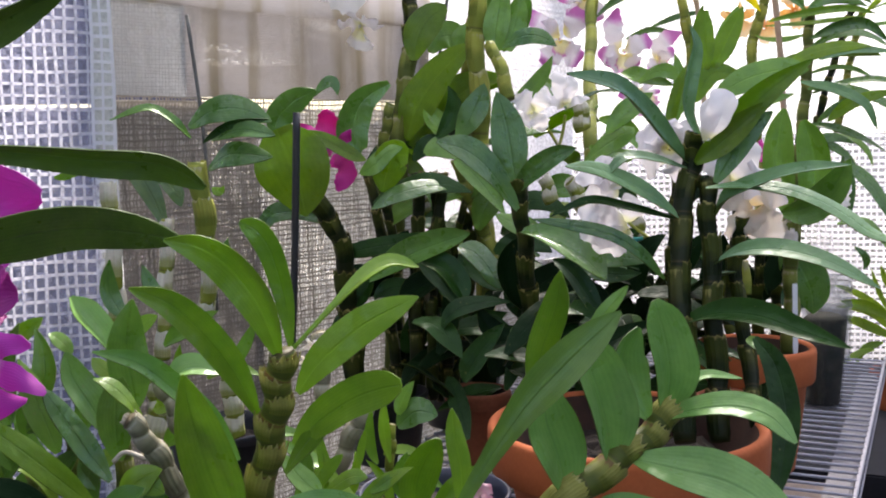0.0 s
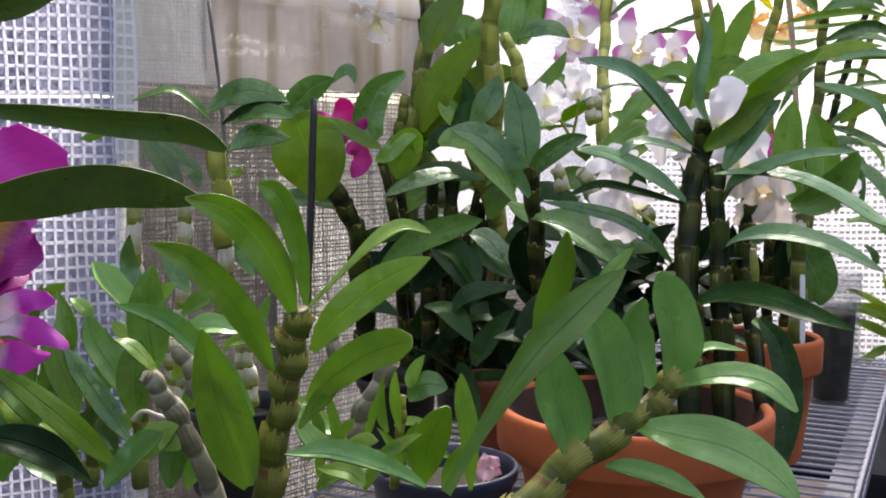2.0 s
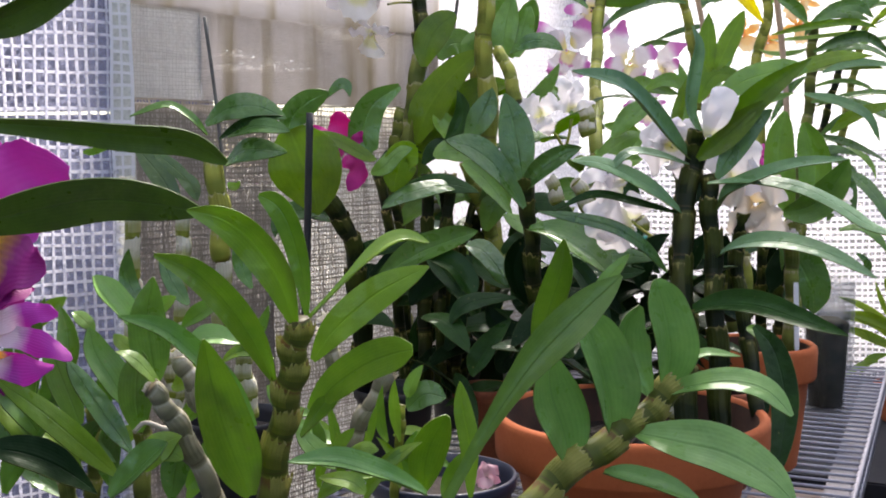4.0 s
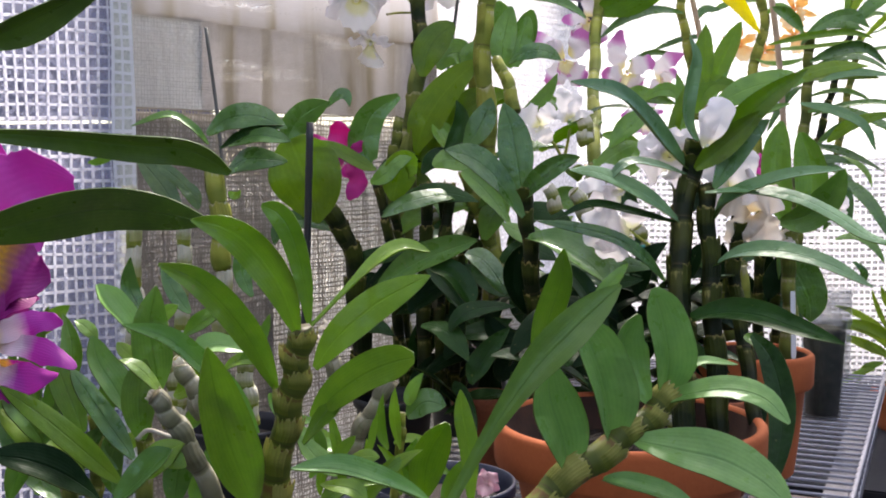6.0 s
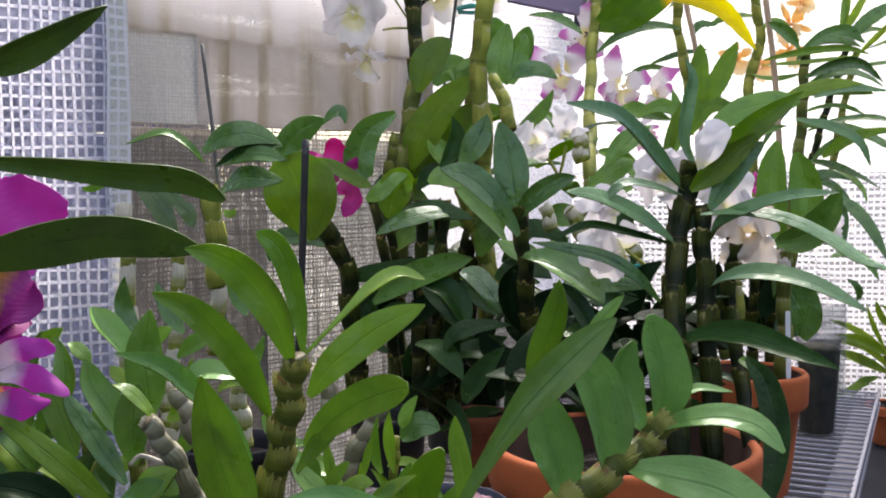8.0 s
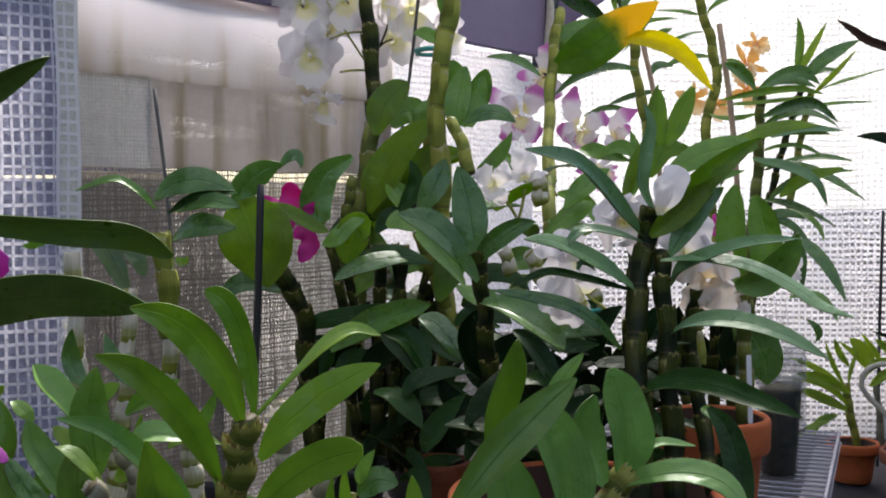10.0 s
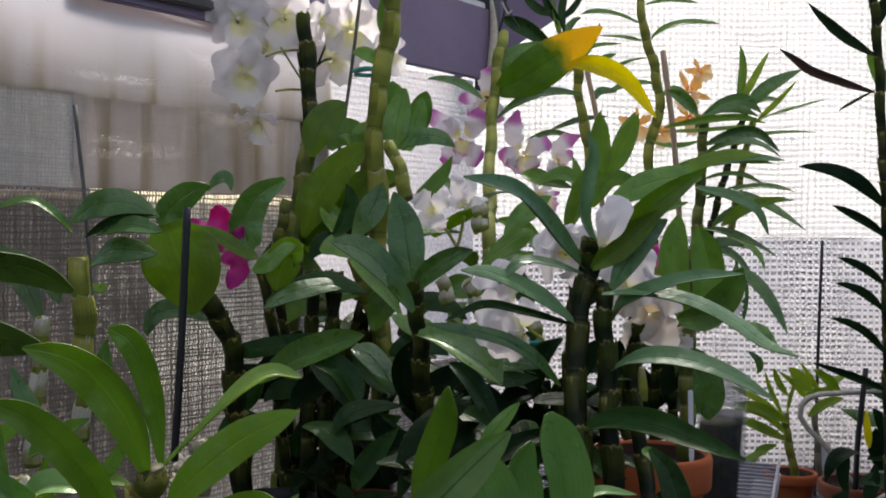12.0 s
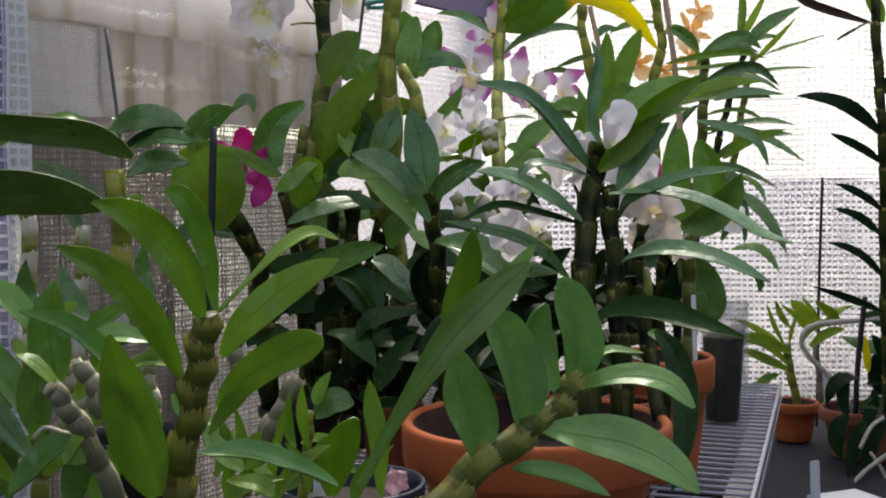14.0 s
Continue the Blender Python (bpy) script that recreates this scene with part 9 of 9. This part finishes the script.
leaf(c, (0.146, 1.900, 1.278), (0.186, 1.900, 1.237), (0.227, 1.900, 1.217), 0.0320, (0.07, -0.99, 0.09), LEAF)
leaf(c, (0.085, 1.800, 1.235), (0.123, 1.800, 1.264), (0.152, 1.800, 1.311), 0.0303, (-0.13, -0.99, 0.11), LEAF)
leaf(c, (-0.086, 1.760, 1.141), (-0.009, 1.740, 1.244), (0.075, 1.720, 1.261), 0.0512, (-0.32, -0.94, 0.12), LEAF_OLIVE)
leaf(c, (-0.065, 1.740, 1.160), (-0.074, 1.740, 1.198), (-0.046, 1.740, 1.235), 0.0375, (-0.09, -1.00, 0.02), LEAF_OLIVE)
leaf(c, (0.339, 1.500, 1.017), (0.371, 1.500, 0.993), (0.379, 1.500, 0.953), 0.0303, (0.21, -0.97, 0.13), LEAF_SHADED)
leaf(c, (0.458, 1.600, 0.972), (0.484, 1.600, 0.937), (0.535, 1.600, 0.929), 0.0327, (0.17, -0.94, 0.31), LEAF_SHADED)
c = cane(p, [(0.441, 1.560, 0.876), (0.437, 1.560, 0.943), (0.441, 1.560, 1.011), (0.448, 1.560, 1.061)], 0.0078, 7, CANE_DARK)
c = cane(p, [(0.471, 1.580, 0.872), (0.469, 1.580, 0.940), (0.474, 1.580, 1.008), (0.482, 1.580, 1.059)], 0.0070, 7, CANE_DARK)
c = cane(p, [(0.482, 1.550, 0.895), (0.484, 1.550, 0.962), (0.488, 1.550, 1.012), (0.483, 1.550, 1.078)], 0.0069, 7, CANE)
c = cane(p, [(0.388, 1.500, 0.904), (0.381, 1.500, 0.953), (0.384, 1.500, 0.993), (0.404, 1.500, 1.017)], 0.0083, 6, CANE)
# ---- pots, tags and boxes ----
p = thing("clear_pot", (0.605, 1.805, SHELF), "tall clear plastic pot packed with dark moss beside a clay pot", "plant pot")
prof = [(0.001, 0.0), (0.029, 0.0), (0.031, 0.004), (0.034, 0.08), (0.038, 0.165), (0.040, 0.17), (0.039, 0.172), (0.036, 0.168), (0.031, 0.08), (0.028, 0.006), (0.001, 0.006)]
v, f, u = turned(prof, (0.605, 1.805, SHELF), 32)
mesh_object("clear_wall", v, f, CLEAR, p, "scuffed clear plastic wall", u)
v, f, u = turned([(0.001, 0.008), (0.027, 0.008), (0.0305, 0.08), (0.035, 0.15), (0.024, 0.158), (0.001, 0.150)], (0.605, 1.805, SHELF), 28, 0.05)
mesh_object("moss_fill", v, f, MOSS, p, "dark moss and bark filling", u)
p = thing("plastic_bottle", (0.730, 2.18, SHELF), "ribbed clear plastic bottle standing cut open on the wire shelf", "bottle")
prof = [(0.001, 0.0), (0.034, 0.0)]
for k in range(9):
    z = 0.012 + k * 0.019
    prof += [(0.037, z), (0.0385, z + 0.006), (0.037, z + 0.012), (0.035, z + 0.0155)]
v, f, u = turned(prof, (0.730, 2.18, SHELF), 32)
mesh_object("clear_wall", v, f, CLEAR_RIB, p, "ribbed clear plastic", u)
p = thing("orchid_plant", (0.412, 1.470, SHELF), "clay-potted orchid with a white name tag beside the canes", "orchid")
clay_pot(p, (0.412, 1.470, SHELF), 0.083, 0.173, 0.050, TERRA, 0.9)


def tag(name, at, turn, w, h, label, lean=0.0):
    bm = bmesh.new()
    vs = [bm.verts.new((x, y, z)) for y in (0.0, 0.0012) for x, z in ((-w / 2, 0.25 * h), (0, 0), (w / 2, 0.25 * h), (w / 2, h * 0.97), (w * 0.4, h), (-w * 0.4, h), (-w / 2, h * 0.97))]
    bm.faces.new(vs[:7])
    bm.faces.new(vs[13:6:-1])
    for i in range(7):
        bm.faces.new((vs[i], vs[(i + 1) % 7], vs[(i + 1) % 7 + 7], vs[i + 7]))
    bmesh.ops.recalc_face_normals(bm, faces=bm.faces)
    me = bpy.data.meshes.new(name)
    bm.to_mesh(me)
    bm.free()
    me.materials.append(TAG)
    ob = new(name, me)
    ob.matrix_world = pose(*at, lean, 0, turn)
    return tagged(ob, label, "plant label", "plant labels")


# the other bench, lower, across the gap
bench_m = Matrix.Translation((EDGE.x, EDGE.y, 0)) @ Matrix(((*ALONG, 0), (*ACROSS, 0), (0, 0, 1, 0), (0, 0, 0, 1))).transposed()
tray = box_mesh("side_bench", (-0.8, -1.3, 0.40), (1.75, -0.16, 0.456), TRAY, None, "", 0.004, bench_m)
box_mesh("board", (0.96, -0.158, 0.40), (2.15, 0.34, 0.455), TRAY, tray, "", 0.004, Matrix.Translation(-tray.location) @ bench_m)
tagged(tray, "low dark slate-painted bench carrying small clay pots", "bench")
# small plant labels
tag("plant_label", (0.458, 1.425, 0.866), 12, 0.007, 0.116, "slim white plastic label stuck in a clay pot", -4)
tag("plant_label", (0.318, 1.262, 0.800), 20, 0.012, 0.105, "white plastic label leaning in the wide clay pan", 6)
tag("plant_label", (-0.035, 1.03, 0.790), -15, 0.012, 0.075, "short white label in a dark blue pot", -8)
tag("plant_label", (0.842, 1.98, 0.456), 25, 0.024, 0.15, "wide white plant label among the small pots", -3)
tag("plant_label", (1.20, 2.86, 0.545), 0, 0.026, 0.085, "white plastic label beside a clay pot", 0)
# a pink bud lying in the dark pot
p = thing("fallen_flower", (0.046, 0.985, 0.822), "fallen pale pink flower on the rim of a dark pot", "flower")
flower(p, (0.046, 0.985, 0.842), (-0.2, -0.9, 0.3), 0.030, 20, PALE_PINK, PALE_PINK, wide=1.3)
# clear storage boxes on the low bench
for at, turn, label in (((0.93, 2.05, 0.456), 20, "clear plastic box with a lid on the low bench"), ((1.08, 2.00, 0.456), 24, "clear plastic box beside small pots")):
    box = thing("storage_box", at, label, "box", "clear boxes on the low bench")
    m = pose(*at, 0, 0, turn)
    for lo, hi in (((-0.06, -0.045, 0.0), (0.06, -0.042, 0.05)), ((-0.06, 0.042, 0.0), (0.06, 0.045, 0.05)), ((-0.06, -0.042, 0.0), (-0.057, 0.042, 0.05)), ((0.057, -0.042, 0.0), (0.06, 0.042, 0.05)), ((-0.057, -0.042, 0.0), (0.057, 0.042, 0.003))):
        box_mesh("side_panel", lo, hi, CLEAR, box, "", 0.0, m)
    box_mesh("lid", (-0.063, -0.048, 0.051), (0.063, 0.048, 0.058), TAG, box, "milky white lid", 0.002, m)
# dry strip hanging on the board
strip = [WALL + WALL_WAY * (1.075 + 0.012 * math.sin(k * 0.5)) - WALL_OUT * 0.03 + UP * (1.70 - 0.022 * k) for k in range(9)]
v, f, u = tube(strip, [0.004 + 0.006 * math.sin(math.pi * k / 8) for k in range(9)], 6)
tagged(mesh_object("dried_leaf", v, f, ROOT, None, "", u, origin=strip[0]), "pale dried leaf hanging at the end of the purple board", "dried leaf")
